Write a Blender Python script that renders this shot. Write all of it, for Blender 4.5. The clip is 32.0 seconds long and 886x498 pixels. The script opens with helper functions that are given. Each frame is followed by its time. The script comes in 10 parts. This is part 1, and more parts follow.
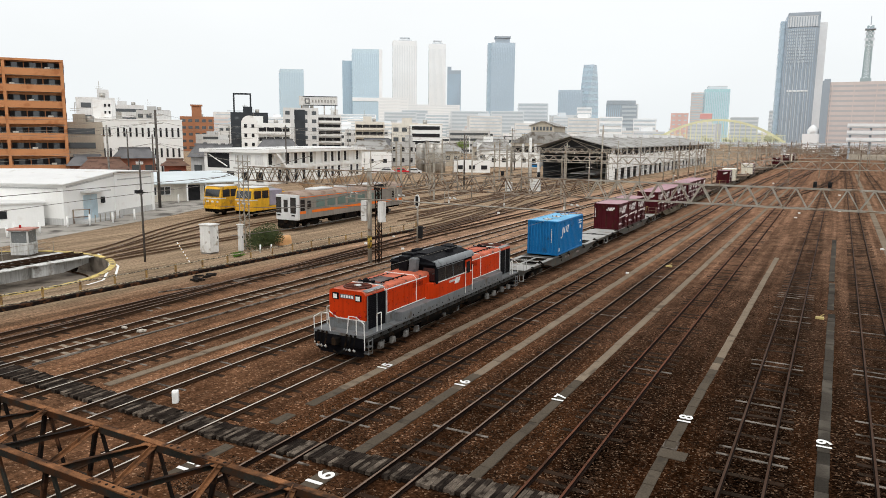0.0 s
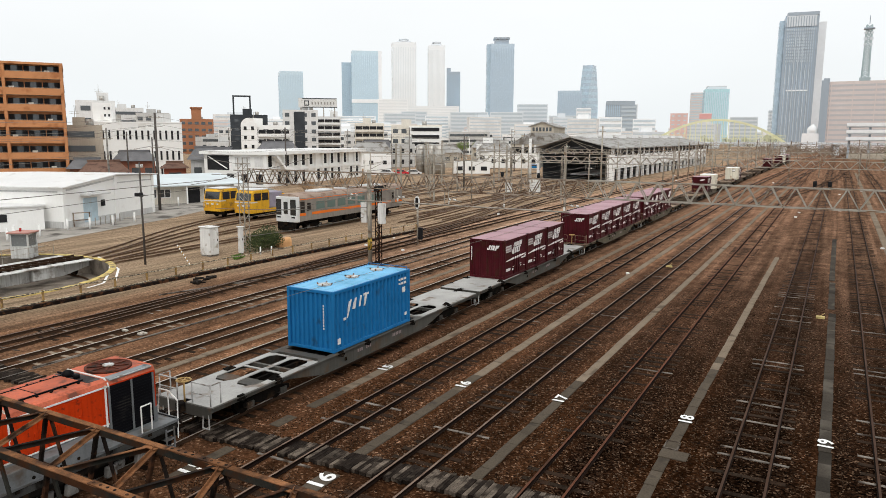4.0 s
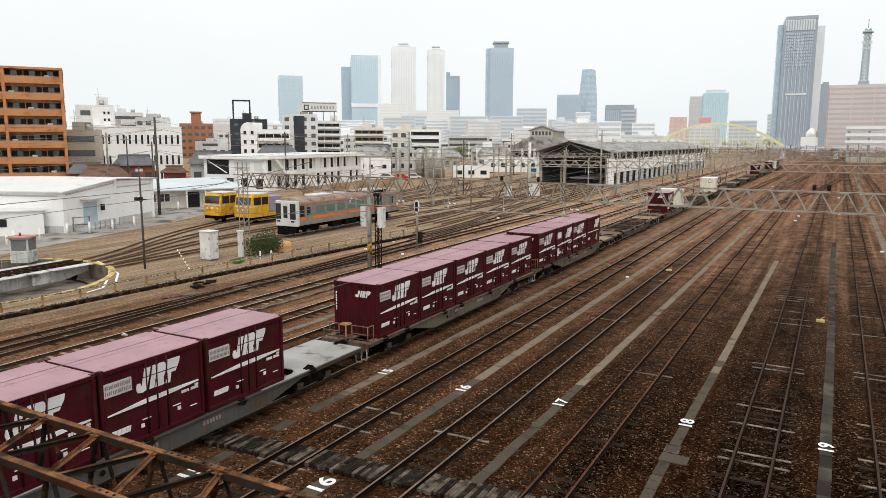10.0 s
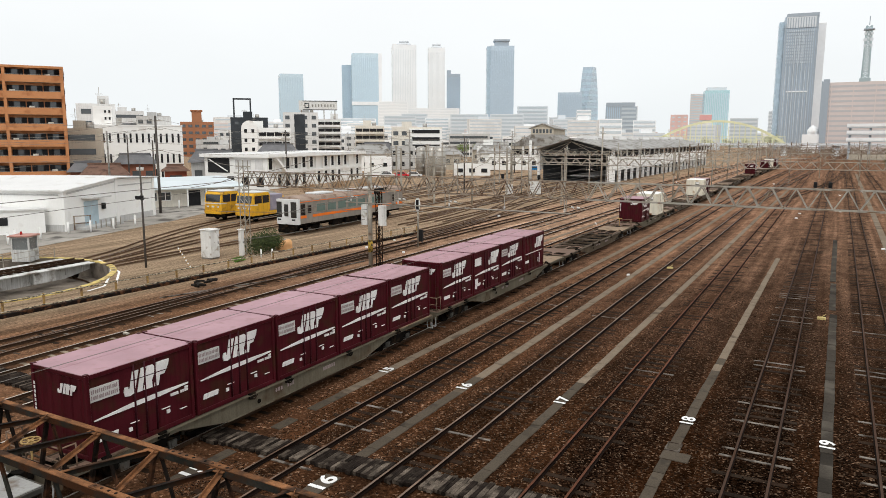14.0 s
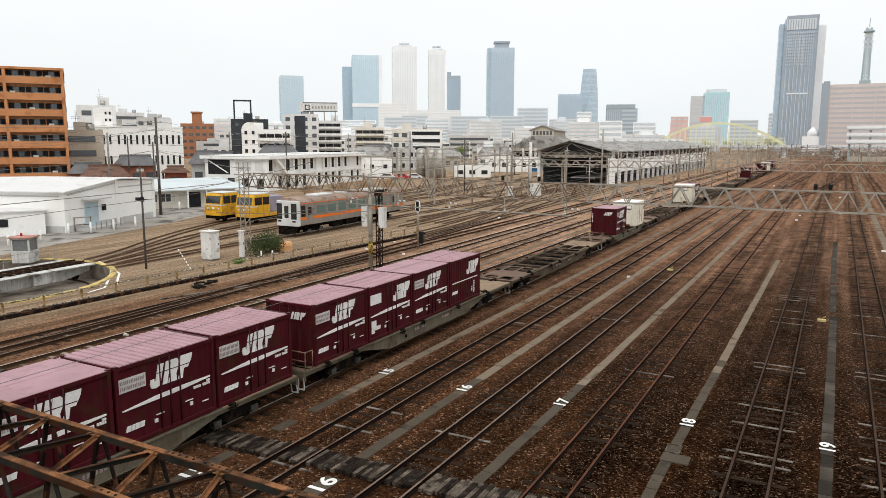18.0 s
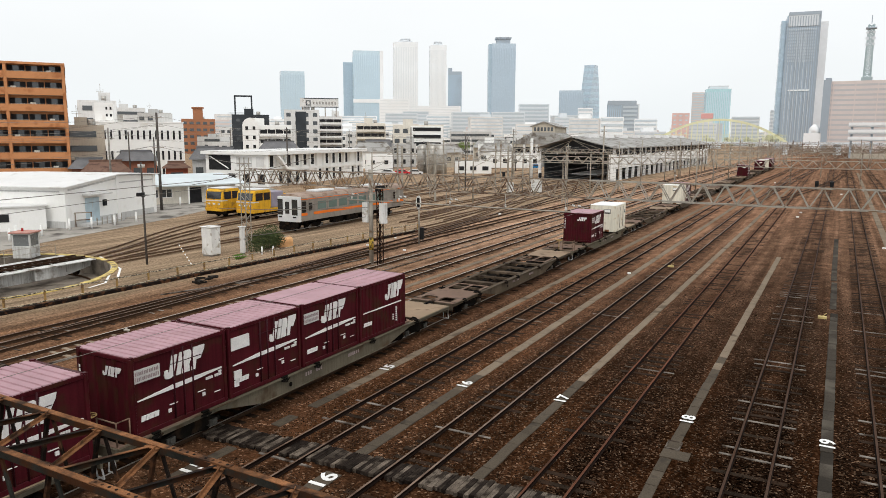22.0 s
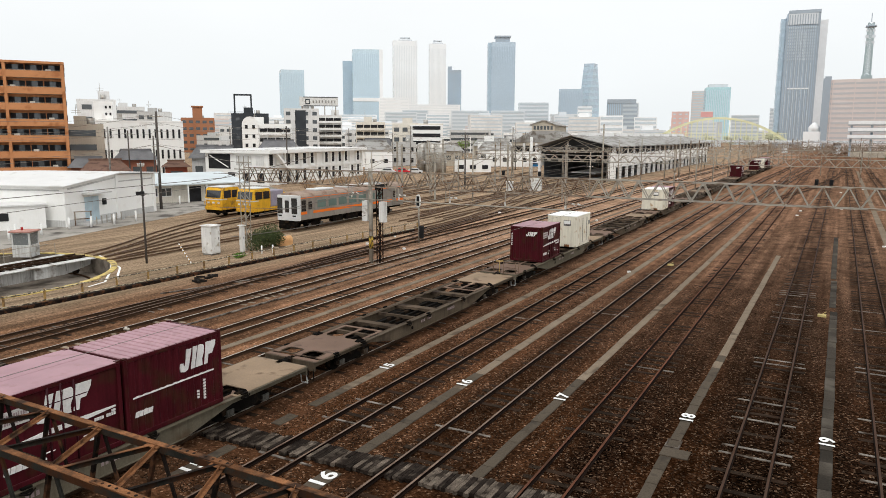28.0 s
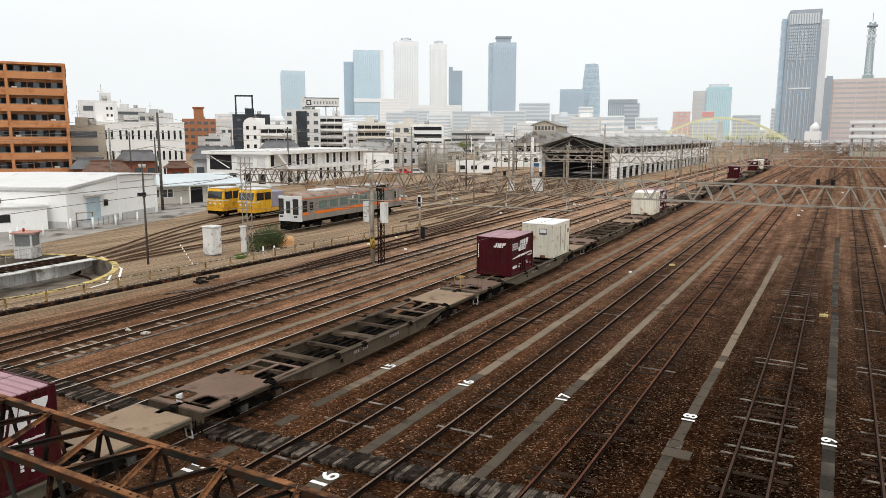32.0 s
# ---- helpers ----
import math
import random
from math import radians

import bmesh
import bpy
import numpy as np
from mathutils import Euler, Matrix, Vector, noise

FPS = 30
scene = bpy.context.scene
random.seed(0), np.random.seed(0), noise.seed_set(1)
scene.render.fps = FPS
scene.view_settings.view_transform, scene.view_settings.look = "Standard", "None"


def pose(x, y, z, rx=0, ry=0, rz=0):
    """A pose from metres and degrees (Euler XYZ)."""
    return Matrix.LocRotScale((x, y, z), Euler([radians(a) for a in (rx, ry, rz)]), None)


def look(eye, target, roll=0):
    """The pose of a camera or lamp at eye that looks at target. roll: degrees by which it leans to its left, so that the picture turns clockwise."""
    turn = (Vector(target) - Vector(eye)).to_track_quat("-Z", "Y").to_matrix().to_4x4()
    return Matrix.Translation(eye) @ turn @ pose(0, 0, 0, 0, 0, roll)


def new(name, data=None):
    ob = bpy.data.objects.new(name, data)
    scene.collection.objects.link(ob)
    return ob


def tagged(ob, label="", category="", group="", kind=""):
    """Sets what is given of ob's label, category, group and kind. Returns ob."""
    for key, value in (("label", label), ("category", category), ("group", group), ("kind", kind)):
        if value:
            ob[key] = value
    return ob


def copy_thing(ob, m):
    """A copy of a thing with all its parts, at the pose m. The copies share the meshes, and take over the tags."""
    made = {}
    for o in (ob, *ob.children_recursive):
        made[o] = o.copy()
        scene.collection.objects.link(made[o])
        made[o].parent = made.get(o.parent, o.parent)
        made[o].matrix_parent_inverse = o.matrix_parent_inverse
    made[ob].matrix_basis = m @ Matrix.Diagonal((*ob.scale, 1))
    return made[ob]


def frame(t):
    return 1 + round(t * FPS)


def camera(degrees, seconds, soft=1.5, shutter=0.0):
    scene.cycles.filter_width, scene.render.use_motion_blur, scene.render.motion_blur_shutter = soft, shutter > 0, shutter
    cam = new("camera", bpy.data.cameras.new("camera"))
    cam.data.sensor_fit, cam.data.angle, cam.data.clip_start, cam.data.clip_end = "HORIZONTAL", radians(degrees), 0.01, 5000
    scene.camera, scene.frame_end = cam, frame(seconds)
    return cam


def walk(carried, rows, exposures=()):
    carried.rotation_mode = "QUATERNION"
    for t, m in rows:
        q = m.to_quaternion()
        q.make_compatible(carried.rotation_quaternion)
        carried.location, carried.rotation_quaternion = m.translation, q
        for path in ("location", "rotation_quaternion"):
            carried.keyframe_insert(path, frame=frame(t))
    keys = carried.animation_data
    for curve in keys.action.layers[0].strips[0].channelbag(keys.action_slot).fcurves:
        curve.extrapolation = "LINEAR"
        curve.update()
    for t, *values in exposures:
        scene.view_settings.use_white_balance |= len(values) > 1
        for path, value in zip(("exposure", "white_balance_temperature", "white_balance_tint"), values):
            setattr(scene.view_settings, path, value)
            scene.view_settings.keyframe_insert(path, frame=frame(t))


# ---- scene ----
# The camera stands on a footbridge over the yard, 9.87 m above the rail tops; the tracks run along +y.
cam = camera(63.66, 32.0, soft=0.5)
EYE = (0, 0, 9.867)
walk(cam, [
    (0, pose(*EYE, 80.938, -0.540, 28.902)),
    (0.5, pose(*EYE, 80.940, -0.501, 28.907)),
    (1, pose(*EYE, 80.940, -0.435, 28.910)),
    (1.5, pose(*EYE, 80.937, -0.403, 28.913)),
    (2, pose(*EYE, 80.934, -0.411, 28.921)),
    (2.5, pose(*EYE, 80.934, -0.392, 28.930)),
    (3, pose(*EYE, 80.958, -0.340, 28.923)),
    (3.5, pose(*EYE, 80.995, -0.297, 28.898)),
    (5.5, pose(*EYE, 81.167, -0.215, 28.824)),
    (6, pose(*EYE, 81.190, -0.243, 28.824)),
    (6.5, pose(*EYE, 81.227, -0.252, 28.822)),
    (7, pose(*EYE, 81.264, -0.256, 28.820)),
    (7.5, pose(*EYE, 81.289, -0.246, 28.819)),
    (8, pose(*EYE, 81.313, -0.238, 28.819)),
    (8.5, pose(*EYE, 81.344, -0.242, 28.818)),
    (9, pose(*EYE, 81.362, -0.239, 28.818)),
    (9.5, pose(*EYE, 81.363, -0.226, 28.821)),
    (10, pose(*EYE, 81.358, -0.184, 28.836)),
    (10.5, pose(*EYE, 81.342, -0.121, 28.865)),
    (11, pose(*EYE, 81.321, -0.093, 28.894)),
    (11.5, pose(*EYE, 81.297, -0.102, 28.910)),
    (12, pose(*EYE, 81.258, -0.106, 28.919)),
    (12.5, pose(*EYE, 81.212, -0.072, 28.930)),
    (13, pose(*EYE, 81.186, -0.035, 28.925)),
    (13.5, pose(*EYE, 81.189, -0.054, 28.906)),
    (14, pose(*EYE, 81.204, -0.086, 28.893)),
    (14.5, pose(*EYE, 81.216, -0.100, 28.890)),
    (16.5, pose(*EYE, 81.336, -0.139, 28.885)),
    (17, pose(*EYE, 81.349, -0.153, 28.887)),
    (17.5, pose(*EYE, 81.348, -0.134, 28.893)),
    (18, pose(*EYE, 81.341, -0.122, 28.910)),
    (18.5, pose(*EYE, 81.323, -0.154, 28.931)),
    (19, pose(*EYE, 81.287, -0.193, 28.945)),
    (19.5, pose(*EYE, 81.249, -0.196, 28.956)),
    (20, pose(*EYE, 81.216, -0.192, 28.967)),
    (20.5, pose(*EYE, 81.172, -0.202, 28.975)),
    (21, pose(*EYE, 81.125, -0.223, 28.979)),
    (21.5, pose(*EYE, 81.077, -0.254, 28.981)),
    (22, pose(*EYE, 81.028, -0.250, 28.987)),
    (22.5, pose(*EYE, 80.988, -0.228, 28.996)),
    (23, pose(*EYE, 80.952, -0.237, 28.993)),
    (23.5, pose(*EYE, 80.922, -0.260, 28.984)),
    (24, pose(*EYE, 80.910, -0.273, 28.979)),
    (24.5, pose(*EYE, 80.914, -0.248, 28.984)),
    (25, pose(*EYE, 80.922, -0.204, 28.996)),
    (25.5, pose(*EYE, 80.922, -0.204, 28.993)),
    (27.5, pose(*EYE, 80.919, -0.188, 28.961)),
    (28, pose(*EYE, 80.921, -0.210, 28.959)),
    (28.5, pose(*EYE, 80.935, -0.163, 28.958)),
    (29, pose(*EYE, 80.961, -0.090, 28.962)),
    (29.5, pose(*EYE, 80.983, -0.053, 28.969)),
    (30, pose(*EYE, 80.994, -0.054, 28.986)),
    (30.5, pose(*EYE, 80.998, -0.067, 28.998)),
    (31, pose(*EYE, 80.998, -0.074, 29.001)),
    (31.5, pose(*EYE, 80.987, -0.079, 29.016)),
    (32, pose(*EYE, 80.961, -0.092, 29.047)),
])

# ---- light: bright overcast sky ----
world = bpy.data.worlds.new("overcast_sky")
scene.world = world
world.use_nodes = True
wn, wl = world.node_tree.nodes, world.node_tree.links
sky = wn.new("ShaderNodeTexSky")
sky.sky_type, sky.sun_disc = "NISHITA", False
sky.sun_elevation, sky.sun_rotation, sky.dust_density = radians(50), radians(200), 6.0
wcoord, wsep, wramp = wn.new("ShaderNodeTexCoord"), wn.new("ShaderNodeSeparateXYZ"), wn.new("ShaderNodeValToRGB")
wramp.color_ramp.elements[0].position, wramp.color_ramp.elements[0].color = 0.0, (0.82, 0.86, 0.875, 1)
wramp.color_ramp.elements[1].position, wramp.color_ramp.elements[1].color = 0.30, (0.97, 0.98, 0.985, 1)
wcloud, wscale = wn.new("ShaderNodeTexNoise"), wn.new("ShaderNodeVectorMath")
wscale.operation = "MULTIPLY"
wscale.inputs[1].default_value = (1.0, 1.0, 3.0)
wcloud.inputs["Scale"].default_value, wcloud.inputs["Detail"].default_value = 2.5, 5.0
wcr = wn.new("ShaderNodeMapRange")
wcr.inputs[3].default_value, wcr.inputs[4].default_value = 0.94, 1.05
wmix1, wmix2, wstr = wn.new("ShaderNodeMix"), wn.new("ShaderNodeMix"), wn.new("ShaderNodeVectorMath")
for mx in (wmix1, wmix2):
    mx.data_type = "RGBA"
wstr.operation = "SCALE"
wstr.inputs[3].default_value = 0.09
wl.new(wcoord.outputs["Generated"], wsep.inputs[0])
wl.new(wsep.outputs["Z"], wramp.inputs[0])
wl.new(wcoord.outputs["Generated"], wscale.inputs[0])
wl.new(wscale.outputs[0], wcloud.inputs["Vector"])
wl.new(wcloud.outputs["Fac"], wcr.inputs[0])
wmix1.blend_type = "MULTIPLY"
wmix1.inputs[0].default_value = 1.0
wl.new(wramp.outputs[0], wmix1.inputs[6])
wl.new(wcr.outputs[0], wmix1.inputs[7])
wl.new(sky.outputs[0], wstr.inputs[0])
wmix2.inputs[0].default_value = 0.06
wl.new(wmix1.outputs[2], wmix2.inputs[6])
wl.new(wstr.outputs[0], wmix2.inputs[7])
wbg = wn["Background"]
wl.new(wmix2.outputs[2], wbg.inputs[0])
wbg.inputs[1].default_value = 1.14

sun = new("sun", bpy.data.lights.new("sun", "SUN"))
sun.data.energy, sun.data.angle, sun.data.color = 1.1, radians(20), (1.0, 0.96, 0.9)
sun.matrix_world = look((40, -60, 85), (0, 0, 0))
scene.view_settings.exposure = 0.0


# ---- mesh helpers ----
def box(bm, x0, x1, y0, y1, z0, z1, m=None):
    """An axis-aligned box added to bm."""
    vs = [bm.verts.new(p) for p in ((x0, y0, z0), (x1, y0, z0), (x1, y1, z0), (x0, y1, z0), (x0, y0, z1), (x1, y0, z1), (x1, y1, z1), (x0, y1, z1))]
    for f in ((3, 2, 1, 0), (4, 5, 6, 7), (0, 1, 5, 4), (1, 2, 6, 5), (2, 3, 7, 6), (3, 0, 4, 7)):
        bm.faces.new([vs[i] for i in f])
    if m is not None:
        bmesh.ops.transform(bm, matrix=m, verts=vs)
    return vs


def prism(bm, pts, axis, a, b):
    """A closed outline of (u, v) points pushed along an axis from a to b; u, v are the other two axes in xyz order."""
    def at(p, w):
        q = list(p)
        q.insert("xyz".index(axis), w)
        return q
    lo = [bm.verts.new(at(p, a)) for p in pts]
    hi = [bm.verts.new(at(p, b)) for p in pts]
    n = len(pts)
    fs = [bm.faces.new(lo), bm.faces.new(hi[::-1])]
    fs += [bm.faces.new((lo[i], hi[i], hi[(i + 1) % n], lo[(i + 1) % n])) for i in range(n)]
    bmesh.ops.recalc_face_normals(bm, faces=fs)
    return lo + hi


def rod(bm, p0, p1, r, seg=8, r1=None):
    """A capped round bar from p0 to p1."""
    p0, p1 = Vector(p0), Vector(p1)
    d = (p1 - p0).normalized()
    u = d.orthogonal().normalized()
    w = d.cross(u)
    r1 = r if r1 is None else r1
    ring = [(math.cos(2 * math.pi * i / seg), math.sin(2 * math.pi * i / seg)) for i in range(seg)]
    lo = [bm.verts.new(p0 + (u * c + w * s) * r) for c, s in ring]
    hi = [bm.verts.new(p1 + (u * c + w * s) * r1) for c, s in ring]
    for i in range(seg):
        f = bm.faces.new((lo[i], lo[(i + 1) % seg], hi[(i + 1) % seg], hi[i]))
        f.smooth = seg > 6
    bm.faces.new(lo[::-1])
    bm.faces.new(hi)


def bar(bm, p0, p1, w, h, up=(0, 0, 1)):
    """A flat bar of section w x h from p0 to p1."""
    p0, p1 = Vector(p0), Vector(p1)
    d = (p1 - p0).normalized()
    s = d.cross(Vector(up))
    if s.length < 1e-4:
        s = d.cross(Vector((1, 0, 0)))
    s.normalize()
    t = s.cross(d)
    vs = []
    for p in (p0, p1):
        vs += [bm.verts.new(p + s * a * w / 2 + t * b * h / 2) for a, b in ((-1, -1), (1, -1), (1, 1), (-1, 1))]
    for f in ((3, 2, 1, 0), (4, 5, 6, 7), (0, 1, 5, 4), (1, 2, 6, 5), (2, 3, 7, 6), (3, 0, 4, 7)):
        bm.faces.new([vs[i] for i in f])


def angle_bar(bm, p0, p1, w, t, up=(0, 0, 1)):
    """A rolled steel angle (L section) from p0 to p1."""
    p0, p1 = Vector(p0), Vector(p1)
    d = (p1 - p0).normalized()
    s = d.cross(Vector(up)).normalized()
    n = s.cross(d)
    pts = [(0, 0), (w, 0), (w, t), (t, t), (t, w), (0, w)]
    lo = [bm.verts.new(p0 + s * a + n * b) for a, b in pts]
    hi = [bm.verts.new(p1 + s * a + n * b) for a, b in pts]
    fs = [bm.faces.new(lo), bm.faces.new(hi[::-1])] + [bm.faces.new((lo[i], hi[i], hi[(i + 1) % 6], lo[(i + 1) % 6])) for i in range(6)]
    bmesh.ops.recalc_face_normals(bm, faces=fs)


def tube(bm, pts, r, seg=6):
    """A bent round bar through the points."""
    for a, b in zip(pts, pts[1:]):
        rod(bm, a, b, r, seg)


def lathe(bm, prof, seg=20, centre=(0, 0, 0)):
    """A turned shape round z from (radius, z) points."""
    c = Vector(centre)
    rings = [[bm.verts.new(c + Vector((r * math.cos(2 * math.pi * i / seg), r * math.sin(2 * math.pi * i / seg), z))) for i in range(seg)] for r, z in prof]
    for a, b in zip(rings, rings[1:]):
        for i in range(seg):
            f = bm.faces.new((a[i], a[(i + 1) % seg], b[(i + 1) % seg], b[i]))
            f.smooth = True
    bm.faces.new(rings[0][::-1])
    bm.faces.new(rings[-1])


def mesh_of(bm, name, material, bevel=0.0):
    if bevel:
        bmesh.ops.bevel(bm, geom=list(bm.edges), offset=bevel, segments=1, affect="EDGES", clamp_overlap=True)
    me = bpy.data.meshes.new(name)
    bm.to_mesh(me)
    bm.free()
    for m in material if isinstance(material, (list, tuple)) else (material,):
        me.materials.append(m)
    return me


def part(name, bm, material, parent=None, label="", bevel=0.0, at=None):
    """Links a bmesh as one mesh object under a thing or under a part."""
    ob = new(name, mesh_of(bm, name, material, bevel))
    ob.parent = parent
    if at is not None:
        ob.matrix_basis = at
    return tagged(ob, label)


def share(name, me, parent, m):
    """One more piece on a mesh that alike pieces share."""
    ob = new(name, me)
    ob.parent = parent
    ob.matrix_basis = m
    return ob


def thing(name, m, label, category, group="", kind=""):
    ob = new(name)
    ob.empty_display_size = 0.3
    ob.matrix_basis = m
    return tagged(ob, label, category, group, kind)


def solo(name, bm, material, label, category, group="", kind="", m=None, bevel=0.0):
    ob = new(name, mesh_of(bm, name, material, bevel))
    if m is not None:
        ob.matrix_basis = m
    return tagged(ob, label, category, group, kind)


def B():
    return bmesh.new()


def boxm(x0, x1, y0, y1, z0, z1):
    bm = B()
    box(bm, x0, x1, y0, y1, z0, z1)
    return bm


# ---- materials ----
def mat(name, col, rough=0.7, metal=0.0, var=0.25, scale=1.5, fine=0.12, fscale=25.0, stain=None, amount=0.0, sscale=3.0, bump=0.15, bscale=30.0, streak=0.0, shift=True, spec=0.12):
    """A weathered surface: base colour varied at two scales, stains with edges of their own, vertical streaks, relief."""
    m = bpy.data.materials.new(name)
    m.use_nodes = True
    n, l = m.node_tree.nodes, m.node_tree.links
    p = n["Principled BSDF"]
    p.inputs["Metallic"].default_value = metal
    p.inputs["Specular IOR Level"].default_value = spec
    tc = n.new("ShaderNodeTexCoord")
    vec = tc.outputs["Object"]
    if shift:
        oi, add, mul = n.new("ShaderNodeObjectInfo"), n.new("ShaderNodeVectorMath"), n.new("ShaderNodeMath")
        mul.operation = "MULTIPLY"
        mul.inputs[1].default_value = 37.0
        l.new(oi.outputs["Random"], mul.inputs[0])
        l.new(vec, add.inputs[0])
        l.new(mul.outputs[0], add.inputs[1])
        vec = add.outputs[0]

    def noise_at(s, detail, stretch=None):
        t = n.new("ShaderNodeTexNoise")
        t.inputs["Scale"].default_value, t.inputs["Detail"].default_value = s, detail
        v = vec
        if stretch:
            sc = n.new("ShaderNodeVectorMath")
            sc.operation = "MULTIPLY"
            sc.inputs[1].default_value = stretch
            l.new(vec, sc.inputs[0])
            v = sc.outputs[0]
        l.new(v, t.inputs["Vector"])
        return t.outputs["Fac"]

    def ranged(f, a, b, lo=0.3, hi=0.7):
        r = n.new("ShaderNodeMapRange")
        r.inputs[1].default_value, r.inputs[2].default_value, r.inputs[3].default_value, r.inputs[4].default_value = lo, hi, a, b
        l.new(f, r.inputs[0])
        return r.outputs[0]

    def mixed(kind, fac, a, b):
        x = n.new("ShaderNodeMix")
        x.data_type, x.blend_type = "RGBA", kind
        for sock, val in ((0, fac), (6, a), (7, b)):
            if isinstance(val, (int, float)):
                x.inputs[sock].default_value = val
            elif isinstance(val, tuple):
                x.inputs[sock].default_value = (*val, 1)
            else:
                l.new(val, x.inputs[sock])
        return x.outputs[2]

    big = noise_at(scale, 3.0)
    small = noise_at(fscale, 4.0)
    c = mixed("MULTIPLY", 1.0, col, ranged(big, 1 - var, 1 + var))
    c = mixed("MULTIPLY", 1.0, c, ranged(small, 1 - fine, 1 + fine))
    if stain:
        c = mixed("MIX", ranged(noise_at(sscale, 6.0), 0.0, 1.0, 0.62 - amount * 0.35, 0.72 - amount * 0.25), c, stain)
    if streak:
        c = mixed("MULTIPLY", ranged(noise_at(1.0, 4.0, (9, 9, 0.35)), 0.0, streak, 0.45, 0.75), c, (0.25, 0.2, 0.16))
    l.new(c, p.inputs["Base Color"])
    l.new(ranged(small, max(rough - 0.12, 0.02), min(rough + 0.12, 1.0)), p.inputs["Roughness"])
    if bump:
        bp = n.new("ShaderNodeBump")
        bp.inputs["Strength"].default_value, bp.inputs["Distance"].default_value = bump, 0.02
        l.new(noise_at(bscale, 5.0), bp.inputs["Height"])
        l.new(bp.outputs[0], p.inputs["Normal"])
    return m


def ballast_material():
    m = bpy.data.materials.new("ballast")
    m.use_nodes = True
    n, l = m.node_tree.nodes, m.node_tree.links
    p = n["Principled BSDF"]
    p.inputs["Roughness"].default_value = 0.95
    p.inputs["Specular IOR Level"].default_value = 0.0
    tc = n.new("ShaderNodeTexCoord")
    vor = n.new("ShaderNodeTexVoronoi")
    vor.inputs["Scale"].default_value = 15.0
    l.new(tc.outputs["Object"], vor.inputs["Vector"])
    sep = n.new("ShaderNodeSeparateColor")
    l.new(vor.outputs["Color"], sep.inputs[0])
    stones = n.new("ShaderNodeValToRGB")
    el = stones.color_ramp.elements
    el[0].position, el[0].color = 0.0, (0.003, 0.002, 0.0014, 1)
    el[1].position, el[1].color = 1.0, (0.26, 0.175, 0.118, 1)
    for pos, c in ((0.35, (0.0125, 0.0066, 0.0039, 1)), (0.65, (0.031, 0.0155, 0.0088, 1)), (0.9, (0.062, 0.034, 0.020, 1))):
        e = el.new(pos)
        e.color = c
    l.new(sep.outputs[0], stones.inputs[0])

    def noise_at(s, d, stretch=(1, 1, 1)):
        sc, t = n.new("ShaderNodeVectorMath"), n.new("ShaderNodeTexNoise")
        sc.operation = "MULTIPLY"
        sc.inputs[1].default_value = stretch
        t.inputs["Scale"].default_value, t.inputs["Detail"].default_value = s, d
        l.new(tc.outputs["Object"], sc.inputs[0])
        l.new(sc.outputs[0], t.inputs["Vector"])
        return t.outputs["Fac"]

    def ranged(f, lo, hi, a=0.0, b=1.0):
        r = n.new("ShaderNodeMapRange")
        r.inputs[1].default_value, r.inputs[2].default_value, r.inputs[3].default_value, r.inputs[4].default_value = lo, hi, a, b
        l.new(f, r.inputs[0])
        return r.outputs[0]

    def mixed(kind, fac, a, b):
        x = n.new("ShaderNodeMix")
        x.data_type, x.blend_type = "RGBA", kind
        for sock, val in ((0, fac), (6, a), (7, b)):
            if isinstance(val, (int, float)):
                x.inputs[sock].default_value = val
            elif isinstance(val, tuple):
                x.inputs[sock].default_value = (*val, 1)
            else:
                l.new(val, x.inputs[sock])
        return x.outputs[2]

    sx = n.new("ShaderNodeSeparateXYZ")
    l.new(tc.outputs["Object"], sx.inputs[0])
    wob = n.new("ShaderNodeMath")
    wob.operation = "MULTIPLY_ADD"
    wob.inputs[1].default_value = 5.0
    l.new(noise_at(0.16, 4.0, (1, 0.5, 1)), wob.inputs[0])
    l.new(sx.outputs["X"], wob.inputs[2])
    # rusty brake dust lies along the tracks, oil-dark lanes between the sidings, tan dirt by the shops
    c = mixed("MIX", ranged(noise_at(0.3, 5.0, (2.2, 0.25, 1)), 0.42, 0.68, 0.0, 0.7), stones.outputs[0], mixed("ADD", 1.0, (0.042, 0.016, 0.005), stones.outputs[0]))
    c = mixed("MIX", ranged(wob.outputs[0], -13.0, -2.0, 0.0, 0.5), c, mixed("MULTIPLY", 1.0, c, (0.36, 0.34, 0.32)))
    c = mixed("MIX", ranged(wob.outputs[0], -22.0, -4.0, 0.85, 0.0), c, mixed("ADD", 1.0, (0.108, 0.052, 0.026), c))
    # colour grows paler and redder with distance, less so on the right
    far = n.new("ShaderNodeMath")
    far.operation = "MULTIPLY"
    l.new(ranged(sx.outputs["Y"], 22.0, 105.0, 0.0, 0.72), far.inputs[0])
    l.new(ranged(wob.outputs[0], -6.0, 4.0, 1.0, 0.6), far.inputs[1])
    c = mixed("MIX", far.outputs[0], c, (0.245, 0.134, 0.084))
    c = mixed("MIX", ranged(wob.outputs[0], -27.0, -13.0, 0.36, 0.0), c, (0.225, 0.145, 0.094))
    # a second, paler tan comes in past y 30, strongest on the left
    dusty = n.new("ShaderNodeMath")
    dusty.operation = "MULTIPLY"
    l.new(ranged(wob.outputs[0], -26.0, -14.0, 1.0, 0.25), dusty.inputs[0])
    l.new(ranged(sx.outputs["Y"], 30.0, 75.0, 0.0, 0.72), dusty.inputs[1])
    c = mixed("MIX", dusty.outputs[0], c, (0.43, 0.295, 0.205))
    c = mixed("MULTIPLY", 1.0, c, (1.03, 0.98, 0.95))
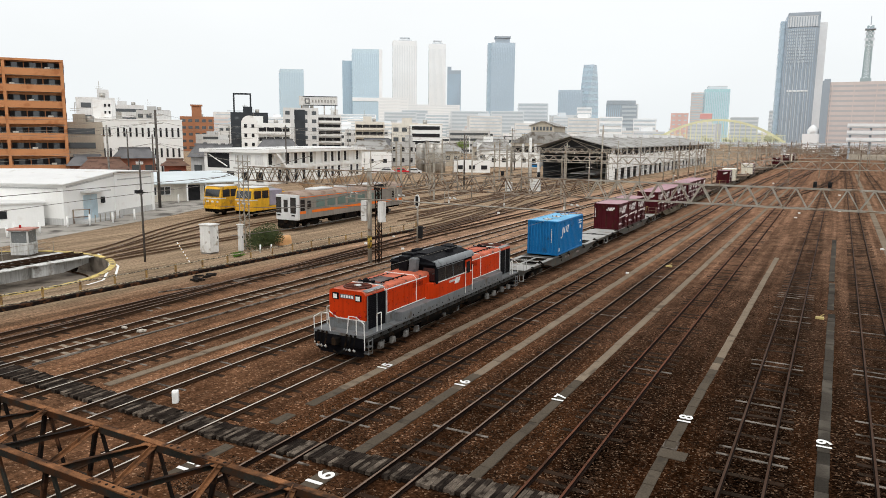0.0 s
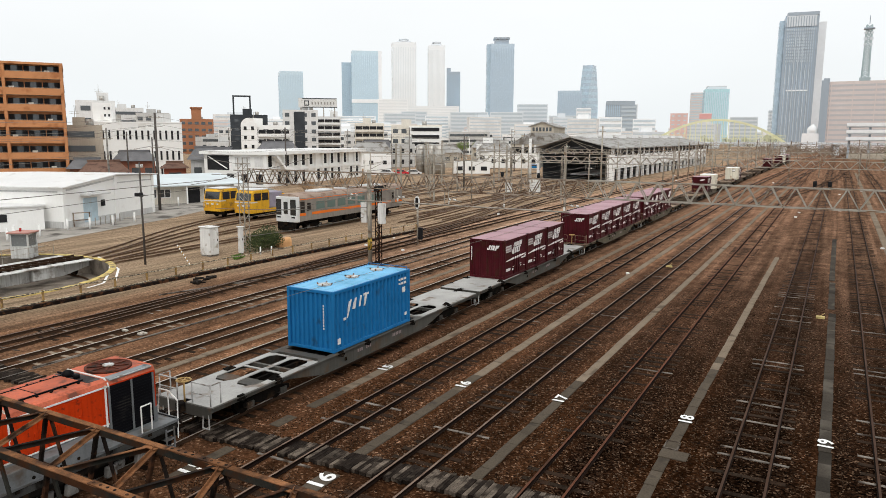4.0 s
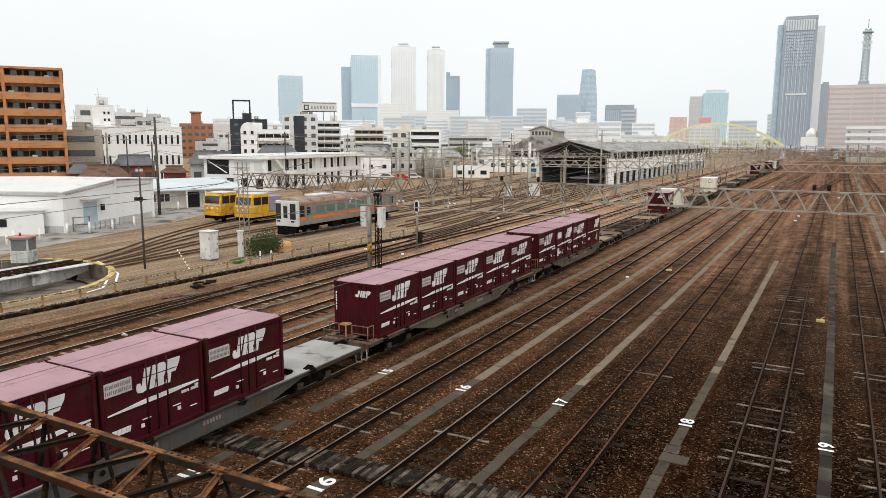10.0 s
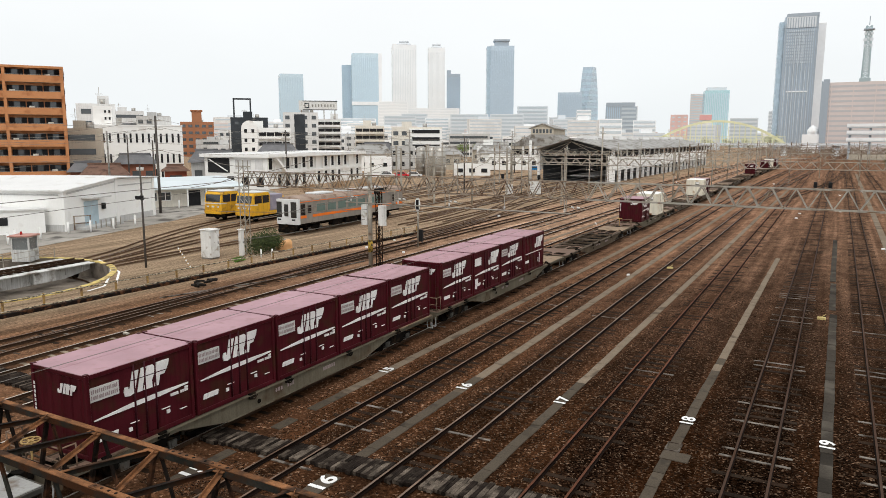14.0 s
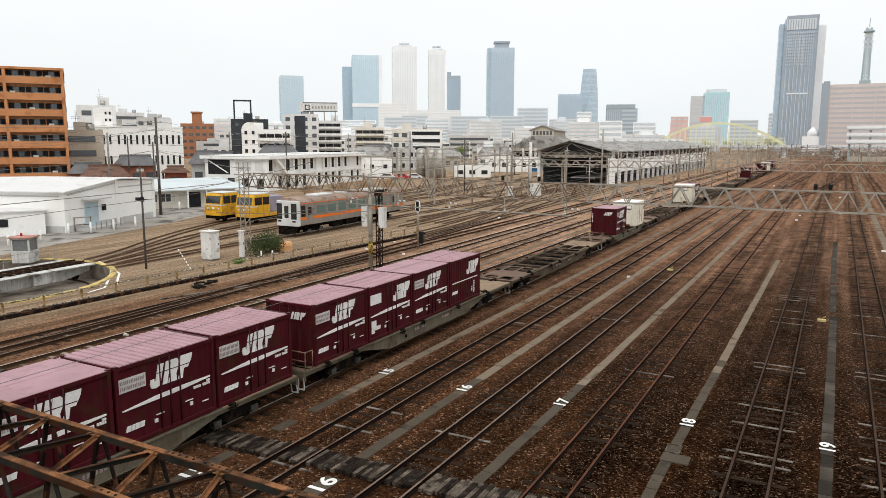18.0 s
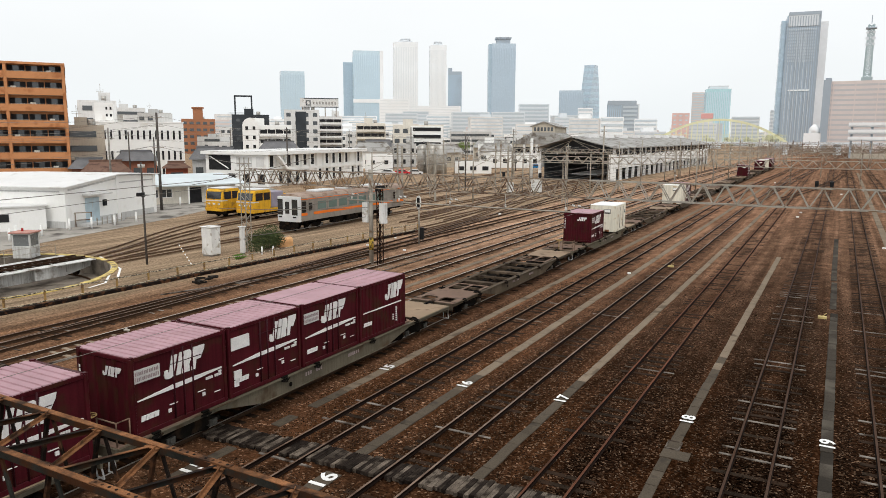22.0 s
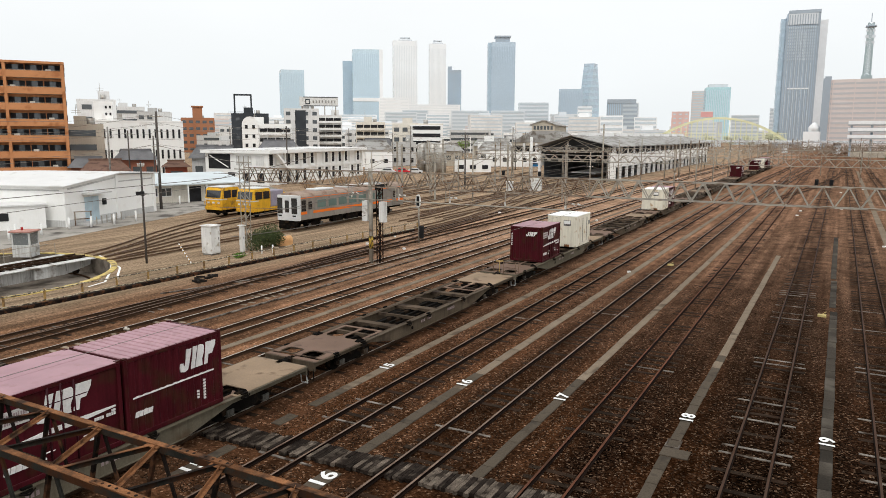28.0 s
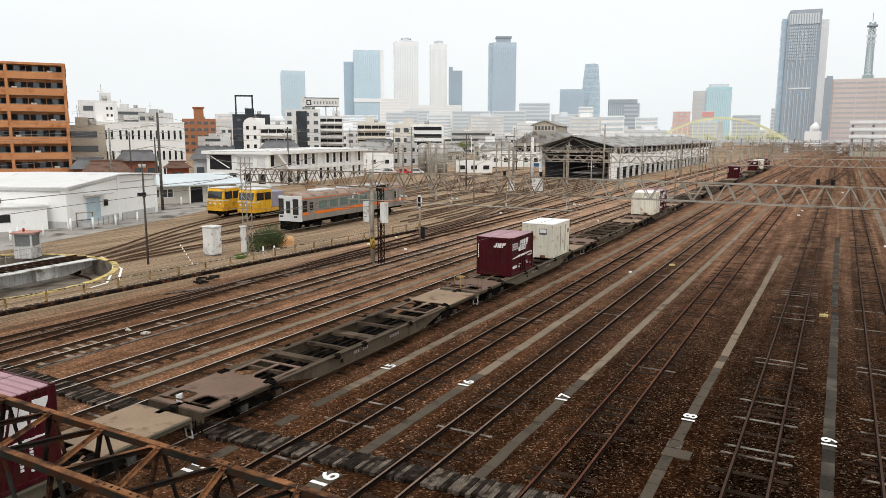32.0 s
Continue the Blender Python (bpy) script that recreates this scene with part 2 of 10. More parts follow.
    # oil drips have blackened the beds of some sidings
    for centre, half, depth in ((-1.66, 1.15, 0.85), (-10.75, 1.1, 0.6), (2.32, 1.0, 0.45), (-14.8, 1.0, 0.3), (-4.0, 1.3, 0.35), (-22.85, 0.9, 0.5), (-26.72, 0.9, 0.5), (-31.2, 0.9, 0.6), (-18.8, 0.9, 0.4), (-34.6, 1.2, 0.5)):
        off, ab, fade = n.new("ShaderNodeMath"), n.new("ShaderNodeMath"), n.new("ShaderNodeMath")
        off.operation, ab.operation, fade.operation = "ADD", "ABSOLUTE", "MULTIPLY"
        off.inputs[1].default_value = -centre
        l.new(sx.outputs["X"], off.inputs[0])
        l.new(off.outputs[0], ab.inputs[0])
        l.new(ranged(ab.outputs[0], half * 0.55, half * 1.25, depth, 0.0), fade.inputs[0])
        near = n.new("ShaderNodeMath")
        near.operation = "MULTIPLY"
        l.new(ranged(noise_at(0.5, 5.0, (1.5, 0.4, 1)), 0.35, 0.6, 0.35, 1.0), near.inputs[0])
        l.new(ranged(sx.outputs["Y"], 50.0, 120.0, 1.0, 0.3), near.inputs[1])
        l.new(near.outputs[0], fade.inputs[1])
        c = mixed("MIX", fade.outputs[0], c, mixed("MULTIPLY", 1.0, c, (0.30, 0.31, 0.33)))
    c = mixed("MULTIPLY", 1.0, c, ranged(noise_at(1.1, 6.0, (1, 0.7, 1)), 0.3, 0.7, 0.68, 1.34))
    c = mixed("MIX", ranged(wob.outputs[0], -38.0, -34.0, 0.78, 0.0), c, (0.325, 0.245, 0.165))
    c = mixed("MULTIPLY", 1.0, c, ranged(noise_at(7.0, 8.0), 0.3, 0.7, 0.55, 1.45))
    c = mixed("MULTIPLY", 1.0, c, ranged(noise_at(0.35, 6.0, (3.0, 0.3, 1)), 0.3, 0.7, 0.72, 1.3))
    c = mixed("MULTIPLY", 1.0, c, ranged(noise_at(0.6, 5.0, (3.4, 0.05, 1)), 0.3, 0.7, 0.68, 1.32))
    l.new(c, p.inputs["Base Color"])
    bp = n.new("ShaderNodeBump")
    bp.inputs["Strength"].default_value, bp.inputs["Distance"].default_value, bp.invert = 1.0, 0.06, True
    l.new(vor.outputs["Distance"], bp.inputs["Height"])
    l.new(bp.outputs[0], p.inputs["Normal"])
    return m


def glass_material(name, col, rough=0.08):
    m = mat(name, col, rough, 0.0, 0.15, 0.4, 0.03, 8.0, bump=0.0, spec=0.9)
    return m


BALLAST = ballast_material()
RAIL = mat("rail_steel", (0.055, 0.032, 0.020), 0.75, 0.1, 0.3, 0.5, 0.2, 30, bump=0.1, spec=0.03)
RAIL_TOP = mat("worn_rail_head", (0.20, 0.135, 0.098), 0.5, 0.35, 0.25, 0.3, 0.1, 20, (0.10, 0.06, 0.04), 0.3, 0.6, bump=0.05)
SLEEPER = mat("old_sleeper", (0.028, 0.019, 0.013), 0.9, 0, 0.4, 1.0, 0.35, 14, (0.035, 0.02, 0.013), 0.4, 2.0, 0.5, 40, spec=0.03)
SLEEPER_PALE = mat("grey_sleeper", (0.20, 0.175, 0.15), 0.85, 0, 0.4, 1.5, 0.3, 16, (0.05, 0.035, 0.025), 0.45, 2.0, 0.4, 40)
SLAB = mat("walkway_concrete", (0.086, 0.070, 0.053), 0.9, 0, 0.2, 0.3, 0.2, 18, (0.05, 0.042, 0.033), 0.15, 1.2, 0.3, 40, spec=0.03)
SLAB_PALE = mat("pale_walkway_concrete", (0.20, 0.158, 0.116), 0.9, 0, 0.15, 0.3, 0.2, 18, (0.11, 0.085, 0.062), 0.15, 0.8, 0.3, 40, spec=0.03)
SLAB_DARK = mat("dark_worn_concrete", (0.055, 0.047, 0.038), 0.9, 0, 0.45, 0.25, 0.25, 18, (0.10, 0.088, 0.072), 0.2, 0.5, 0.3, 40, spec=0.03)
PLANK = mat("crossing_timber", (0.020, 0.015, 0.012), 0.85, 0, 0.6, 2.0, 0.35, 30, (0.09, 0.072, 0.056), 0.2, 1.6, 0.5, 50, spec=0.03)
PLANK_PALE = mat("weathered_crossing_timber", (0.125, 0.101, 0.08), 0.9, 0, 0.5, 2.0, 0.4, 30, (0.03, 0.023, 0.018), 0.4, 2.4, 0.5, 50, spec=0.03)
WHITE_PAINT = mat("white_paint", (0.80, 0.80, 0.78), 0.6, 0, 0.08, 2, 0.06, 25, bump=0.05)
BRIGHT_HEAD = mat("polished_rail_head", (0.52, 0.46, 0.40), 0.38, 0.6, 0.2, 0.3, 0.1, 20, (0.16, 0.10, 0.07), 0.15, 0.6, bump=0.03)
RUST_TOP = mat("rusty_steel", (0.22, 0.10, 0.045), 0.8, 0.1, 0.45, 2.0, 0.3, 35, (0.05, 0.028, 0.018), 0.4, 3.0, 0.5, 60, spec=0.05)
# these two bases are darkened to put the girder's shade into them
RUST_DARK = mat("shaded_rusty_steel", (0.016, 0.012, 0.010), 0.8, 0.2, 0.4, 2.0, 0.25, 35, (0.11, 0.05, 0.026), 0.3, 3.0, 0.4, 60, spec=0.03)
GIRDER_PAINT = mat("shaded_old_grey_green_paint", (0.034, 0.033, 0.028), 0.75, 0, 0.35, 1.5, 0.2, 30, (0.07, 0.03, 0.015), 0.4, 2.5, 0.3, 60, spec=0.03)
GALV = mat("galvanised_steel", (0.37, 0.345, 0.295), 0.6, 0.35, 0.2, 1.0, 0.12, 30, (0.20, 0.13, 0.08), 0.2, 1.2, 0.2, 40)
GALV_BROWN = mat("weathered_brown_steel", (0.30, 0.25, 0.195), 0.75, 0.2, 0.3, 1.0, 0.2, 30, (0.12, 0.07, 0.045), 0.4, 1.6, 0.3, 40)


# ---- ground and tracks ----
RAIL_Z = 0.0
GROUND_Z = -0.165


def main_x(y):
    """Centre line of the line that the freight train takes."""
    ys = (-200, 0, 30, 60, 100, 160, 220, 280, 340, 400, 460, 560, 700)
    xs = (-18.62, -18.62, -18.85, -19.25, -19.7, -20.1, -20.1, -19.4, -17.9, -15.3, -11.5, -3.5, 7.0)
    return float(np.interp(y, ys, xs)) if y < 60 else smooth(y, ys, xs)


def smooth(y, ys, xs, w=18.0):
    return sum(float(np.interp(y + d * w, ys, xs)) * k for d, k in ((-1, 0.25), (-0.5, 0.25), (0, 0.0), (0.5, 0.25), (1, 0.25)))


PIT = (-54.0, 27.0, 9.7)


def ground_sheet():
    """One sheet to the horizon, open only over the turntable pit."""
    bm = B()
    xs = [-3000, -1000, -300, -80, -66, -42, -20, 40, 200, 1000, 3000]
    ys = [-60, 0, 15, 39, 90, 250, 600, 1500, 4500]
    vs = [[bm.verts.new((x, y, GROUND_Z)) for x in xs] for y in ys]
    for j, (a, b) in enumerate(zip(vs, vs[1:])):
        for i in range(len(xs) - 1):
            if xs[i] == -66 and ys[j] == 15:
                continue
            bm.faces.new((a[i], a[i + 1], b[i + 1], b[i]))
    i, j = xs.index(-66), ys.index(15)
    ring = [bm.verts.new((PIT[0] + PIT[2] * math.cos(k * math.pi / 24), PIT[1] + PIT[2] * math.sin(k * math.pi / 24), GROUND_Z)) for k in range(48)]
    corners = [vs[j + 1][i + 1], vs[j + 1][i], vs[j][i], vs[j][i + 1]]
    for q in range(4):
        k0 = q * 12 + 6
        bm.faces.new([corners[q], corners[(q + 1) % 4]] + [ring[(k0 + 12 - k) % 48] for k in range(13)])
    bmesh.ops.recalc_face_normals(bm, faces=bm.faces)
    if sum(f.normal.z for f in bm.faces) < 0:
        bmesh.ops.reverse_faces(bm, faces=bm.faces)
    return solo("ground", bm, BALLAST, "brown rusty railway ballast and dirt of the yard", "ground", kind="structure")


ground_sheet()

RAIL_PROFILE = [(-0.055, -0.14), (0.055, -0.14), (0.055, -0.125), (0.012, -0.11), (0.012, -0.04), (0.036, -0.03), (0.036, -0.004), (0.030, 0.0), (-0.030, 0.0), (-0.036, -0.004), (-0.036, -0.03), (-0.012, -0.04), (-0.012, -0.11), (-0.055, -0.125)]


def rail_bmesh(line, side):
    """One rail along a line of (x, y) points, offset to a side; its head is a second material."""
    bm = B()
    rows = []
    for i, (x, y) in enumerate(line):
        a, b = line[max(i - 1, 0)], line[min(i + 1, len(line) - 1)]
        d = Vector((b[0] - a[0], b[1] - a[1], 0)).normalized()
        nrm = Vector((d.y, -d.x, 0))
        rows.append([bm.verts.new(Vector((x, y, 0)) + nrm * (side + u) + Vector((0, 0, v))) for u, v in RAIL_PROFILE])
    n = len(RAIL_PROFILE)
    for a, b in zip(rows, rows[1:]):
        for i in range(n):
            f = bm.faces.new((a[i], b[i], b[(i + 1) % n], a[(i + 1) % n]))
            if i in (6, 7, 8):
                f.material_index = 1
    bm.faces.new(rows[0])
    bm.faces.new(rows[-1][::-1])
    bmesh.ops.recalc_face_normals(bm, faces=bm.faces)
    return bm


def sleeper_mesh(name, material, w=0.22):
    bm = B()
    prism(bm, [(-1.05, -0.28), (1.05, -0.28), (1.05, -0.148), (1.03, -0.14), (-1.03, -0.14), (-1.05, -0.148)], "y", -w / 2, w / 2)
    return mesh_of(bm, name, material)


SLEEPER_ME = sleeper_mesh("sleeper", SLEEPER)
SLEEPER_PALE_ME = sleeper_mesh("sleeper_pale", SLEEPER_PALE, 0.11)


def track(line, near=(10, 54), pitch=0.66, pale=0.06, label="rusty narrow-gauge siding track on brown ballast", head=None, buried=False, steel=None, ties=None):
    """A track of two rails on sleepers; the sleepers of the near stretch are single pieces."""
    rnd = random.Random(int(abs(line[0][0]) * 100))
    t = thing("railway_track", Matrix.Identity(4), label, "railway track", "yard tracks")
    for side in (-0.566, 0.566):
        part("rail", rail_bmesh(line, side), [steel or RAIL, head or RAIL_TOP], t)
    xs, ys = [p[0] for p in line], [p[1] for p in line]
    y = ys[0] + 0.3
    far = B()
    while y < min(ys[-1], 260):
        x = float(np.interp(y, ys, xs))
        ang = -math.degrees(math.atan2(float(np.interp(y + 1, ys, xs)) - x, 1.0))
        sink = rnd.uniform(-0.05, 0.0)
        light = rnd.random() < pale
        if near[0] < y < near[1]:
            share("sleeper", SLEEPER_PALE_ME if light else ties or SLEEPER_ME, t, pose(x + rnd.uniform(-0.04, 0.04), y, 0.0 if light else sink, 0, 0, ang + rnd.uniform(-1, 1)))
        elif y > 4 and not buried:
            box(far, x - 1.05, x + 1.05, y - 0.11, y + 0.11, -0.28, -0.145 + sink)
        y += pitch
    if far.verts:
        tagged(part("sleeper_bed", far, SLEEPER, t), kind="stuff")
    else:
        far.free()
    return t


def straight(x0, slope=0.0, y0=-45.0, y1=640.0):
    return [(x0 + slope * y, y) for y in (y0, 2, 60, 140, 300, y1)]


# near-black steel puts the shade on the rail sides into the colour
RAIL_DARK = mat("shaded_rail_steel", (0.013, 0.008, 0.006), 0.8, 0.05, 0.3, 0.5, 0.2, 30, bump=0.1, spec=0.03)
RED_HEAD = mat("red_rusted_rail_head", (0.115, 0.045, 0.025), 0.85, 0.0, 0.3, 0.4, 0.2, 20, (0.06, 0.028, 0.016), 0.3, 0.8, bump=0.1, spec=0.1)
# lighter tan rail sides for the works and shed tracks
RAIL_TAN = mat("tan_rail_steel", (0.15, 0.095, 0.06), 0.85, 0.0, 0.3, 0.5, 0.2, 20, spec=0.05)
RUSTY_HEAD = mat("rusty_rail_head", (0.06, 0.034, 0.023), 0.85, 0.0, 0.3, 0.4, 0.2, 20, (0.05, 0.025, 0.014), 0.4, 0.8, bump=0.1, spec=0.1)
track([(main_x(y), y) for y in list(range(-60, 240, 20)) + list(range(240, 700, 12))], label="main freight track with worn bright rails", head=BRIGHT_HEAD)


def swung(x0, slope, ys, xs):
    """A siding that runs straight and then swings with the main line."""
    line = [-45, 2, 60, 110] + list(range(130, 640, 15))
    return [(x0 + slope * y + smooth(y, ys, xs), y) for y in line]


track(swung(-14.33, -0.0095, (0, 150, 175, 229, 362, 546, 640), (0, 0, 0.5, 2.2, 5.2, 11.0, 14.5)), head=RAIL_TOP, steel=RAIL_DARK)
track(swung(-10.53, -0.0052, (0, 125, 178, 265, 379, 546, 640), (0, 0, 1.6, 5.2, 9.5, 16.5, 20.5)), head=RAIL_TOP, steel=RAIL_DARK)
track([(-10.9 + float(np.interp(y, (140, 200, 260, 380, 640), (0, -0.6, 0.6, 4.6, 15.0))), y) for y in range(140, 640, 20)], near=(0, 0), label="connecting siding track beside the main line", head=RAIL_TOP)
track(straight(-6.46, -0.0048), head=RED_HEAD, steel=RAIL_DARK)
track(straight(-1.62, -0.0019), pale=0.24, head=RUSTY_HEAD, steel=RAIL_DARK)
track(straight(2.32, 0.0), pale=0.1, head=RUSTY_HEAD, steel=RAIL_DARK)
track(straight(7.4, 0.0), near=(40, 62), head=RUSTY_HEAD)
track(straight(-22.75, -0.004), label="running track with bright worn rails", head=BRIGHT_HEAD)
SLEEPER_TAN_ME = sleeper_mesh("sleeper_tan", mat("dusty_tan_sleeper", (0.30, 0.24, 0.18), 0.9, 0, 0.25, 1.0, 0.2, 14, (0.09, 0.065, 0.045), 0.3, 2.0, 0.3, 40, spec=0.03))
track(straight(-26.62, -0.004), label="running track with bright worn rails", head=BRIGHT_HEAD)
track(straight(-31.1, -0.004), near=(10, 75), label="running track with bright worn rails on tan sleepers", head=BRIGHT_HEAD, ties=SLEEPER_TAN_ME, pale=0.0)
track(straight(-35.1, 0.0), near=(16, 62), label="running track by the works fence")
track([(-33.9, -45), (-33.9, 2), (-34.0, 18), (-35.6, 45), (-38.5, 90), (-46, 160), (-60, 260)], near=(16, 50), label="turnout track leading to the works")

for fan in (
    [(-49.8, 36), (-50.6, 48), (-50.1, 60), (-50.6, 120), (-54, 200)],
    [(-50.8, 37), (-54.3, 47), (-56.3, 60), (-57.0, 90), (-60, 160)],
    [(-51.8, 37), (-57.6, 48), (-61.3, 62), (-62.5, 100), (-70, 170)],
    [(-53.0, 37.2), (-60.5, 49), (-66.4, 64), (-68.5, 100), (-80, 170)],
):
    fine_line = [(float(np.interp(y, [p[1] for p in fan], [p[0] for p in fan])), y) for y in np.arange(fan[0][1], fan[-1][1], 3.0)]
    fine_line = [(sum(fine_line[max(0, min(len(fine_line) - 1, k + d))][0] for d in (-2, -1, 0, 1, 2)) / 5, fine_line[k][1]) for k in range(len(fine_line))]
    track(fine_line, near=(0, 0), label="works track fanning out from the turntable", head=RAIL_TOP, buried=True, steel=RAIL_TAN)
for x0, dx in ((-38.0, -0.02), (-42.0, -0.035), (-46.0, -0.05)):
    track([(x0 + dx * max(y - 75, 0) - 0.0004 * max(y - 75, 0) ** 2, y) for y in range(75, 260, 12)], near=(0, 0), label="track towards the engine shed", head=RAIL_TOP, buried=True, steel=RAIL_TAN)
# siding curving off to the right in the distance
track([(2.3 - 0.00055 * max(260 - y, 0) ** 2 - 1.0, y) for y in range(130, 270, 10)], near=(0, 0), label="connecting curve between the sidings", head=RUSTY_HEAD)

for k, (xa, xb, ya, yb) in enumerate(((-37.5, -52, 62, 158), (-39.5, -56, 66, 158), (-44, -60, 70, 160), (-54, -74, 84, 190), (-64, -84, 84, 200), (-71, -96, 90, 210), (-47, -49, 80, 160))):
    ln = [(xa + (xb - xa) * (3 * u * u - 2 * u ** 3), ya + (yb - ya) * u) for u in (j / 14 for j in range(15))]
    track(ln, near=(0, 0), label="shed lead track on tan ground", head=RAIL_TOP, buried=True, steel=RAIL_TAN)


# ---- loose stones of the ballast ----
def loose_stones():
    m = bpy.data.materials.new("loose_stone")
    m.use_nodes = True
    n, l = m.node_tree.nodes, m.node_tree.links
    geo, ramp = n.new("ShaderNodeNewGeometry"), n.new("ShaderNodeValToRGB")
    el = ramp.color_ramp.elements
    el[0].color, el[1].color = (0.008, 0.0052, 0.0038, 1), (0.22, 0.155, 0.11, 1)
    for pos, c in ((0.4, (0.022, 0.013, 0.008, 1)), (0.75, (0.06, 0.036, 0.022, 1)), (0.92, (0.13, 0.088, 0.06, 1))):
        el.new(pos).color = c
    l.new(geo.outputs["Random Per Island"], ramp.inputs[0])
    l.new(ramp.outputs[0], n["Principled BSDF"].inputs["Base Color"])
    n["Principled BSDF"].inputs["Roughness"].default_value = 0.9
    n["Principled BSDF"].inputs["Specular IOR Level"].default_value = 0.02
    rng = np.random.default_rng(5)
    N = 70000
    y = 13.0 + 37.0 * rng.random(N) ** 1.4
    x = -17.4 + 22.4 * rng.random(N)
    keep = (y < 15.3 + 0.08 * np.maximum(x + 17.5, 0)) | (y > 17.2 + 0.08 * np.maximum(x + 17.5, 0))
    for cx in (-16.6, -12.66, -8.7, -4.1, 0.34):
        keep &= np.abs(x - cx) > 0.34
    x, y = x[keep], y[keep]
    N = len(x)
    size = 0.013 + 0.020 * rng.random(N)
    base = np.array([(1, 0, 0), (0, 1, 0), (-1, 0, 0), (0, -1, 0), (0, 0, 0.8), (0, 0, -0.6)], float)
    jit = 0.65 + 0.7 * rng.random((N, 6, 1))
    ang = rng.random(N) * 6.283
    ca, sa = np.cos(ang), np.sin(ang)
    v = base[None] * jit * size[:, None, None]
    vx = v[..., 0] * ca[:, None] - v[..., 1] * sa[:, None] + x[:, None]
    vy = v[..., 0] * sa[:, None] + v[..., 1] * ca[:, None] + y[:, None]
    vz = v[..., 2] + GROUND_Z + 0.006
    verts = np.stack([vx, vy, vz], -1).reshape(-1, 3)
    tri = np.array([(0, 1, 4), (1, 2, 4), (2, 3, 4), (3, 0, 4), (1, 0, 5), (2, 1, 5), (3, 2, 5), (0, 3, 5)])
    faces = (np.arange(N)[:, None, None] * 6 + tri[None]).reshape(-1, 3)
    me = bpy.data.meshes.new("ballast_stones")
    me.from_pydata(verts.tolist(), [], faces.tolist())
    me.materials.append(m)
    tagged(new("ballast_stones", me), "loose brown and grey ballast stones between the tracks", "ballast", kind="stuff")


loose_stones()


# ---- concrete walkway strips with their painted numbers ----
def digit(parent, text, x, y, size, z):
    cu = bpy.data.curves.new("digit", "FONT")
    cu.body, cu.size, cu.align_x, cu.extrude = text, size, "CENTER", 0.004
    cu.offset = 0.016
    ob = new("tmp", cu)
    me = bpy.data.meshes.new_from_object(ob)
    bpy.data.objects.remove(ob)
    me.materials.clear()
    me.materials.append(WHITE_PAINT)
    n = new("painted_number", me)
    n.parent = parent
    n.matrix_basis = Matrix.Translation((x + size * 0.35, y, z)) @ pose(0, 0, 0, 0, 0, 90) @ Matrix.Diagonal((1.3, 1.0, 1.0, 1.0))
    return n


def strip(x, slope, y0, y1, width, number="", ny=25.0, gaps=(), stone=None, worn=21, label="concrete slab walkway strip between the tracks"):
    t = thing("walkway_strip", Matrix.Identity(4), label, "walkway", "walkway strips", kind="structure")
    rnd = random.Random(int(abs(x) * 10) + 3)
    y, far = y0, B()
    shapes = []
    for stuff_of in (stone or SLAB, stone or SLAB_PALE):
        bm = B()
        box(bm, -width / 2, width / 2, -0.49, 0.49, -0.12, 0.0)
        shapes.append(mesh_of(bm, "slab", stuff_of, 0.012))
    while y < y1:
        cx = x + slope * y
        if not any(a < y < b for a, b in gaps):
            if y < 62:
                # darker concrete up to about worn + 3 m, paler concrete beyond
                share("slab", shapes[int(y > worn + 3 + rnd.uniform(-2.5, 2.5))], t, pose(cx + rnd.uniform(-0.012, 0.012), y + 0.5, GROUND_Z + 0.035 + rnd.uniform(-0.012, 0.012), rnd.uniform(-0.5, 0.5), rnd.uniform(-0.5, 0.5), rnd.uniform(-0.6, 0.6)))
            else:
                box(far, cx - width / 2, cx + width / 2, y, y + 0.98, GROUND_Z - 0.05, GROUND_Z + 0.035)
        y += 1.0
    if far.verts:
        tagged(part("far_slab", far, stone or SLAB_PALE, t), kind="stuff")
    else:
        far.free()
    if number:
        digit(t, number, x + slope * ny, ny, 0.64, GROUND_Z + 0.068)
    return t


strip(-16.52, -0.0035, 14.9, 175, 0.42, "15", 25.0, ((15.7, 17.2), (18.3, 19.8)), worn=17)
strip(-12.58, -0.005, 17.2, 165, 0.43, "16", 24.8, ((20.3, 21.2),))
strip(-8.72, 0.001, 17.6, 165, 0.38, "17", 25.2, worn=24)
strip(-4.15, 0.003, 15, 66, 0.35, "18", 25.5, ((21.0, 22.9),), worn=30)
strip(0.34, 0.0, 17, 46, 0.37, "19", 25.6, stone=SLAB_DARK, label="dark worn concrete walkway strip between the tracks")
strip(0.27, 0.0, 47.2, 56, 0.36, stone=SLAB_DARK, label="dark worn concrete walkway strip between the tracks")
strip(0.22, 0.0, 57, 81, 0.37, stone=SLAB_DARK, label="dark worn concrete walkway strip between the tracks")
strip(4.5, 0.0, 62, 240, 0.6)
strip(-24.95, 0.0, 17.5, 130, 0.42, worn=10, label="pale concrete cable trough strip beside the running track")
mark_a = thing("track_marking", Matrix.Identity(4), "white painted number on a concrete slab", "track marking")
part("slab", boxm(-12.86, -12.3, 14.7, 16.05, GROUND_Z - 0.05, GROUND_Z + 0.03), SLAB, mark_a)
digit(mark_a, "16", -12.6, 15.5, 0.78, GROUND_Z + 0.04)
mark_b = thing("track_marking", Matrix.Identity(4), "white painted number on a concrete slab", "track marking")
part("slab", boxm(-16.78, -16.2, 13.4, 14.85, GROUND_Z - 0.05, GROUND_Z + 0.03), SLAB, mark_b)
digit(mark_b, "15", -16.5, 14.2, 0.78, GROUND_Z + 0.04)


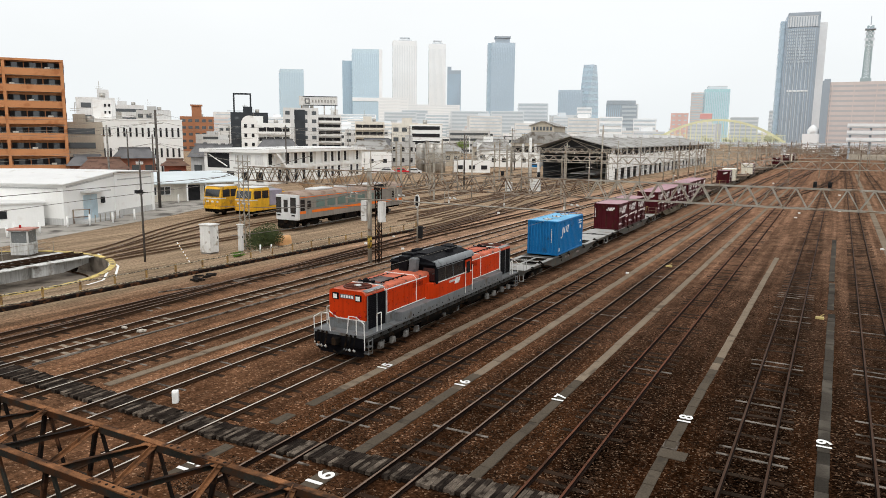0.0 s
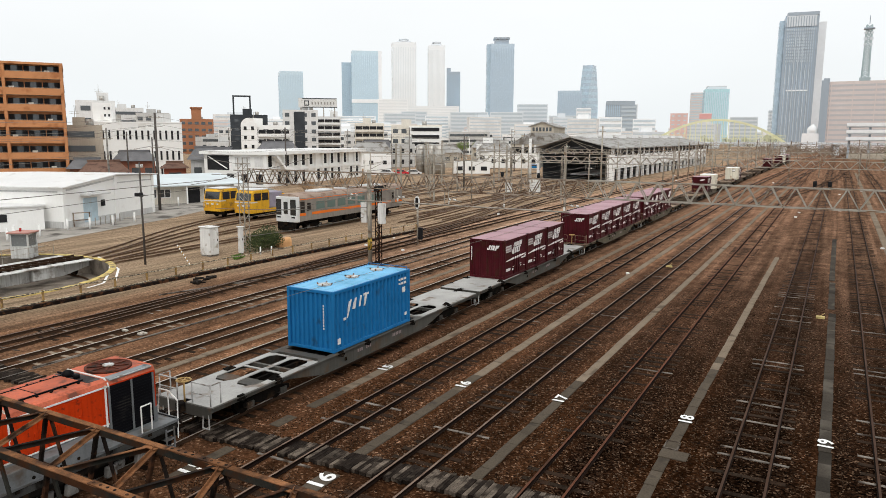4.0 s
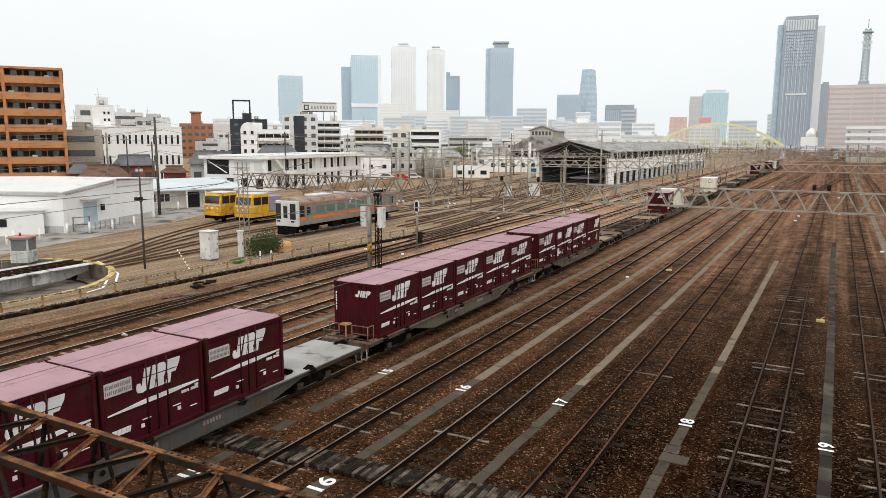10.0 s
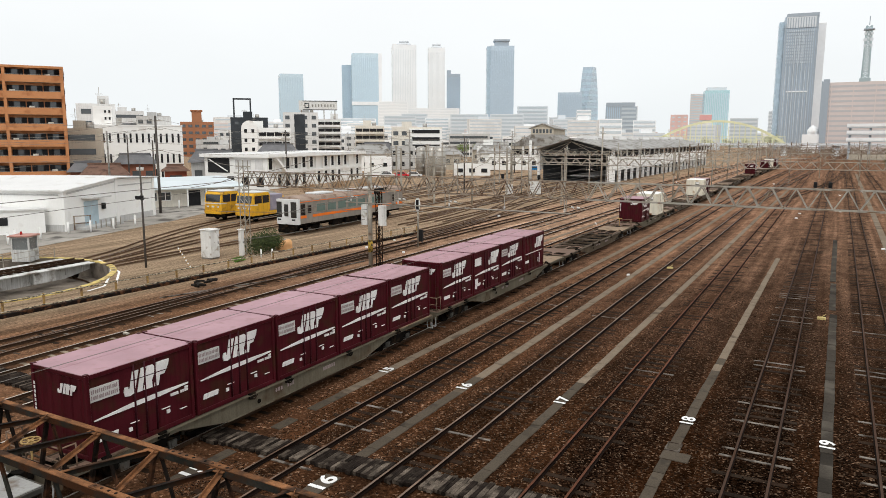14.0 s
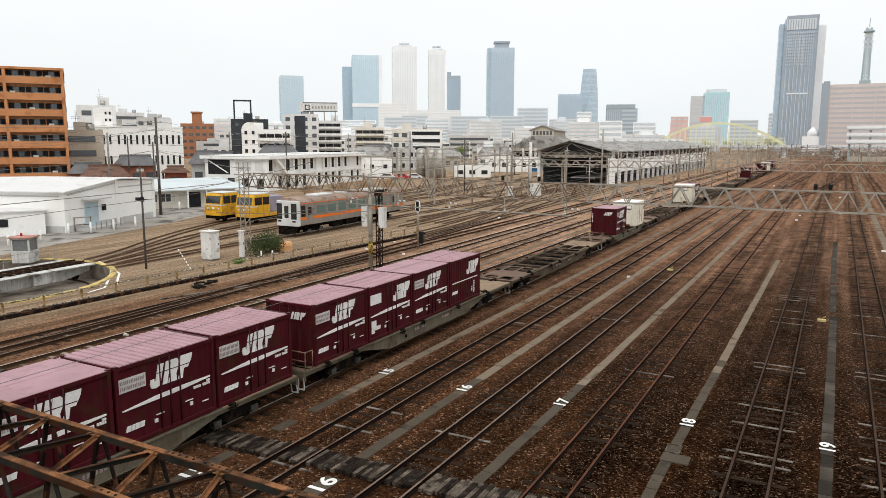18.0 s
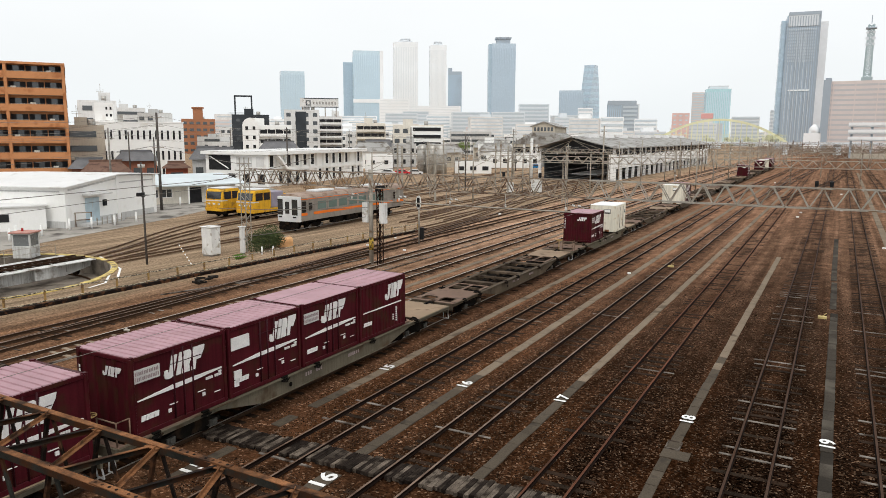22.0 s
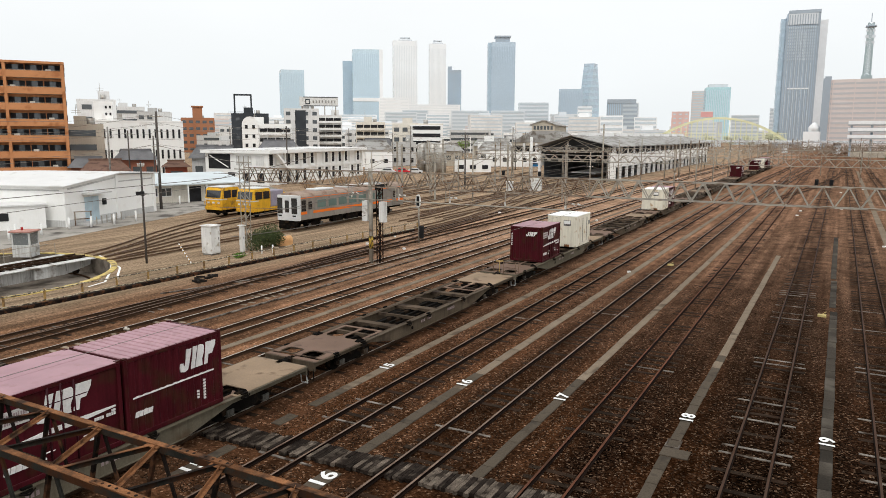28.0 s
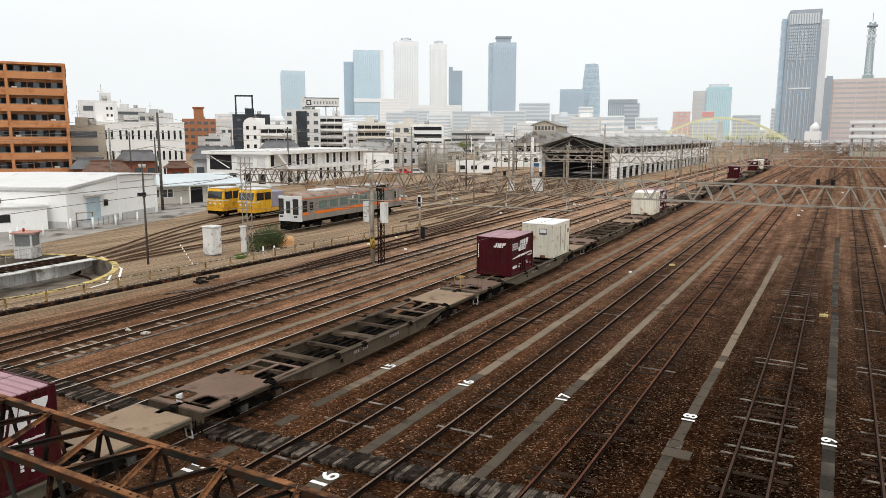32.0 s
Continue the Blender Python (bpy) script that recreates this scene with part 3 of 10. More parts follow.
def drain_cover(x, y):
    t = thing("drain_cover", pose(x, y, GROUND_Z + 0.03), "square pale-framed drain cover in the walkway", "drain cover")
    for a in (-0.21, 0.21):
        part("frame_bar", boxm(a - 0.022, a + 0.022, -0.33, 0.33, -0.05, 0.03), SLEEPER_PALE, t)
    for a in (-0.31, 0.31):
        part("frame_bar", boxm(-0.188, 0.188, a - 0.022, a + 0.022, -0.05, 0.028), SLEEPER_PALE, t)
    part("lid", boxm(-0.185, 0.185, -0.285, 0.285, -0.05, 0.012), SLAB, t)
    part("apron", boxm(-0.25, 0.62, -1.0, -0.36, -0.12, 0.005), SLAB, t, bevel=0.01)


drain_cover(-4.07, 23.08)


# ---- timber crossing over all the tracks ----
def crossing():
    t = thing("timber_crossing", Matrix.Identity(4), "weathered timber plank crossing laid over the tracks", "level crossing", kind="structure")
    rnd = random.Random(4)
    shapes = []
    for w in (0.11, 0.135, 0.17):
        for ln in (0.98, 1.08):
            bm = B()
            prism(bm, [(-w / 2, -0.12), (w / 2, -0.12), (w / 2, -0.01), (w / 2 - 0.02, 0.0), (0.03, -0.004), (0.0, -0.016), (-0.02, -0.003), (-w / 2 + 0.015, 0.0), (-w / 2, -0.012)], "y", -ln / 2, ln / 2)
            shapes += [(w, mesh_of(bm.copy(), "plank", PLANK))] * 3
            shapes.append((w, mesh_of(bm, "plank", PLANK_PALE)))
    x = -33.5
    rails = [c + s for c in (-31.1, -26.66, -22.8, main_x(16.5), -14.49, -10.62, -6.54, -1.65) for s in (-0.566, 0.566)]
    while x < -3.2:
        w, me = rnd.choice(shapes[3::4] if rnd.random() < (0.6 if x > -12.5 else 0.10) else shapes)
        if not any(abs(x + w / 2 - r) < w / 2 + 0.05 for r in rails):
            share("plank", me, t, pose(x + w / 2, 16.45 + 0.08 * (x + w / 2 + 17.5) * (x > -17.5) + rnd.uniform(-0.045, 0.045), -0.02 + rnd.uniform(-0.010, 0.006), rnd.uniform(-0.3, 0.3), rnd.uniform(-1.2, 1.2), rnd.uniform(-1.0, 1.0)))
        x += w + 0.012
    return t


crossing()


def ground_pipe(pts, r, material, label):
    """A pipe lying along the tracks."""
    bm = B()
    tube(bm, [(x, y, GROUND_Z + r) for x, y in pts], r, 8)
    return solo("ground_pipe", bm, material, label, "pipe", kind="structure")


ground_pipe([(-29.9, 17.5), (-29.6, 27), (-29.4, 41), (-29.6, 90)], 0.05, SLEEPER_PALE, "pale pipe lying along the running track")
ground_pipe([(-37.0, 30), (-34.3, 39.4), (-33.7, 47.7)], 0.05, SLEEPER_PALE, "pale cable duct beside the running track")


def rail_scrap(x, y):
    """A heap of dark rail chairs and offcuts."""
    t = thing("scrap_heap", pose(x, y, GROUND_Z), "dark heap of rusty track parts beside the rails", "scrap")
    rnd = random.Random(9)
    for k in range(14):
        bm = B()
        bar(bm, (0, -rnd.uniform(0.2, 0.5), 0), (0, rnd.uniform(0.2, 0.5), 0), 0.1, 0.12)
        part("offcut", bm, UNDER_SCRAP, t, at=pose(rnd.uniform(-0.5, 0.5), rnd.uniform(-0.8, 0.8), 0.05 + 0.018 * k, rnd.uniform(-10, 10), rnd.uniform(-10, 10), rnd.uniform(0, 180)))


def rubbish_sack(x, y, rz, r):
    """A limp pale sack lying between the rails."""
    rnd = random.Random(int(-x * 10))
    bm = B()
    bmesh.ops.create_icosphere(bm, subdivisions=2, radius=r)
    for v in bm.verts:
        k = 1 + rnd.uniform(-0.16, 0.16)
        v.co = Vector((v.co.x * 1.5 * k, v.co.y * 0.8 * k, max(v.co.z * 0.75 * k, -0.5 * r)))
    for f in bm.faces:
        f.smooth = True
    solo("sack", bm, mat("pale_sack_cloth", (0.50, 0.46, 0.40), 0.9, 0, 0.2, 4.0, 0.15, 20, (0.2, 0.16, 0.12), 0.3, 6.0), "pale dirty sack lying between the rails", "sack", "sacks on the track", m=pose(x, y, GROUND_Z + 0.5 * r, 0, 0, rz))


UNDER_SCRAP = mat("scrap_iron", (0.02, 0.016, 0.013), 0.8, 0.1, 0.3, 3, 0.2, 20)
rail_scrap(-37.8, 34.4)
rubbish_sack(-31.6, 23.4, 20, 0.12)
rubbish_sack(-30.25, 23.35, 50, 0.17)


# ---- freight train ----
ORANGE = mat("faded_vermilion_paint", (0.52, 0.038, 0.004), 0.42, 0, 0.10, 1.0, 0.06, 20, (0.22, 0.024, 0.008), 0.10, 7.0, 0.08, 25, 0.3)
# darker vermilion for the louvres
ORANGE_VENT = mat("dark_vermilion_vent", (0.30, 0.022, 0.004), 0.5, 0, 0.15, 1.0, 0.1, 20, (0.10, 0.015, 0.006), 0.3, 5.0)
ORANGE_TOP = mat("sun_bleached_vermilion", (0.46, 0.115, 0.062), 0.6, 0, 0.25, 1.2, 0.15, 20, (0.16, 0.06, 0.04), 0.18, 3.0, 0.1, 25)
EAVE_GREY = mat("cab_eave_grey", (0.21, 0.225, 0.235), 0.5, 0, 0.15, 1.5, 0.1, 20, (0.06, 0.06, 0.06), 0.1, 2.0)
LOCO_BLACK = mat("loco_black_paint", (0.006, 0.006, 0.0075), 0.6, 0, 0.3, 1.5, 0.2, 20, (0.022, 0.02, 0.018), 0.1, 2.0, 0.1, 25, spec=0.04)
LOCO_GREY = mat("loco_grey_paint", (0.155, 0.163, 0.168), 0.5, 0, 0.15, 1.0, 0.1, 20, (0.10, 0.085, 0.07), 0.25, 1.8, 0.1, 25, 0.2)
DUCT_GREY = mat("exhaust_duct_grey", (0.13, 0.14, 0.145), 0.6, 0, 0.2, 2.0, 0.1, 20, (0.05, 0.05, 0.05), 0.25, 2.5)
# frame beam below the running board, darker than its grey
LOCO_SILL = mat("dark_grey_sill", (0.05, 0.05, 0.048), 0.7, 0, 0.3, 1.2, 0.2, 20, (0.015, 0.013, 0.011), 0.4, 2.0, 0.2, 30, spec=0.05)
SOOT = mat("sooty_grey_plate", (0.10, 0.082, 0.078), 0.75, 0, 0.3, 1.2, 0.2, 20, (0.035, 0.03, 0.03), 0.4, 2.0)
FAN_RED = mat("rusty_red_fan_steel", (0.10, 0.028, 0.016), 0.7, 0, 0.3, 3.0, 0.2, 20, (0.03, 0.015, 0.01), 0.3, 4.0)
# grime colour taken near black to hold the shade under the vehicles
UNDER = mat("grimy_shaded_underframe", (0.008, 0.007, 0.006), 0.85, 0.0, 0.35, 1.5, 0.25, 20, (0.03, 0.019, 0.012), 0.25, 2.5, 0.3, 40, spec=0.02)
UNDER_GREY = mat("dusty_axle_box", (0.17, 0.165, 0.155), 0.75, 0.1, 0.3, 2.0, 0.2, 20, (0.06, 0.045, 0.035), 0.35, 3.0, 0.2, 40)
WHITE_TRIM = mat("white_trim_paint", (0.74, 0.73, 0.70), 0.5, 0, 0.12, 2, 0.06, 25, (0.4, 0.34, 0.28), 0.15, 2.5, 0.05)
DARK_GLASS = glass_material("dark_cab_glass", (0.012, 0.014, 0.016))
LAMP_GLASS = mat("lamp_glass", (0.75, 0.75, 0.7), 0.15, 0, 0.1, 6, 0.05, 30, bump=0.0)
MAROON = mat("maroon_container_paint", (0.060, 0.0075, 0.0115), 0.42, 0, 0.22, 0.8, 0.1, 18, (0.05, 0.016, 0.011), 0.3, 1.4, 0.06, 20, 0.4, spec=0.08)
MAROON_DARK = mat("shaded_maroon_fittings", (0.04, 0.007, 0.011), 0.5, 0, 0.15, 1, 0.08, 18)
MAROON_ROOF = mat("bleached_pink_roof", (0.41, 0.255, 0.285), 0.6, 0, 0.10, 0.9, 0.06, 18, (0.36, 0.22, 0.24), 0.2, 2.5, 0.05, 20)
BLUE = mat("blue_container_paint", (0.013, 0.15, 0.37), 0.42, 0, 0.08, 0.8, 0.05, 18, (0.02, 0.10, 0.22), 0.05, 1.6, 0.05, 20, 0.12)
HATCH_WHITE = mat("scuffed_hatch_paint", (0.50, 0.52, 0.52), 0.6, 0, 0.2, 3.0, 0.1, 20, (0.25, 0.18, 0.13), 0.3, 5.0)
# roof blue is lighter than the side blue
BLUE_ROOF = mat("light_blue_roof", (0.18, 0.44, 0.66), 0.5, 0, 0.12, 0.9, 0.06, 18, (0.10, 0.30, 0.45), 0.2, 1.4, 0.05, 20)
CREAM = mat("cream_reefer_paint", (0.76, 0.72, 0.60), 0.55, 0, 0.08, 0.8, 0.05, 18, (0.45, 0.30, 0.16), 0.12, 1.2, 0.05, 20, 0.3)
CREAM_ROOF = mat("white_reefer_roof", (0.85, 0.85, 0.82), 0.55, 0, 0.06, 0.8, 0.04, 18, bump=0.03)
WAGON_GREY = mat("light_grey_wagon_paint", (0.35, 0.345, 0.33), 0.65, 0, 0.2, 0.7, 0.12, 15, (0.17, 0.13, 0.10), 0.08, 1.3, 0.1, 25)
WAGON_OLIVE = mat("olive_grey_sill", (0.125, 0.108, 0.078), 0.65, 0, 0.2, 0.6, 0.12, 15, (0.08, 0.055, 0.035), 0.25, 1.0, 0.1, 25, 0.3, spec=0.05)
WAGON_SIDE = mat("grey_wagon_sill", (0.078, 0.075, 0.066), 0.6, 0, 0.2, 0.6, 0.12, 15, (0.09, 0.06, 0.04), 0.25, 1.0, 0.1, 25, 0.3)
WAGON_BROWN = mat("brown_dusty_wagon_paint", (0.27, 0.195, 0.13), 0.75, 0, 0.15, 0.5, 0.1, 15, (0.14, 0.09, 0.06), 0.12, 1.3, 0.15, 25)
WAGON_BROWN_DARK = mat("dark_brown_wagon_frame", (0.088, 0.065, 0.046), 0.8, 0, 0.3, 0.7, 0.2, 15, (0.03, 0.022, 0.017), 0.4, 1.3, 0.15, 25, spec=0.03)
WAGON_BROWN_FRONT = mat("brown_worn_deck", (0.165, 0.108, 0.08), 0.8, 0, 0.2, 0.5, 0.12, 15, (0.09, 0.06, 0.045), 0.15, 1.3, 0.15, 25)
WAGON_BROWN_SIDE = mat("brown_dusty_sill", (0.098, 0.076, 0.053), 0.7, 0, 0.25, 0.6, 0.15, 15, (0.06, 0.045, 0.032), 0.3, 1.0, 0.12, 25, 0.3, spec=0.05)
LABEL_GREY = mat("dusty_label_film", (0.50, 0.48, 0.46), 0.6, 0, 0.15, 2.0, 0.1, 25, bump=0.0)
LABEL_PRINT = mat("faded_label_print", (0.27, 0.21, 0.21), 0.6, 0, 0.15, 2.0, 0.1, 25, bump=0.0)
WAGON_RAIL = mat("brown_railing_paint", (0.20, 0.135, 0.095), 0.7, 0, 0.25, 2.0, 0.15, 20, (0.08, 0.05, 0.035), 0.3, 3.0)
STEP_GREY = mat("pale_step_paint", (0.42, 0.42, 0.41), 0.6, 0, 0.2, 2.0, 0.1, 20, (0.15, 0.12, 0.10), 0.25, 3.0)
DECAL = mat("white_container_lettering", (0.72, 0.70, 0.68), 0.6, 0, 0.12, 1.5, 0.08, 25, bump=0.0)
BRAKE_YELLOW = mat("brake_wheel_yellow", (0.40, 0.27, 0.11), 0.6, 0, 0.2, 3, 0.1, 20)
STEEL_TREAD = mat("wheel_tread_steel", (0.30, 0.28, 0.26), 0.4, 0.8, 0.2, 2, 0.1, 25, bump=0.1)

CONT_L, CONT_W, CONT_H = 3.715, 2.45, 2.5
DECK_Z = 1.0
WAGON_L = 20.6
SLOT = 3.82


def wheelset_parts(parent, y, r, material=UNDER):
    """A wheelset: an axle with two wheels, its own origin at the axle, so that it can roll."""
    bm = B()
    rod(bm, (-0.75, 0, 0), (0.75, 0, 0), 0.08, 8)
    ax = part("wheelset", bm, UNDER, parent, at=pose(0, y, r))
    for s in (-1, 1):
        bm = B()
        rod(bm, (s * 0.53, 0, 0), (s * 0.66, 0, 0), r, 20)
        rod(bm, (s * 0.50, 0, 0), (s * 0.53, 0, 0), r + 0.03, 20)
        rod(bm, (s * 0.66, 0, 0), (s * 0.70, 0, 0), r * 0.42, 12)
        for k in range(5):
            a = k * 2 * math.pi / 5
            rod(bm, (s * 0.655, math.cos(a) * r * 0.65, math.sin(a) * r * 0.65), (s * 0.67, math.cos(a) * r * 0.65, math.sin(a) * r * 0.65), r * 0.12, 6)
        part("wheel", bm, material, ax)
    return ax


WHEELS = []


def bogie(parent, y, base=1.75, r=0.405, name="bogie", boxes=None):
    bm = B()
    for s in (-1, 1):
        x = s * 0.95
        prism(bm, [(y - base / 2 - 0.35, 0.36), (y - base / 2 + 0.3, 0.36), (y - 0.35, 0.28), (y + 0.35, 0.28), (y + base / 2 - 0.3, 0.36), (y + base / 2 + 0.35, 0.36), (y + base / 2 + 0.35, 0.52), (y + 0.45, 0.66), (y - 0.45, 0.66), (y - base / 2 - 0.35, 0.52)], "x", x - 0.06, x + 0.06)
        for k in (-0.2, 0, 0.2):
            rod(bm, (x, y + k, 0.34), (x, y + k, 0.6), 0.07, 8)
    box(bm, -0.9, 0.9, y - 0.2, y + 0.2, 0.4, 0.78)
    b = part(name, bm, UNDER, parent)
    for d in (-base / 2, base / 2):
        for s in (-1, 1):
            bm = B()
            prism(bm, [(y + d - 0.15, 0.26), (y + d + 0.15, 0.26), (y + d + 0.17, 0.50), (y + d - 0.17, 0.50)], "x", s * 0.98 - 0.1, s * 0.98 + 0.1)
            rod(bm, (s * 0.98, y + d, r), (s * 1.12, y + d, r), 0.09, 10)
            part("axle_box", bm, boxes or UNDER_GREY, b, bevel=0.012)
        WHEELS.append((wheelset_parts(b, y + d, r), r, parent))
    return b


def coupler(parent, y, d):
    bm = B()
    box(bm, -0.12, 0.12, min(y - d * 0.35, y), max(y - d * 0.35, y), 0.76, 1.0)
    prism(bm, [(-0.18, y - d * 0.02), (-0.05, y + d * 0.2), (0.14, y + d * 0.22), (0.2, y), (0.1, y - d * 0.1), (-0.1, y - d * 0.15)], "z", 0.74, 1.02)
    part("coupler", bm, UNDER, parent)
    bm = B()
    tube(bm, [(0.45, y - d * 0.3, 0.85), (0.5, y, 0.5), (0.3, y + d * 0.25, 0.4), (0.1, y + d * 0.3, 0.55)], 0.03)
    part("brake_hose", bm, UNDER, parent)


def locomotive():
    """A centre-cab diesel locomotive; local -y is its front end, +x the side by the sidings."""
    t = thing("diesel_locomotive", pose(0, 30, 0), "vermilion centre-cab diesel locomotive with black roof and grey sills", "locomotive")
    L = 8.72
    C0, C1 = -2.2, 1.9
    # frame and running boards
    bm = B()
    box(bm, -1.42, 1.42, -L, L, 1.10, 1.18)
    part("running_board", bm, LOCO_GREY, t, bevel=0.01)
    part("frame_beam", boxm(-1.40, 1.40, -L + 0.02, L - 0.02, 0.90, 1.10), LOCO_SILL, t)
    for s in (-1, 1):
        bm = B()
        prism(bm, [(-L, 0.98), (L, 0.98), (L - 0.2, 0.72), (-L + 0.2, 0.72)], "x", s * 1.30 - 0.06, s * 1.30 + 0.06)
        for k in range(24):
            y = -7.6 + k * 0.66
            box(bm, s * 1.43 - 0.012, s * 1.43 + 0.012, y, y + 0.12, 1.02, 1.10)
        part("side_sill", bm, UNDER, t)
        bm = B()
        bar(bm, (s * 1.425, -L, 1.185), (s * 1.425, L, 1.185), 0.03, 0.03)
        part("edge_angle", bm, LOCO_GREY, t)
        # grey battery boxes along the hoods
        for y0, y1 in ((-5.7, C1 - 0.05), (C1 + 0.05, 6.1)):
            bm = B()
            box(bm, s * 1.19 - 0.24, s * 1.19 + 0.24, y0, y1, 1.18, 1.62)
            sb = part("side_box", bm, LOCO_GREY, t, bevel=0.02)
            # raised dark discs stand in for the holes in the box side
            bm = B()
            for k in range(int((y1 - y0) / 0.62)):
                yy = y0 + 0.3 + k * 0.62 + (0.12 if k % 3 == 1 else 0)
                rod(bm, (s * 1.42, yy, 1.27), (s * 1.437, yy, 1.27), 0.05 if k % 2 else 0.035, 8)
            tagged(part("box_latch", bm, UNDER, sb), kind="stuff")
    # hoods
    for d, y0, y1 in ((-1, -8.1, -1.9), (1, C1, 8.3)):
        bm = B()
        hw, top = 0.98, 2.98
        prof = [(-hw, 1.18), (hw, 1.18), (hw, top - 0.16), (hw - 0.05, top - 0.05), (hw - 0.18, top), (-hw + 0.18, top), (-hw + 0.05, top - 0.05), (-hw, top - 0.16)]
        prism(bm, prof, "y", y0, y1)
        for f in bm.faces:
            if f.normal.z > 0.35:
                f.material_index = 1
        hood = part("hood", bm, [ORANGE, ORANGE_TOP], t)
        ye = y0 if d < 0 else y1
        # radiator grilles at the outer end, each side
        for s in (-1, 1):
            bm = B()
            ga, gb = (ye + 0.12, ye + 1.62) if d < 0 else (ye - 1.62, ye - 0.12)
            box(bm, s * (hw + 0.015) - 0.015, s * (hw + 0.015) + 0.015, ga, gb, 1.25, top - 0.2)
            g = part("radiator_grille", bm, LOCO_BLACK, hood)
            bm = B()
            for k in range(16):
                z = 1.32 + k * 0.088
                box(bm, s * (hw + 0.034) - 0.006, s * (hw + 0.034) + 0.006, ga + 0.05, gb - 0.05, z, z + 0.035)
            part("louvre", bm, LOCO_BLACK, g)
            for u in (0.0, 0.5, 1.0):
                part("grille_mullion", boxm(*sorted((s * (hw + 0.03), s * (hw + 0.055))), ga + (gb - ga) * u - 0.03, ga + (gb - ga) * u + 0.03, 1.25, top - 0.2), LOCO_GREY, g)
            bm = B()
            yy = gb if d < 0 else ga
            tube(bm, [(s * (hw + 0.02), yy + 0.1 * -d, 1.62), (s * (hw + 0.02), yy + 0.1 * -d, top - 0.14)], 0.03)
            bar(bm, (s * (hw + 0.012), yy, top - 0.19), (s * (hw + 0.012), (-2.6 if d < 0 else C1), top - 0.19), 0.02, 0.045)
            part("white_stripe", bm, WHITE_TRIM, hood)
            bm = B()
            bar(bm, (s * (hw + 0.022), yy, 1.685), (s * (hw + 0.022), (-2.6 if d < 0 else C1), 1.685), 0.016, 0.04)
            part("white_stripe", bm, WHITE_TRIM, hood)
            # small louvred vent beside the cab
            va, vb = (-4.0, -2.95) if d < 0 else (C1 + 0.3, C1 + 1.45)
            bm = B()
            for k in range(9):
                v = va + (vb - va) * k / 9
                box(bm, s * (hw + 0.014) - 0.01, s * (hw + 0.014) + 0.01, v, v + (vb - va) / 13, 2.42, 2.66)
            tagged(part("vent_louvre", bm, ORANGE_VENT, hood), kind="stuff")
            # engine doors with seams and latches
            bm = B()
            a, b = (gb + 0.2, -2.75) if d < 0 else (C1 + 0.15, ga - 0.2)
            n = 7
            for k in range(n):
                q0 = a + (b - a) * k / n + 0.006
                q1 = a + (b - a) * (k + 1) / n - 0.006
                box(bm, s * (hw + 0.003) - 0.004, s * (hw + 0.003) + 0.004, q0, q1, 1.68, top - 0.28)
                box(bm, s * (hw + 0.02) - 0.012, s * (hw + 0.02) + 0.012, q1 - 0.1, q1 - 0.06, 2.1, 2.22)
            part("engine_door_panelling", bm, ORANGE, hood)
            bm = B()
            box(bm, s * (hw + 0.01) - 0.01, s * (hw + 0.01) + 0.01, min(ye, ye - d * 6.0), max(ye, ye - d * 6.0), 1.18, 1.66)
            part("lower_band", bm, LOCO_GREY, hood)
        # roof bands, fan and hatches
        for yy in (ye - d * 1.6, ye - d * 4.45):
            bm = B()
            tube(bm, [(-hw, yy, top - 0.15), (-hw + 0.17, yy, top + 0.015), (hw - 0.17, yy, top + 0.015), (hw, yy, top - 0.15), (hw + 0.005, yy, 1.7)], 0.028)
            part("white_roof_band", bm, WHITE_TRIM, hood)
        fan = B()
        lathe(fan, [(0.66, 0), (0.66, 0.06), (0.60, 0.075), (0.58, 0.03)], 28, (0, ye - d * 0.85, top))
        f_ob = part("fan_ring", fan, FAN_RED, hood)
        fan = B()
        lathe(fan, [(0.17, 0), (0.17, 0.03), (0.12, 0.045)], 16, (0, ye - d * 0.85, top + 0.06))
        part("fan_cap", fan, HATCH_WHITE, f_ob)
        fan = B()
        for k in range(8):
            a = k * math.pi / 4
            bar(fan, (0, ye - d * 0.85, top + 0.05), (0.58 * math.cos(a), ye - d * 0.85 + 0.58 * math.sin(a), top + 0.05), 0.07, 0.02)
        tagged(part("fan_blade", fan, FAN_RED, f_ob), kind="stuff")
        bm = B()
        box(bm, -0.42, 0.42, min(ye - d * 2.1, ye - d * 4.3), max(ye - d * 2.1, ye - d * 4.3), top, top + 0.035)
        hatch = part("roof_hatch", bm, ORANGE_TOP, hood, bevel=0.01)
        part("hatch_panel", boxm(-0.40, 0.40, *sorted((ye - d * 2.15, ye - d * 3.3)), top + 0.036, top + 0.043), SOOT if d < 0 else ORANGE_TOP, hatch)
        part("soot_plate", boxm(-0.75, 0.75, *sorted((ye - d * 1.66, ye - d * 2.06)), top, top + 0.008), SOOT, hood)
        for x in (-0.44, 0.44):
            part("hatch_rail", boxm(x - 0.014, x + 0.014, *sorted((ye - d * 2.0, ye - d * 4.3)), top, top + 0.05), LOCO_BLACK, hatch)
            bm = B()
            for k in range(6):
                yk = ye - d * (2.2 + k * 0.4)
                box(bm, x * 1.22 - 0.035, x * 1.22 + 0.035, yk - 0.03, yk + 0.03, top, top + 0.035)
            tagged(part("hatch_latch", bm, UNDER, hatch), kind="stuff")
        part("hatch_rail", boxm(-0.43, 0.43, *sorted((ye - d * 3.31, ye - d * 3.33)), top + 0.03, top + 0.042), LOCO_BLACK, hatch)
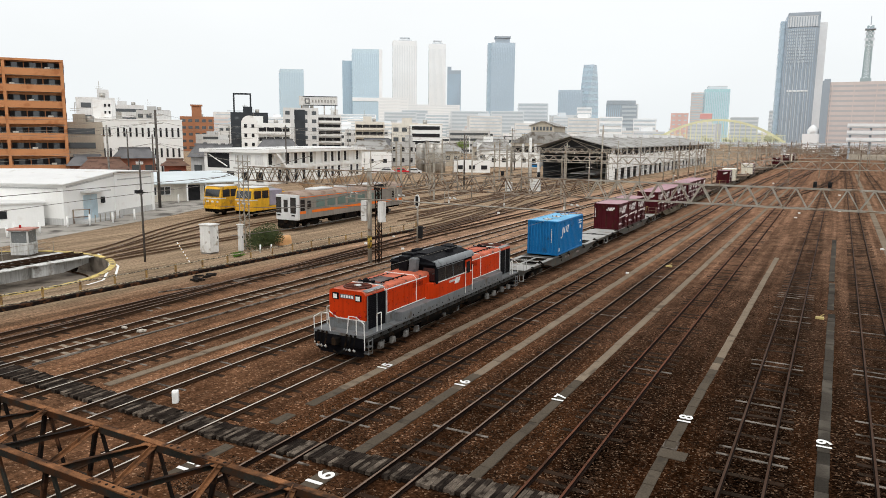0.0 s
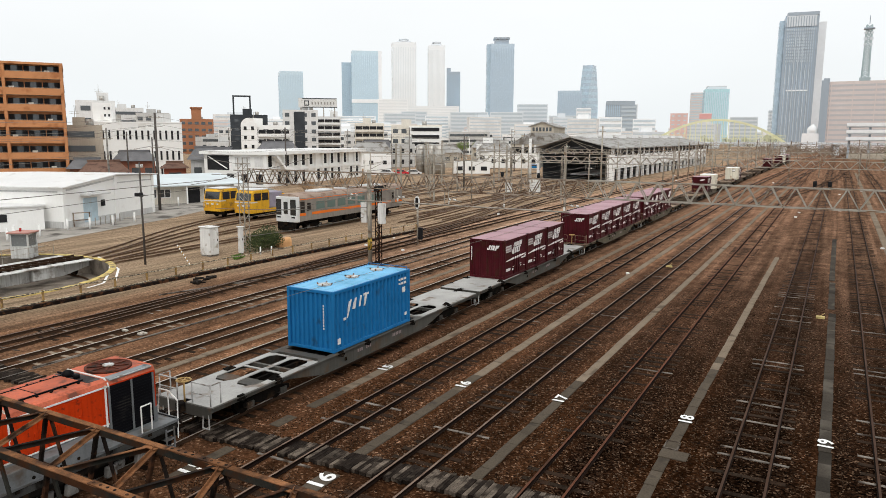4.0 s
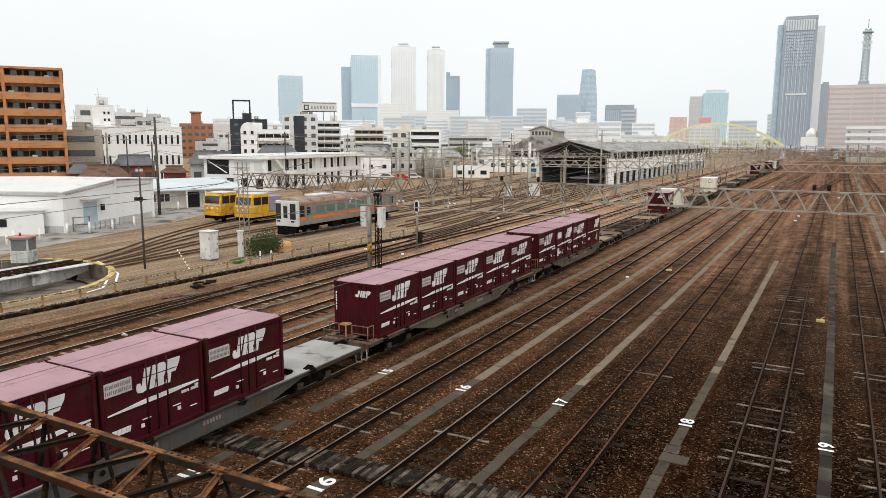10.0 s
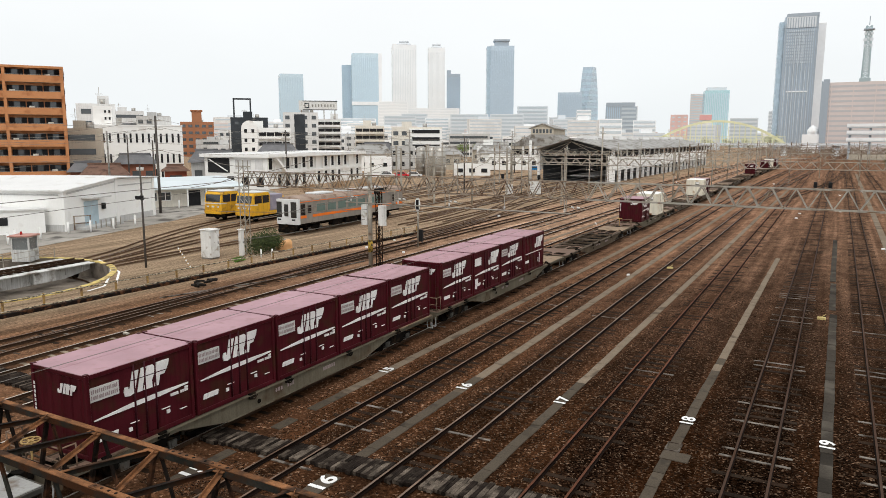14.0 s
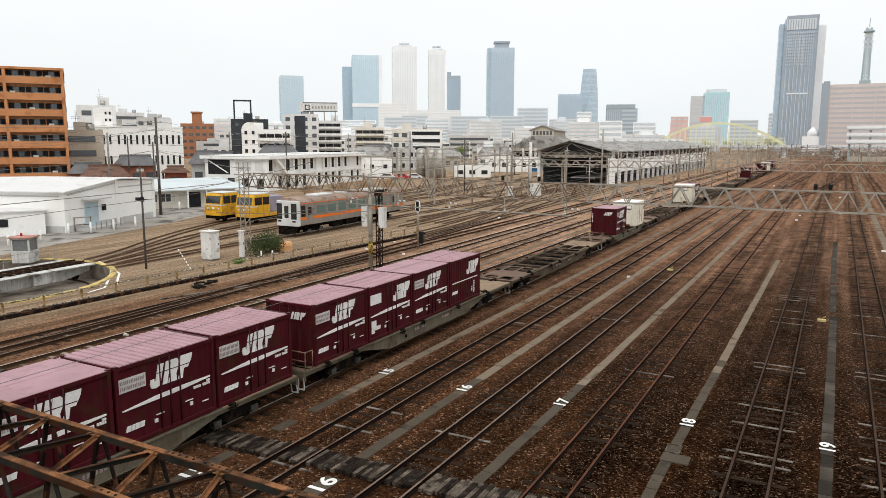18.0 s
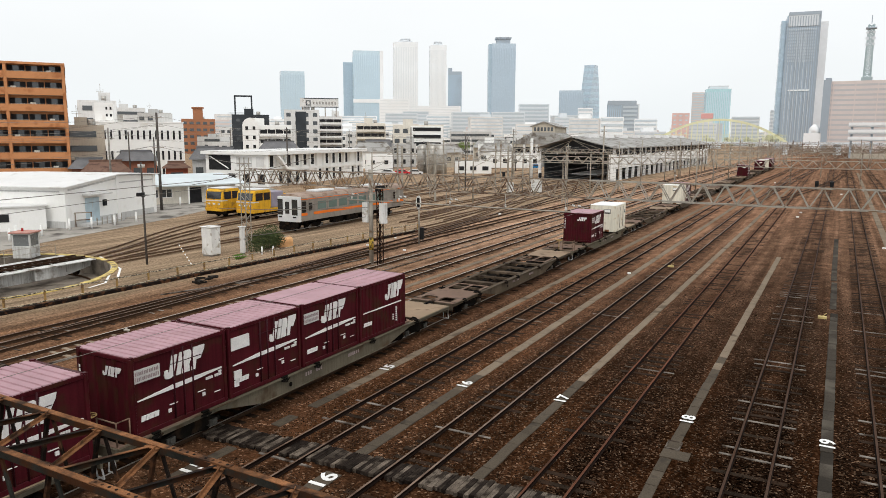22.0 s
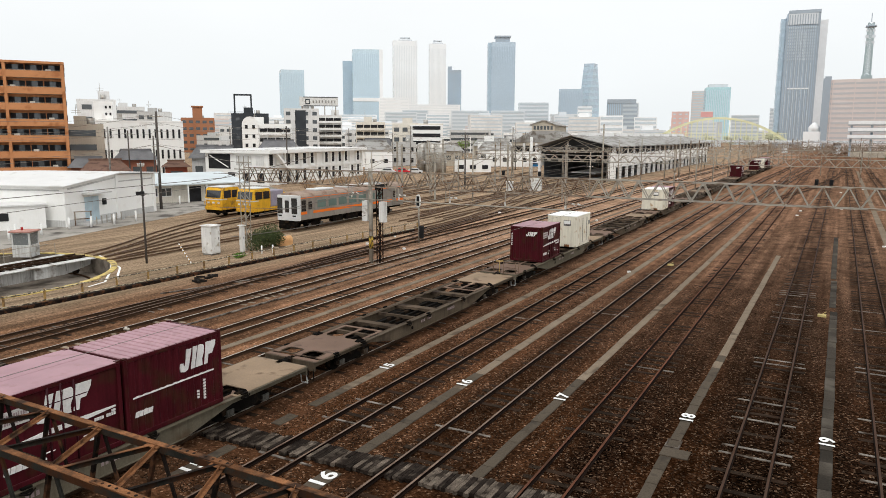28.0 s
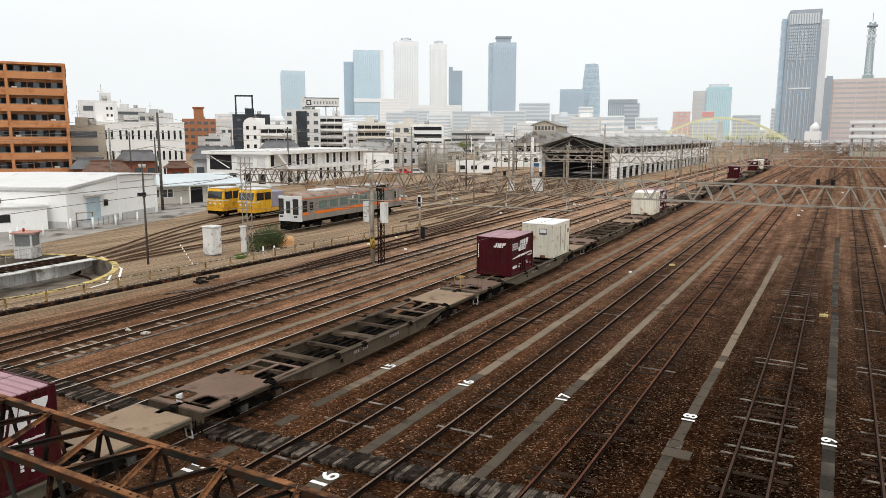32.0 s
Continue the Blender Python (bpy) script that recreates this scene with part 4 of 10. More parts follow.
        part("radiator_top", boxm(0.70, 0.955, *sorted((ye - d * 0.12, ye - d * 1.55)), top - 0.06, top + 0.012), EAVE_GREY, hood)
        bm = B()
        bar(bm, (0.95, ye - d * 0.12, top - 0.015), (0.95, ye - d * 1.55, top - 0.015), 0.07, 0.03)
        part("radiator_edge", bm, HATCH_WHITE, hood)
        part("fan_deck", boxm(-hw + 0.16, hw - 0.14, *sorted((ye - d * 0.12, ye - d * 1.55)), top - 0.01, top + 0.006), ORANGE_TOP, hood)
        bm = B()
        lathe(bm, [(0.17, 0), (0.16, 0.10), (0.09, 0.17), (0.03, 0.19)], 14, (-0.3, ye - d * 1.95, top))
        bar(bm, (-0.75, ye - d * 1.95, top + 0.05), (0.15, ye - d * 1.95, top + 0.05), 0.05, 0.05)
        part("exhaust_pipe", bm, LOCO_BLACK, hood)
        bm = B()
        rod(bm, (0.1, ye - d * 1.95, top), (0.1, ye - d * 1.95, top + 0.12), 0.09, 12)
        part("filler_cap", bm, LOCO_BLACK, hood)
        # nose: lights, number plate, white waist line
        for s in (-1, 1):
            bm = B()
            box(bm, s * 0.62 - 0.17, s * 0.62 + 0.17, ye + d * -0.02, ye + d * 0.05, 2.52, 2.82)
            lamp = part("headlight", bm, LOCO_BLACK, hood, bevel=0.02)
            bm = B()
            box(bm, s * 0.62 - 0.11, s * 0.62 + 0.11, *sorted((ye + d * 0.04, ye + d * 0.06)), 2.56, 2.76)
            part("lens", bm, LAMP_GLASS, lamp)
            bm = B()
            rod(bm, (s * 0.7, ye, 1.85), (s * 0.7, ye + d * 0.07, 1.85), 0.07, 12)
            part("tail_light", bm, mat_red(), hood)
        bm = B()
        box(bm, -0.38, 0.38, ye - 0.01 if d > 0 else ye - 0.025, ye + 0.025 if d > 0 else ye + 0.01, 2.60, 2.78)
        plate = part("number_plate", bm, LOCO_GREY, hood)
        bm = B()
        for k in range(5):
            x = -0.31 + k * 0.14
            yy = ye + d * 0.03
            box(bm, x, x + 0.09, min(yy, yy - d * 0.008), max(yy, yy - d * 0.008), 2.63, 2.75)
        part("plate_marks", bm, WHITE_TRIM, plate)
        bm = B()
        yy = ye + d * 0.012
        for x0, x1, z0, z1 in ((-0.98, -0.55, 1.66, 1.90), (-0.55, 0.55, 1.66, 1.66), (0.55, 0.98, 1.66, 1.66)):
            bar(bm, (x0, yy, z1 if x0 < -0.9 else z0), (x1, yy, z0), 0.02, 0.05)
        part("nose_line", bm, WHITE_TRIM, hood)
        bm = B()
        box(bm, -0.985, 0.985, min(ye, ye + d * 0.01), max(ye, ye + d * 0.01), 1.18, 1.64)
        part("nose_lower", bm, LOCO_GREY, hood)
    # cab
    bm = B()
    prism(bm, [(-1.40, C1), (1.40, C1), (1.40, -2.1), (1.30, -2.5), (1.0, -2.75), (-1.0, -2.75), (-1.30, -2.5), (-1.40, -2.1)], "z", 1.50, 2.42)
    cab = part("cab_lower", bm, ORANGE, t, bevel=0.02)
    bm = B()
    prism(bm, [(-1.41, C1), (1.41, C1), (1.41, -2.1), (1.31, -2.52), (1.0, -2.77), (-1.0, -2.77), (-1.31, -2.52), (-1.41, -2.1)], "z", 1.18, 1.50)
    part("cab_sill", bm, LOCO_GREY, t)
    bm = B()
    prism(bm, [(-1.40, 2.35), (1.40, 2.35), (1.34, 3.32), (-1.34, 3.32)], "y", C0 - 0.1, C1)
    upper = part("cab_upper", bm, LOCO_BLACK, t, bevel=0.015)
    bm = B()
    roof = [(-1.36, 3.24), (1.36, 3.24), (1.30, 3.38), (1.08, 3.50), (0.7, 3.60), (0.25, 3.66), (-0.25, 3.66), (-0.7, 3.60), (-1.08, 3.50), (-1.30, 3.38)]
    prism(bm, roof, "y", C0 - 0.1, C1 + 0.12)
    part("cab_roof", bm, LOCO_BLACK, t)
    for s in (-1, 1):
        bm = B()
        arc = [(1.40 - 0.20 + 0.22 * math.cos(a), 3.22 + 0.30 * math.sin(a)) for a in (k * math.pi / 14 for k in range(8))]
        prism(bm, [(s * x, z) for x, z in arc] + [(s * 1.1, 3.50), (s * 1.1, 3.24)], "y", C0 - 0.08, C1 + 0.16)
        part("roof_eave", bm, EAVE_GREY, t)
    bm = B()
    box(bm, -0.42, 0.42, -1.5, 1.1, 3.62, 3.74)
    part("roof_box", bm, LOCO_BLACK, t, bevel=0.02)
    for y0, y1, x0, x1 in ((-2.15, -1.65, -0.8, -0.1), (1.2, 1.75, -0.3, 0.5), (-0.9, -0.2, -0.95, -0.6), (0.2, 0.7, 0.5, 0.8)):
        part("roof_vent", boxm(x0, x1, y0, y1, 3.52, 3.78), LOCO_BLACK, t, bevel=0.03)
    for d, ye in ((-1, C0 - 0.08), (1, C1 + 0.1)):
        bm = B()
        prism(bm, [(ye, 3.44), (ye + d * 0.2, 3.36), (ye + d * 0.2, 3.30), (ye, 3.30)], "x", -1.3, 1.3)
        part("visor", bm, LOCO_BLACK, t)
    for s in (-1, 1):
        for y0, y1 in ((-2.1, -1.35), (-1.25, -0.5), (-0.4, 0.75)):
            bm = B()
            prism(bm, [(s * 1.395, 2.45), (s * 1.36, 3.15), (s * 1.375, 3.15), (s * 1.41, 2.45)], "y", y0, y1)
            w = part("cab_window", bm, DARK_GLASS, upper)
        for yy in (-1.3, -0.45):
            bm = B()
            bar(bm, (s * 1.405, yy, 2.4), (s * 1.36, yy, 3.2), 0.02, 0.035, (1, 0, 0))
            part("window_bar", bm, LOCO_GREY, upper)
        bm = B()
        bar(bm, (s * 1.41, -2.1, 2.42), (s * 1.41, C1, 2.42), 0.02, 0.05)
        part("white_waist_line", bm, WHITE_TRIM, cab)
        for yy in (0.92, 1.78):
            bm = B()
            tube(bm, [(s * 1.46, yy, 1.3), (s * 1.46, yy, 2.75)], 0.018)
            part("door_handrail", bm, WHITE_TRIM, cab)
        bm = B()
        box(bm, s * 1.405 - 0.008, s * 1.405 + 0.008, 0.98, 1.70, 1.52, 3.1)
        part("cab_door", bm, ORANGE, cab)
        bm = B()
        for k in range(8):
            y0 = s * (-0.86 + k * 0.085) - 0.03
            box(bm, s * 1.41 - 0.008, s * 1.41 + 0.008, y0, y0 + 0.06, 2.17, 2.29)
        part("builder_plate", bm, LABEL_GREY, cab)
        bm = B()
        prism(bm, [(q, z) for q, z in ((s * -0.30, 2.02), (s * 0.22, 2.02), (s * 0.36, 2.32), (s * -0.16, 2.32))], "x", s * 1.41 - 0.01, s * 1.41 + 0.01)
        part("emblem", bm, WHITE_TRIM, cab)
        bm = B()
        box(bm, *sorted((s * 1.412, s * 1.421)), 1.10, 1.56, 2.36, 3.0)
        part("door_window", bm, DARK_GLASS, cab)
        for z in (2.45, 3.14):
            bm = B()
            bar(bm, (s * (1.41 if z < 3 else 1.372), -2.15, z), (s * (1.41 if z < 3 else 1.372), 0.8, z), 0.02, 0.03)
            part("window_bar", bm, EAVE_GREY, upper)
    for d, ye in ((-1, C0 - 0.1), (1, C1)):
        for x in (-0.95, 0.95):
            bm = B()
            box(bm, x - 0.34, x + 0.34, ye + d * 0.005 - 0.012, ye + d * 0.005 + 0.012, 2.5, 3.15)
            part("cab_end_window", bm, DARK_GLASS, upper)
        bm = B()
        prism(bm, [(-0.02, 2.9), (0.42, 2.9), (0.50, 3.66), (0.06, 3.66)], "y", *sorted((ye + d * 0.12, ye + d * 0.5)))
        part("roof_duct", bm, DUCT_GREY, t, bevel=0.05)
        part("duct_shroud", boxm(-0.55, -0.05, *sorted((ye + d * 0.1, ye + d * 0.55)), 2.9, 3.72), LOCO_BLACK, t, bevel=0.04)
    # end platforms, steps and railings
    for d in (-1, 1):
        ye = d * L
        bm = B()
        box(bm, -1.35, 1.35, ye - 0.06, ye + 0.06, 0.62, 1.18)
        part("end_beam", bm, LOCO_BLACK, t, bevel=0.015)
        coupler(t, ye + d * 0.3, d)
        for s in (-1, 1):
            bm = B()
            for k, z in enumerate((0.32, 0.62, 0.9)):
                box(bm, s * 1.25 - 0.2, s * 1.25 + 0.2, ye - d * 0.35 - 0.16, ye - d * 0.35 + 0.16, z, z + 0.035)
            for yy in (ye - d * 0.2, ye - d * 0.5):
                bar(bm, (s * 1.43, yy, 0.3), (s * 1.43, yy, 1.0), 0.04, 0.04)
            part("step", bm, LOCO_GREY, t)
            bm = B()
            tube(bm, [(s * 1.36, ye, 0.55), (s * 1.36, ye + d * 0.04, 1.75), (s * 0.95, ye + d * 0.04, 2.0), (s * 0.55, ye + d * 0.04, 2.0), (s * 0.45, ye + d * 0.04, 1.18)], 0.022)
            tube(bm, [(s * 0.95, ye + d * 0.04, 2.0), (s * 0.95, ye + d * 0.04, 1.18)], 0.02)
            part("end_handrail", bm, WHITE_TRIM, t)
            bm = B()
            y2 = ye - d * 0.95
            tube(bm, [(s * 1.38, y2, 1.18), (s * 1.38, y2, 2.0), (s * 1.38, y2 - d * 0.35, 2.0), (s * 1.38, y2 - d * 0.35, 1.18)], 0.022)
            part("side_handrail", bm, WHITE_TRIM, t)
        for x in (-1.05, -0.82, -0.58, 0.5, 0.72, 0.95):
            bm = B()
            tube(bm, [(x, ye + d * 0.06, 1.12), (x + 0.03, ye + d * 0.2, 1.2), (x + 0.06, ye + d * 0.26, 0.95), (x - 0.05, ye + d * 0.24, 0.6), (x + 0.04, ye + d * 0.1, 0.36)], 0.035)
            h_ob = part("brake_hose", bm, UNDER, t)
            bm = B()
            rod(bm, (x - 0.05, ye + d * 0.24, 0.58), (x + 0.0, ye + d * 0.18, 0.48), 0.05, 8)
            part("hose_end", bm, HATCH_WHITE, h_ob)
        bm = B()
        prism(bm, [(-1.15, 0.16), (1.15, 0.16), (1.2, 0.55), (-1.2, 0.55)], "y", *sorted((ye - d * 0.25, ye - d * 0.12)))
        part("rail_guard", bm, LOCO_BLACK, t)
        part("platform_edge", boxm(-1.36, 1.36, *sorted((ye + d * 0.062, ye + d * 0.02)), 1.08, 1.2), LOCO_GREY, t)
    # running gear: two powered bogies and a middle one
    for y in (-5.75, 5.75):
        bogie(t, y, 2.2, 0.43)
    bogie(t, 0.0, 1.6, 0.43)
    for s in (-1, 1):
        for y0, y1 in ((-3.6, -1.6), (1.7, 3.6)):
            bm = B()
            prism(bm, [(s * 0.8, 0.4), (s * 1.15, 0.4), (s * 1.25, 0.55), (s * 1.25, 0.98), (s * 0.8, 0.98)], "y", y0, y1)
            part("fuel_tank", bm, UNDER, t, bevel=0.02)
        for y in (-7.35, -6.35, -5.15, -4.15, 4.15, 5.15, 6.35, 7.35):
            bm = B()
            prism(bm, [(y - 0.17, 0.30), (y + 0.17, 0.30), (y + 0.13, 0.60), (y - 0.13, 0.60)], "x", s * 1.30 - 0.09, s * 1.30 + 0.09)
            part("axle_cover", bm, UNDER_GREY, t, bevel=0.02)
    bm = B()
    box(bm, -1.0, 1.0, -L + 0.3, L - 0.3, 0.6, 0.98)
    part("underframe", bm, UNDER, t)
    return t


RED_LENS = []


def mat_red():
    if not RED_LENS:
        RED_LENS.append(mat("red_lens", (0.35, 0.02, 0.02), 0.2, 0, 0.1, 3, 0.05, 20, bump=0.0))
    return RED_LENS[0]


def flat_wagon(deck, side, rail_end, rail_d=-1):
    """A container flat wagon, 20.4 m over the couplers: side sills deeper in the middle, cross members, end decks. rail_d: the end with the hand brake."""
    t = thing("container_wagon", pose(0, 60, 0), "grey skeletal container flat wagon with fish-bellied sills" if deck is WAGON_GREY else "brown dusty skeletal container flat wagon with open deck", "freight wagon", "wagons of the freight train")
    h = 10.02
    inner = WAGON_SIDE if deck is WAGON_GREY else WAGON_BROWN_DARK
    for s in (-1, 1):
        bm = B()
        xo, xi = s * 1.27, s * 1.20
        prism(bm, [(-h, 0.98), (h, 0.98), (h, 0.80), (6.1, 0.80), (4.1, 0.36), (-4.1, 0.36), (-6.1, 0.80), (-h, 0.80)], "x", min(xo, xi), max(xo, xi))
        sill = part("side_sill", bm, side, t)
        bm = B()
        bar(bm, (s * 1.30, -h, 0.965), (s * 1.30, h, 0.965), 0.1, 0.03)
        bar(bm, (s * 1.25, -4.1, 0.375), (s * 1.25, 4.1, 0.375), 0.14, 0.03)
        part("sill_flange", bm, side, sill)
        for k in (0, 1, 3, 4, 6, 8):
            y = -8.7 + k * 1.92
            bm = B()
            box(bm, s * 1.30 - 0.05, s * 1.30 + 0.05, y - 0.14, y + 0.14, 0.86, 1.03)
            tube(bm, [(s * 1.34, y - 0.2, 0.9), (s * 1.42, y, 0.84), (s * 1.36, y + 0.2, 0.92)], 0.025)
            if k in (1, 8):
                box(bm, s * 1.12 - 0.1, s * 1.12 + 0.1, y - 0.22, y + 0.22, 1.0, 1.04)
                tube(bm, [(s * 1.05, y - 0.2, 1.02), (s * 1.1, y, 1.12), (s * 1.2, y + 0.18, 1.04)], 0.03)
            part("container_clamp", bm, UNDER, t)
        bm = B()
        for y in (-1.7, -1.05, 1.1, 1.5):
            for k in range(3):
                xx = s * 1.274
                box(bm, min(xx, xx + s * 0.004), max(xx, xx + s * 0.004), y + k * 0.14, y + k * 0.14 + 0.09, 0.66, 0.80)
        tagged(part("sill_lettering", bm, LABEL_PRINT, t), kind="stuff")
        # dark disc on the sill face in place of a shaded hole
        bm = B()
        rod(bm, (s * 1.3, -2.6, 0.62), (s * 1.31, -2.6, 0.62), 0.09, 10)
        part("sill_hole", bm, UNDER, t)
    for s in (-1, 1):
        bm = B()
        bar(bm, (s * 0.24, -h, 0.72), (s * 0.24, h, 0.72), 0.14, 0.28)
        part("centre_sill", bm, UNDER, t)
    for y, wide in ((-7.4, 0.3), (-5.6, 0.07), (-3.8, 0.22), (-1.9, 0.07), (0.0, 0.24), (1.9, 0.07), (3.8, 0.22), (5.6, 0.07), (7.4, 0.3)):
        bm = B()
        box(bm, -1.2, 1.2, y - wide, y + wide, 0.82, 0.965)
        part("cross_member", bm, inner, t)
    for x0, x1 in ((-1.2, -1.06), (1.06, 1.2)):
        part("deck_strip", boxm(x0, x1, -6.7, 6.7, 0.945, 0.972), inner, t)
    for d in (-1, 1):
        bm = B()
        a, b = sorted((d * h, d * 6.7))
        # plated end deck, with two openings at the leading end
        y_in, y_out = sorted((d * 8.9, d * 9.6))
        if d > 0 or deck is WAGON_GREY:
            # the plate, then one or two bays of openings with gussets in their corners
            bays = (7.9, 6.15, 4.4) if deck is WAGON_GREY and d == rail_d else (6.2, 3.9) if deck is WAGON_GREY else (7.0, 6.3)
            a, b = sorted((d * h, d * bays[0]))
            box(bm, -1.27, 1.27, a, b, 0.965, 1.0)
            for x0, x1 in ((-1.27, -0.98), (-0.09, 0.09), (0.98, 1.27)):
                box(bm, x0, x1, *sorted((d * bays[-1], d * bays[0])), 0.963, 0.998)
            if deck is WAGON_GREY:
                for q in bays[1:]:
                    box(bm, -0.98, 0.98, d * q - 0.06, d * q + 0.06, 0.958, 0.993)
                for x0, x1 in ((-0.98, -0.09), (0.09, 0.98)):
                    for cx, sx in ((x0, 1), (x1, -1)):
                        for cy, sy in ((d * bays[0], -d), (d * bays[-1], d)):
                            prism(bm, [(cx, cy), (cx + sx * 0.24, cy), (cx, cy + sy * 0.34)], "z", 0.966, 0.996)
        else:
            box(bm, -1.27, 1.27, a, a + 0.25, 0.965, 1.0)
            box(bm, -1.27, 1.27, y_out, b, 0.965, 1.0)
            for x0, x1 in ((-1.27, -0.95), (-0.18, 0.18), (0.95, 1.27)):
                box(bm, x0, x1, y_in, y_out, 0.963, 0.998)
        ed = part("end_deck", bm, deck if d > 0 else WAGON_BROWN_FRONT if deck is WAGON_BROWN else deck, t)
        if d < 0 and deck is WAGON_BROWN:
            for x0, x1 in ((-0.95, -0.18), (0.18, 0.95)):
                bm = B()
                tube(bm, [(x0 + 0.12, y_in, 1.0), (x1 - 0.12, y_in, 1.0), (x1, y_in + 0.14, 1.0), (x1, y_out - 0.14, 1.0), (x1 - 0.12, y_out, 1.0), (x0 + 0.12, y_out, 1.0), (x0, y_out - 0.14, 1.0), (x0, y_in + 0.14, 1.0), (x0 + 0.12, y_in, 1.0)], 0.03)
                for cx, cy, sx, sy in ((x0, y_in, 1, 1), (x1, y_in, -1, 1), (x0, y_out, 1, -1), (x1, y_out, -1, -1)):
                    vs = [bm.verts.new((cx, cy, 0.997)), bm.verts.new((cx + sx * 0.13, cy, 0.997)), bm.verts.new((cx, cy + sy * 0.15, 0.997))]
                    lo = [bm.verts.new((v.co.x, v.co.y, 0.968)) for v in vs]
                    fs = [bm.faces.new(vs), bm.faces.new(lo[::-1])] + [bm.faces.new((vs[i], vs[(i + 1) % 3], lo[(i + 1) % 3], lo[i])) for i in range(3)]
                    bmesh.ops.recalc_face_normals(bm, faces=fs)
                part("opening_rim", bm, WAGON_BROWN_DARK, ed)
        bm = B()
        box(bm, -1.27, 1.27, d * (h + 0.03) - 0.04, d * (h + 0.03) + 0.04, 0.62, 0.985)
        part("end_beam", bm, side, t)
        coupler(t, d * (h + 0.12), d)
        for s in (-1, 1):
            bm = B()
            tube(bm, [(s * 1.2, d * (h + 0.05), 0.75), (s * 1.25, d * (h + 0.1), 0.28), (s * 0.95, d * (h + 0.1), 0.28), (s * 0.95, d * (h + 0.05), 0.7)], 0.025)
            part("foot_step", bm, STEP_GREY if rail_end or deck is WAGON_GREY else UNDER, t)
        # axle boxes use the darker sill colour for the shade under the deck
        bogie(t, d * 7.1, boxes=WAGON_SIDE)
    if deck is not WAGON_GREY:
        # plated bays with gusseted corners next to the end decks
        for d in (-1, 1):
            bm = B()
            for x0, x1 in ((-1.06, -0.92), (-0.08, 0.08), (0.92, 1.06)):
                box(bm, x0, x1, *sorted((d * 5.0, d * 6.72)), 0.95, 0.985)
            box(bm, -1.06, 1.06, *sorted((d * 4.85, d * 5.0)), 0.95, 0.985)
            for x0, x1 in ((-0.92, -0.08), (0.08, 0.92)):
                for cx, sx in ((x0, 1), (x1, -1)):
                    prism(bm, [(cx, d * 6.7), (cx + sx * 0.22, d * 6.7), (cx, d * 6.4)], "z", 0.952, 0.983)
            part("deck_bay", bm, WAGON_BROWN_FRONT, t)
    # brake gear lying in the open frame
    bm = B()
    tube(bm, [(-0.65, -5.5, 0.72), (-0.65, 5.5, 0.72)], 0.035)
    tube(bm, [(-0.48, -8.6, 0.78), (-0.52, 8.6, 0.76)], 0.03)
    tube(bm, [(0.5, -8.6, 0.76), (0.46, 8.6, 0.78)], 0.045)
    tube(bm, [(-0.9, -6.2, 0.6), (-0.1, -4.9, 0.66), (0.7, -4.6, 0.62)], 0.04)
    tube(bm, [(0.72, -6, 0.7), (0.72, 6, 0.7)], 0.03)
    rod(bm, (0.8, 0.6, 0.66), (0.8, 1.6, 0.66), 0.2, 12)
    box(bm, -1.0, -0.55, -1.2, -0.4, 0.5, 0.8)
    box(bm, 0.5, 1.0, 2.4, 3.3, 0.52, 0.8)
    part("brake_gear", bm, UNDER, t)
    if rail_end:
        paint = STEP_GREY if deck is WAGON_GREY else WAGON_RAIL
        y0, y1 = rail_d * (h - 0.05), rail_d * (h - 0.5)
        for a, b in ((-1.2, -0.35), (0.35, 1.2)):
            bm = B()
            rod(bm, (a, y0, 1.36), (b, y0, 1.36), 0.02)
            part("rail_bar", bm, paint, t)
            for pts in ([(a, y0, 1.0), (a, y0, 1.72)], [(a, y0, 1.72), (b, y0, 1.72)], [(b, y0, 1.72), (b, y0, 1.0)]):
                bm = B()
                rod(bm, *pts, 0.024)
                part("rail_post" if pts[0][0] == pts[1][0] else "rail_bar", bm, paint, t)
        for s in (-1, 1):
            bm = B()
            rod(bm, (s * 1.2, y0, 1.72), (s * 1.2, y1, 1.72), 0.022)
            part("rail_bar", bm, paint, t)
            bm = B()
            rod(bm, (s * 1.2, y1, 1.72), (s * 1.2, y1, 1.0), 0.022)
            part("rail_post", bm, paint, t)
        bm = B()
        for k in range(16):
            a, b = k * math.pi / 8, (k + 1) * math.pi / 8
            rod(bm, (0.1 + 0.24 * math.cos(a), y0 + rail_d * 0.1 + 0.24 * math.sin(a), 1.78), (0.1 + 0.24 * math.cos(b), y0 + rail_d * 0.1 + 0.24 * math.sin(b), 1.78), 0.022, 6)
        for k in range(3):
            a = k * math.pi / 3
            bar(bm, (0.1 - 0.24 * math.cos(a), y0 + rail_d * 0.1 - 0.24 * math.sin(a), 1.78), (0.1 + 0.24 * math.cos(a), y0 + rail_d * 0.1 + 0.24 * math.sin(a), 1.78), 0.03, 0.02)
        rod(bm, (0.1, y0 + rail_d * 0.1, 0.9), (0.1, y0 + rail_d * 0.1, 1.8), 0.03, 8)
        part("brake_wheel", bm, BRAKE_YELLOW, t, "yellow hand brake wheel")
    return t


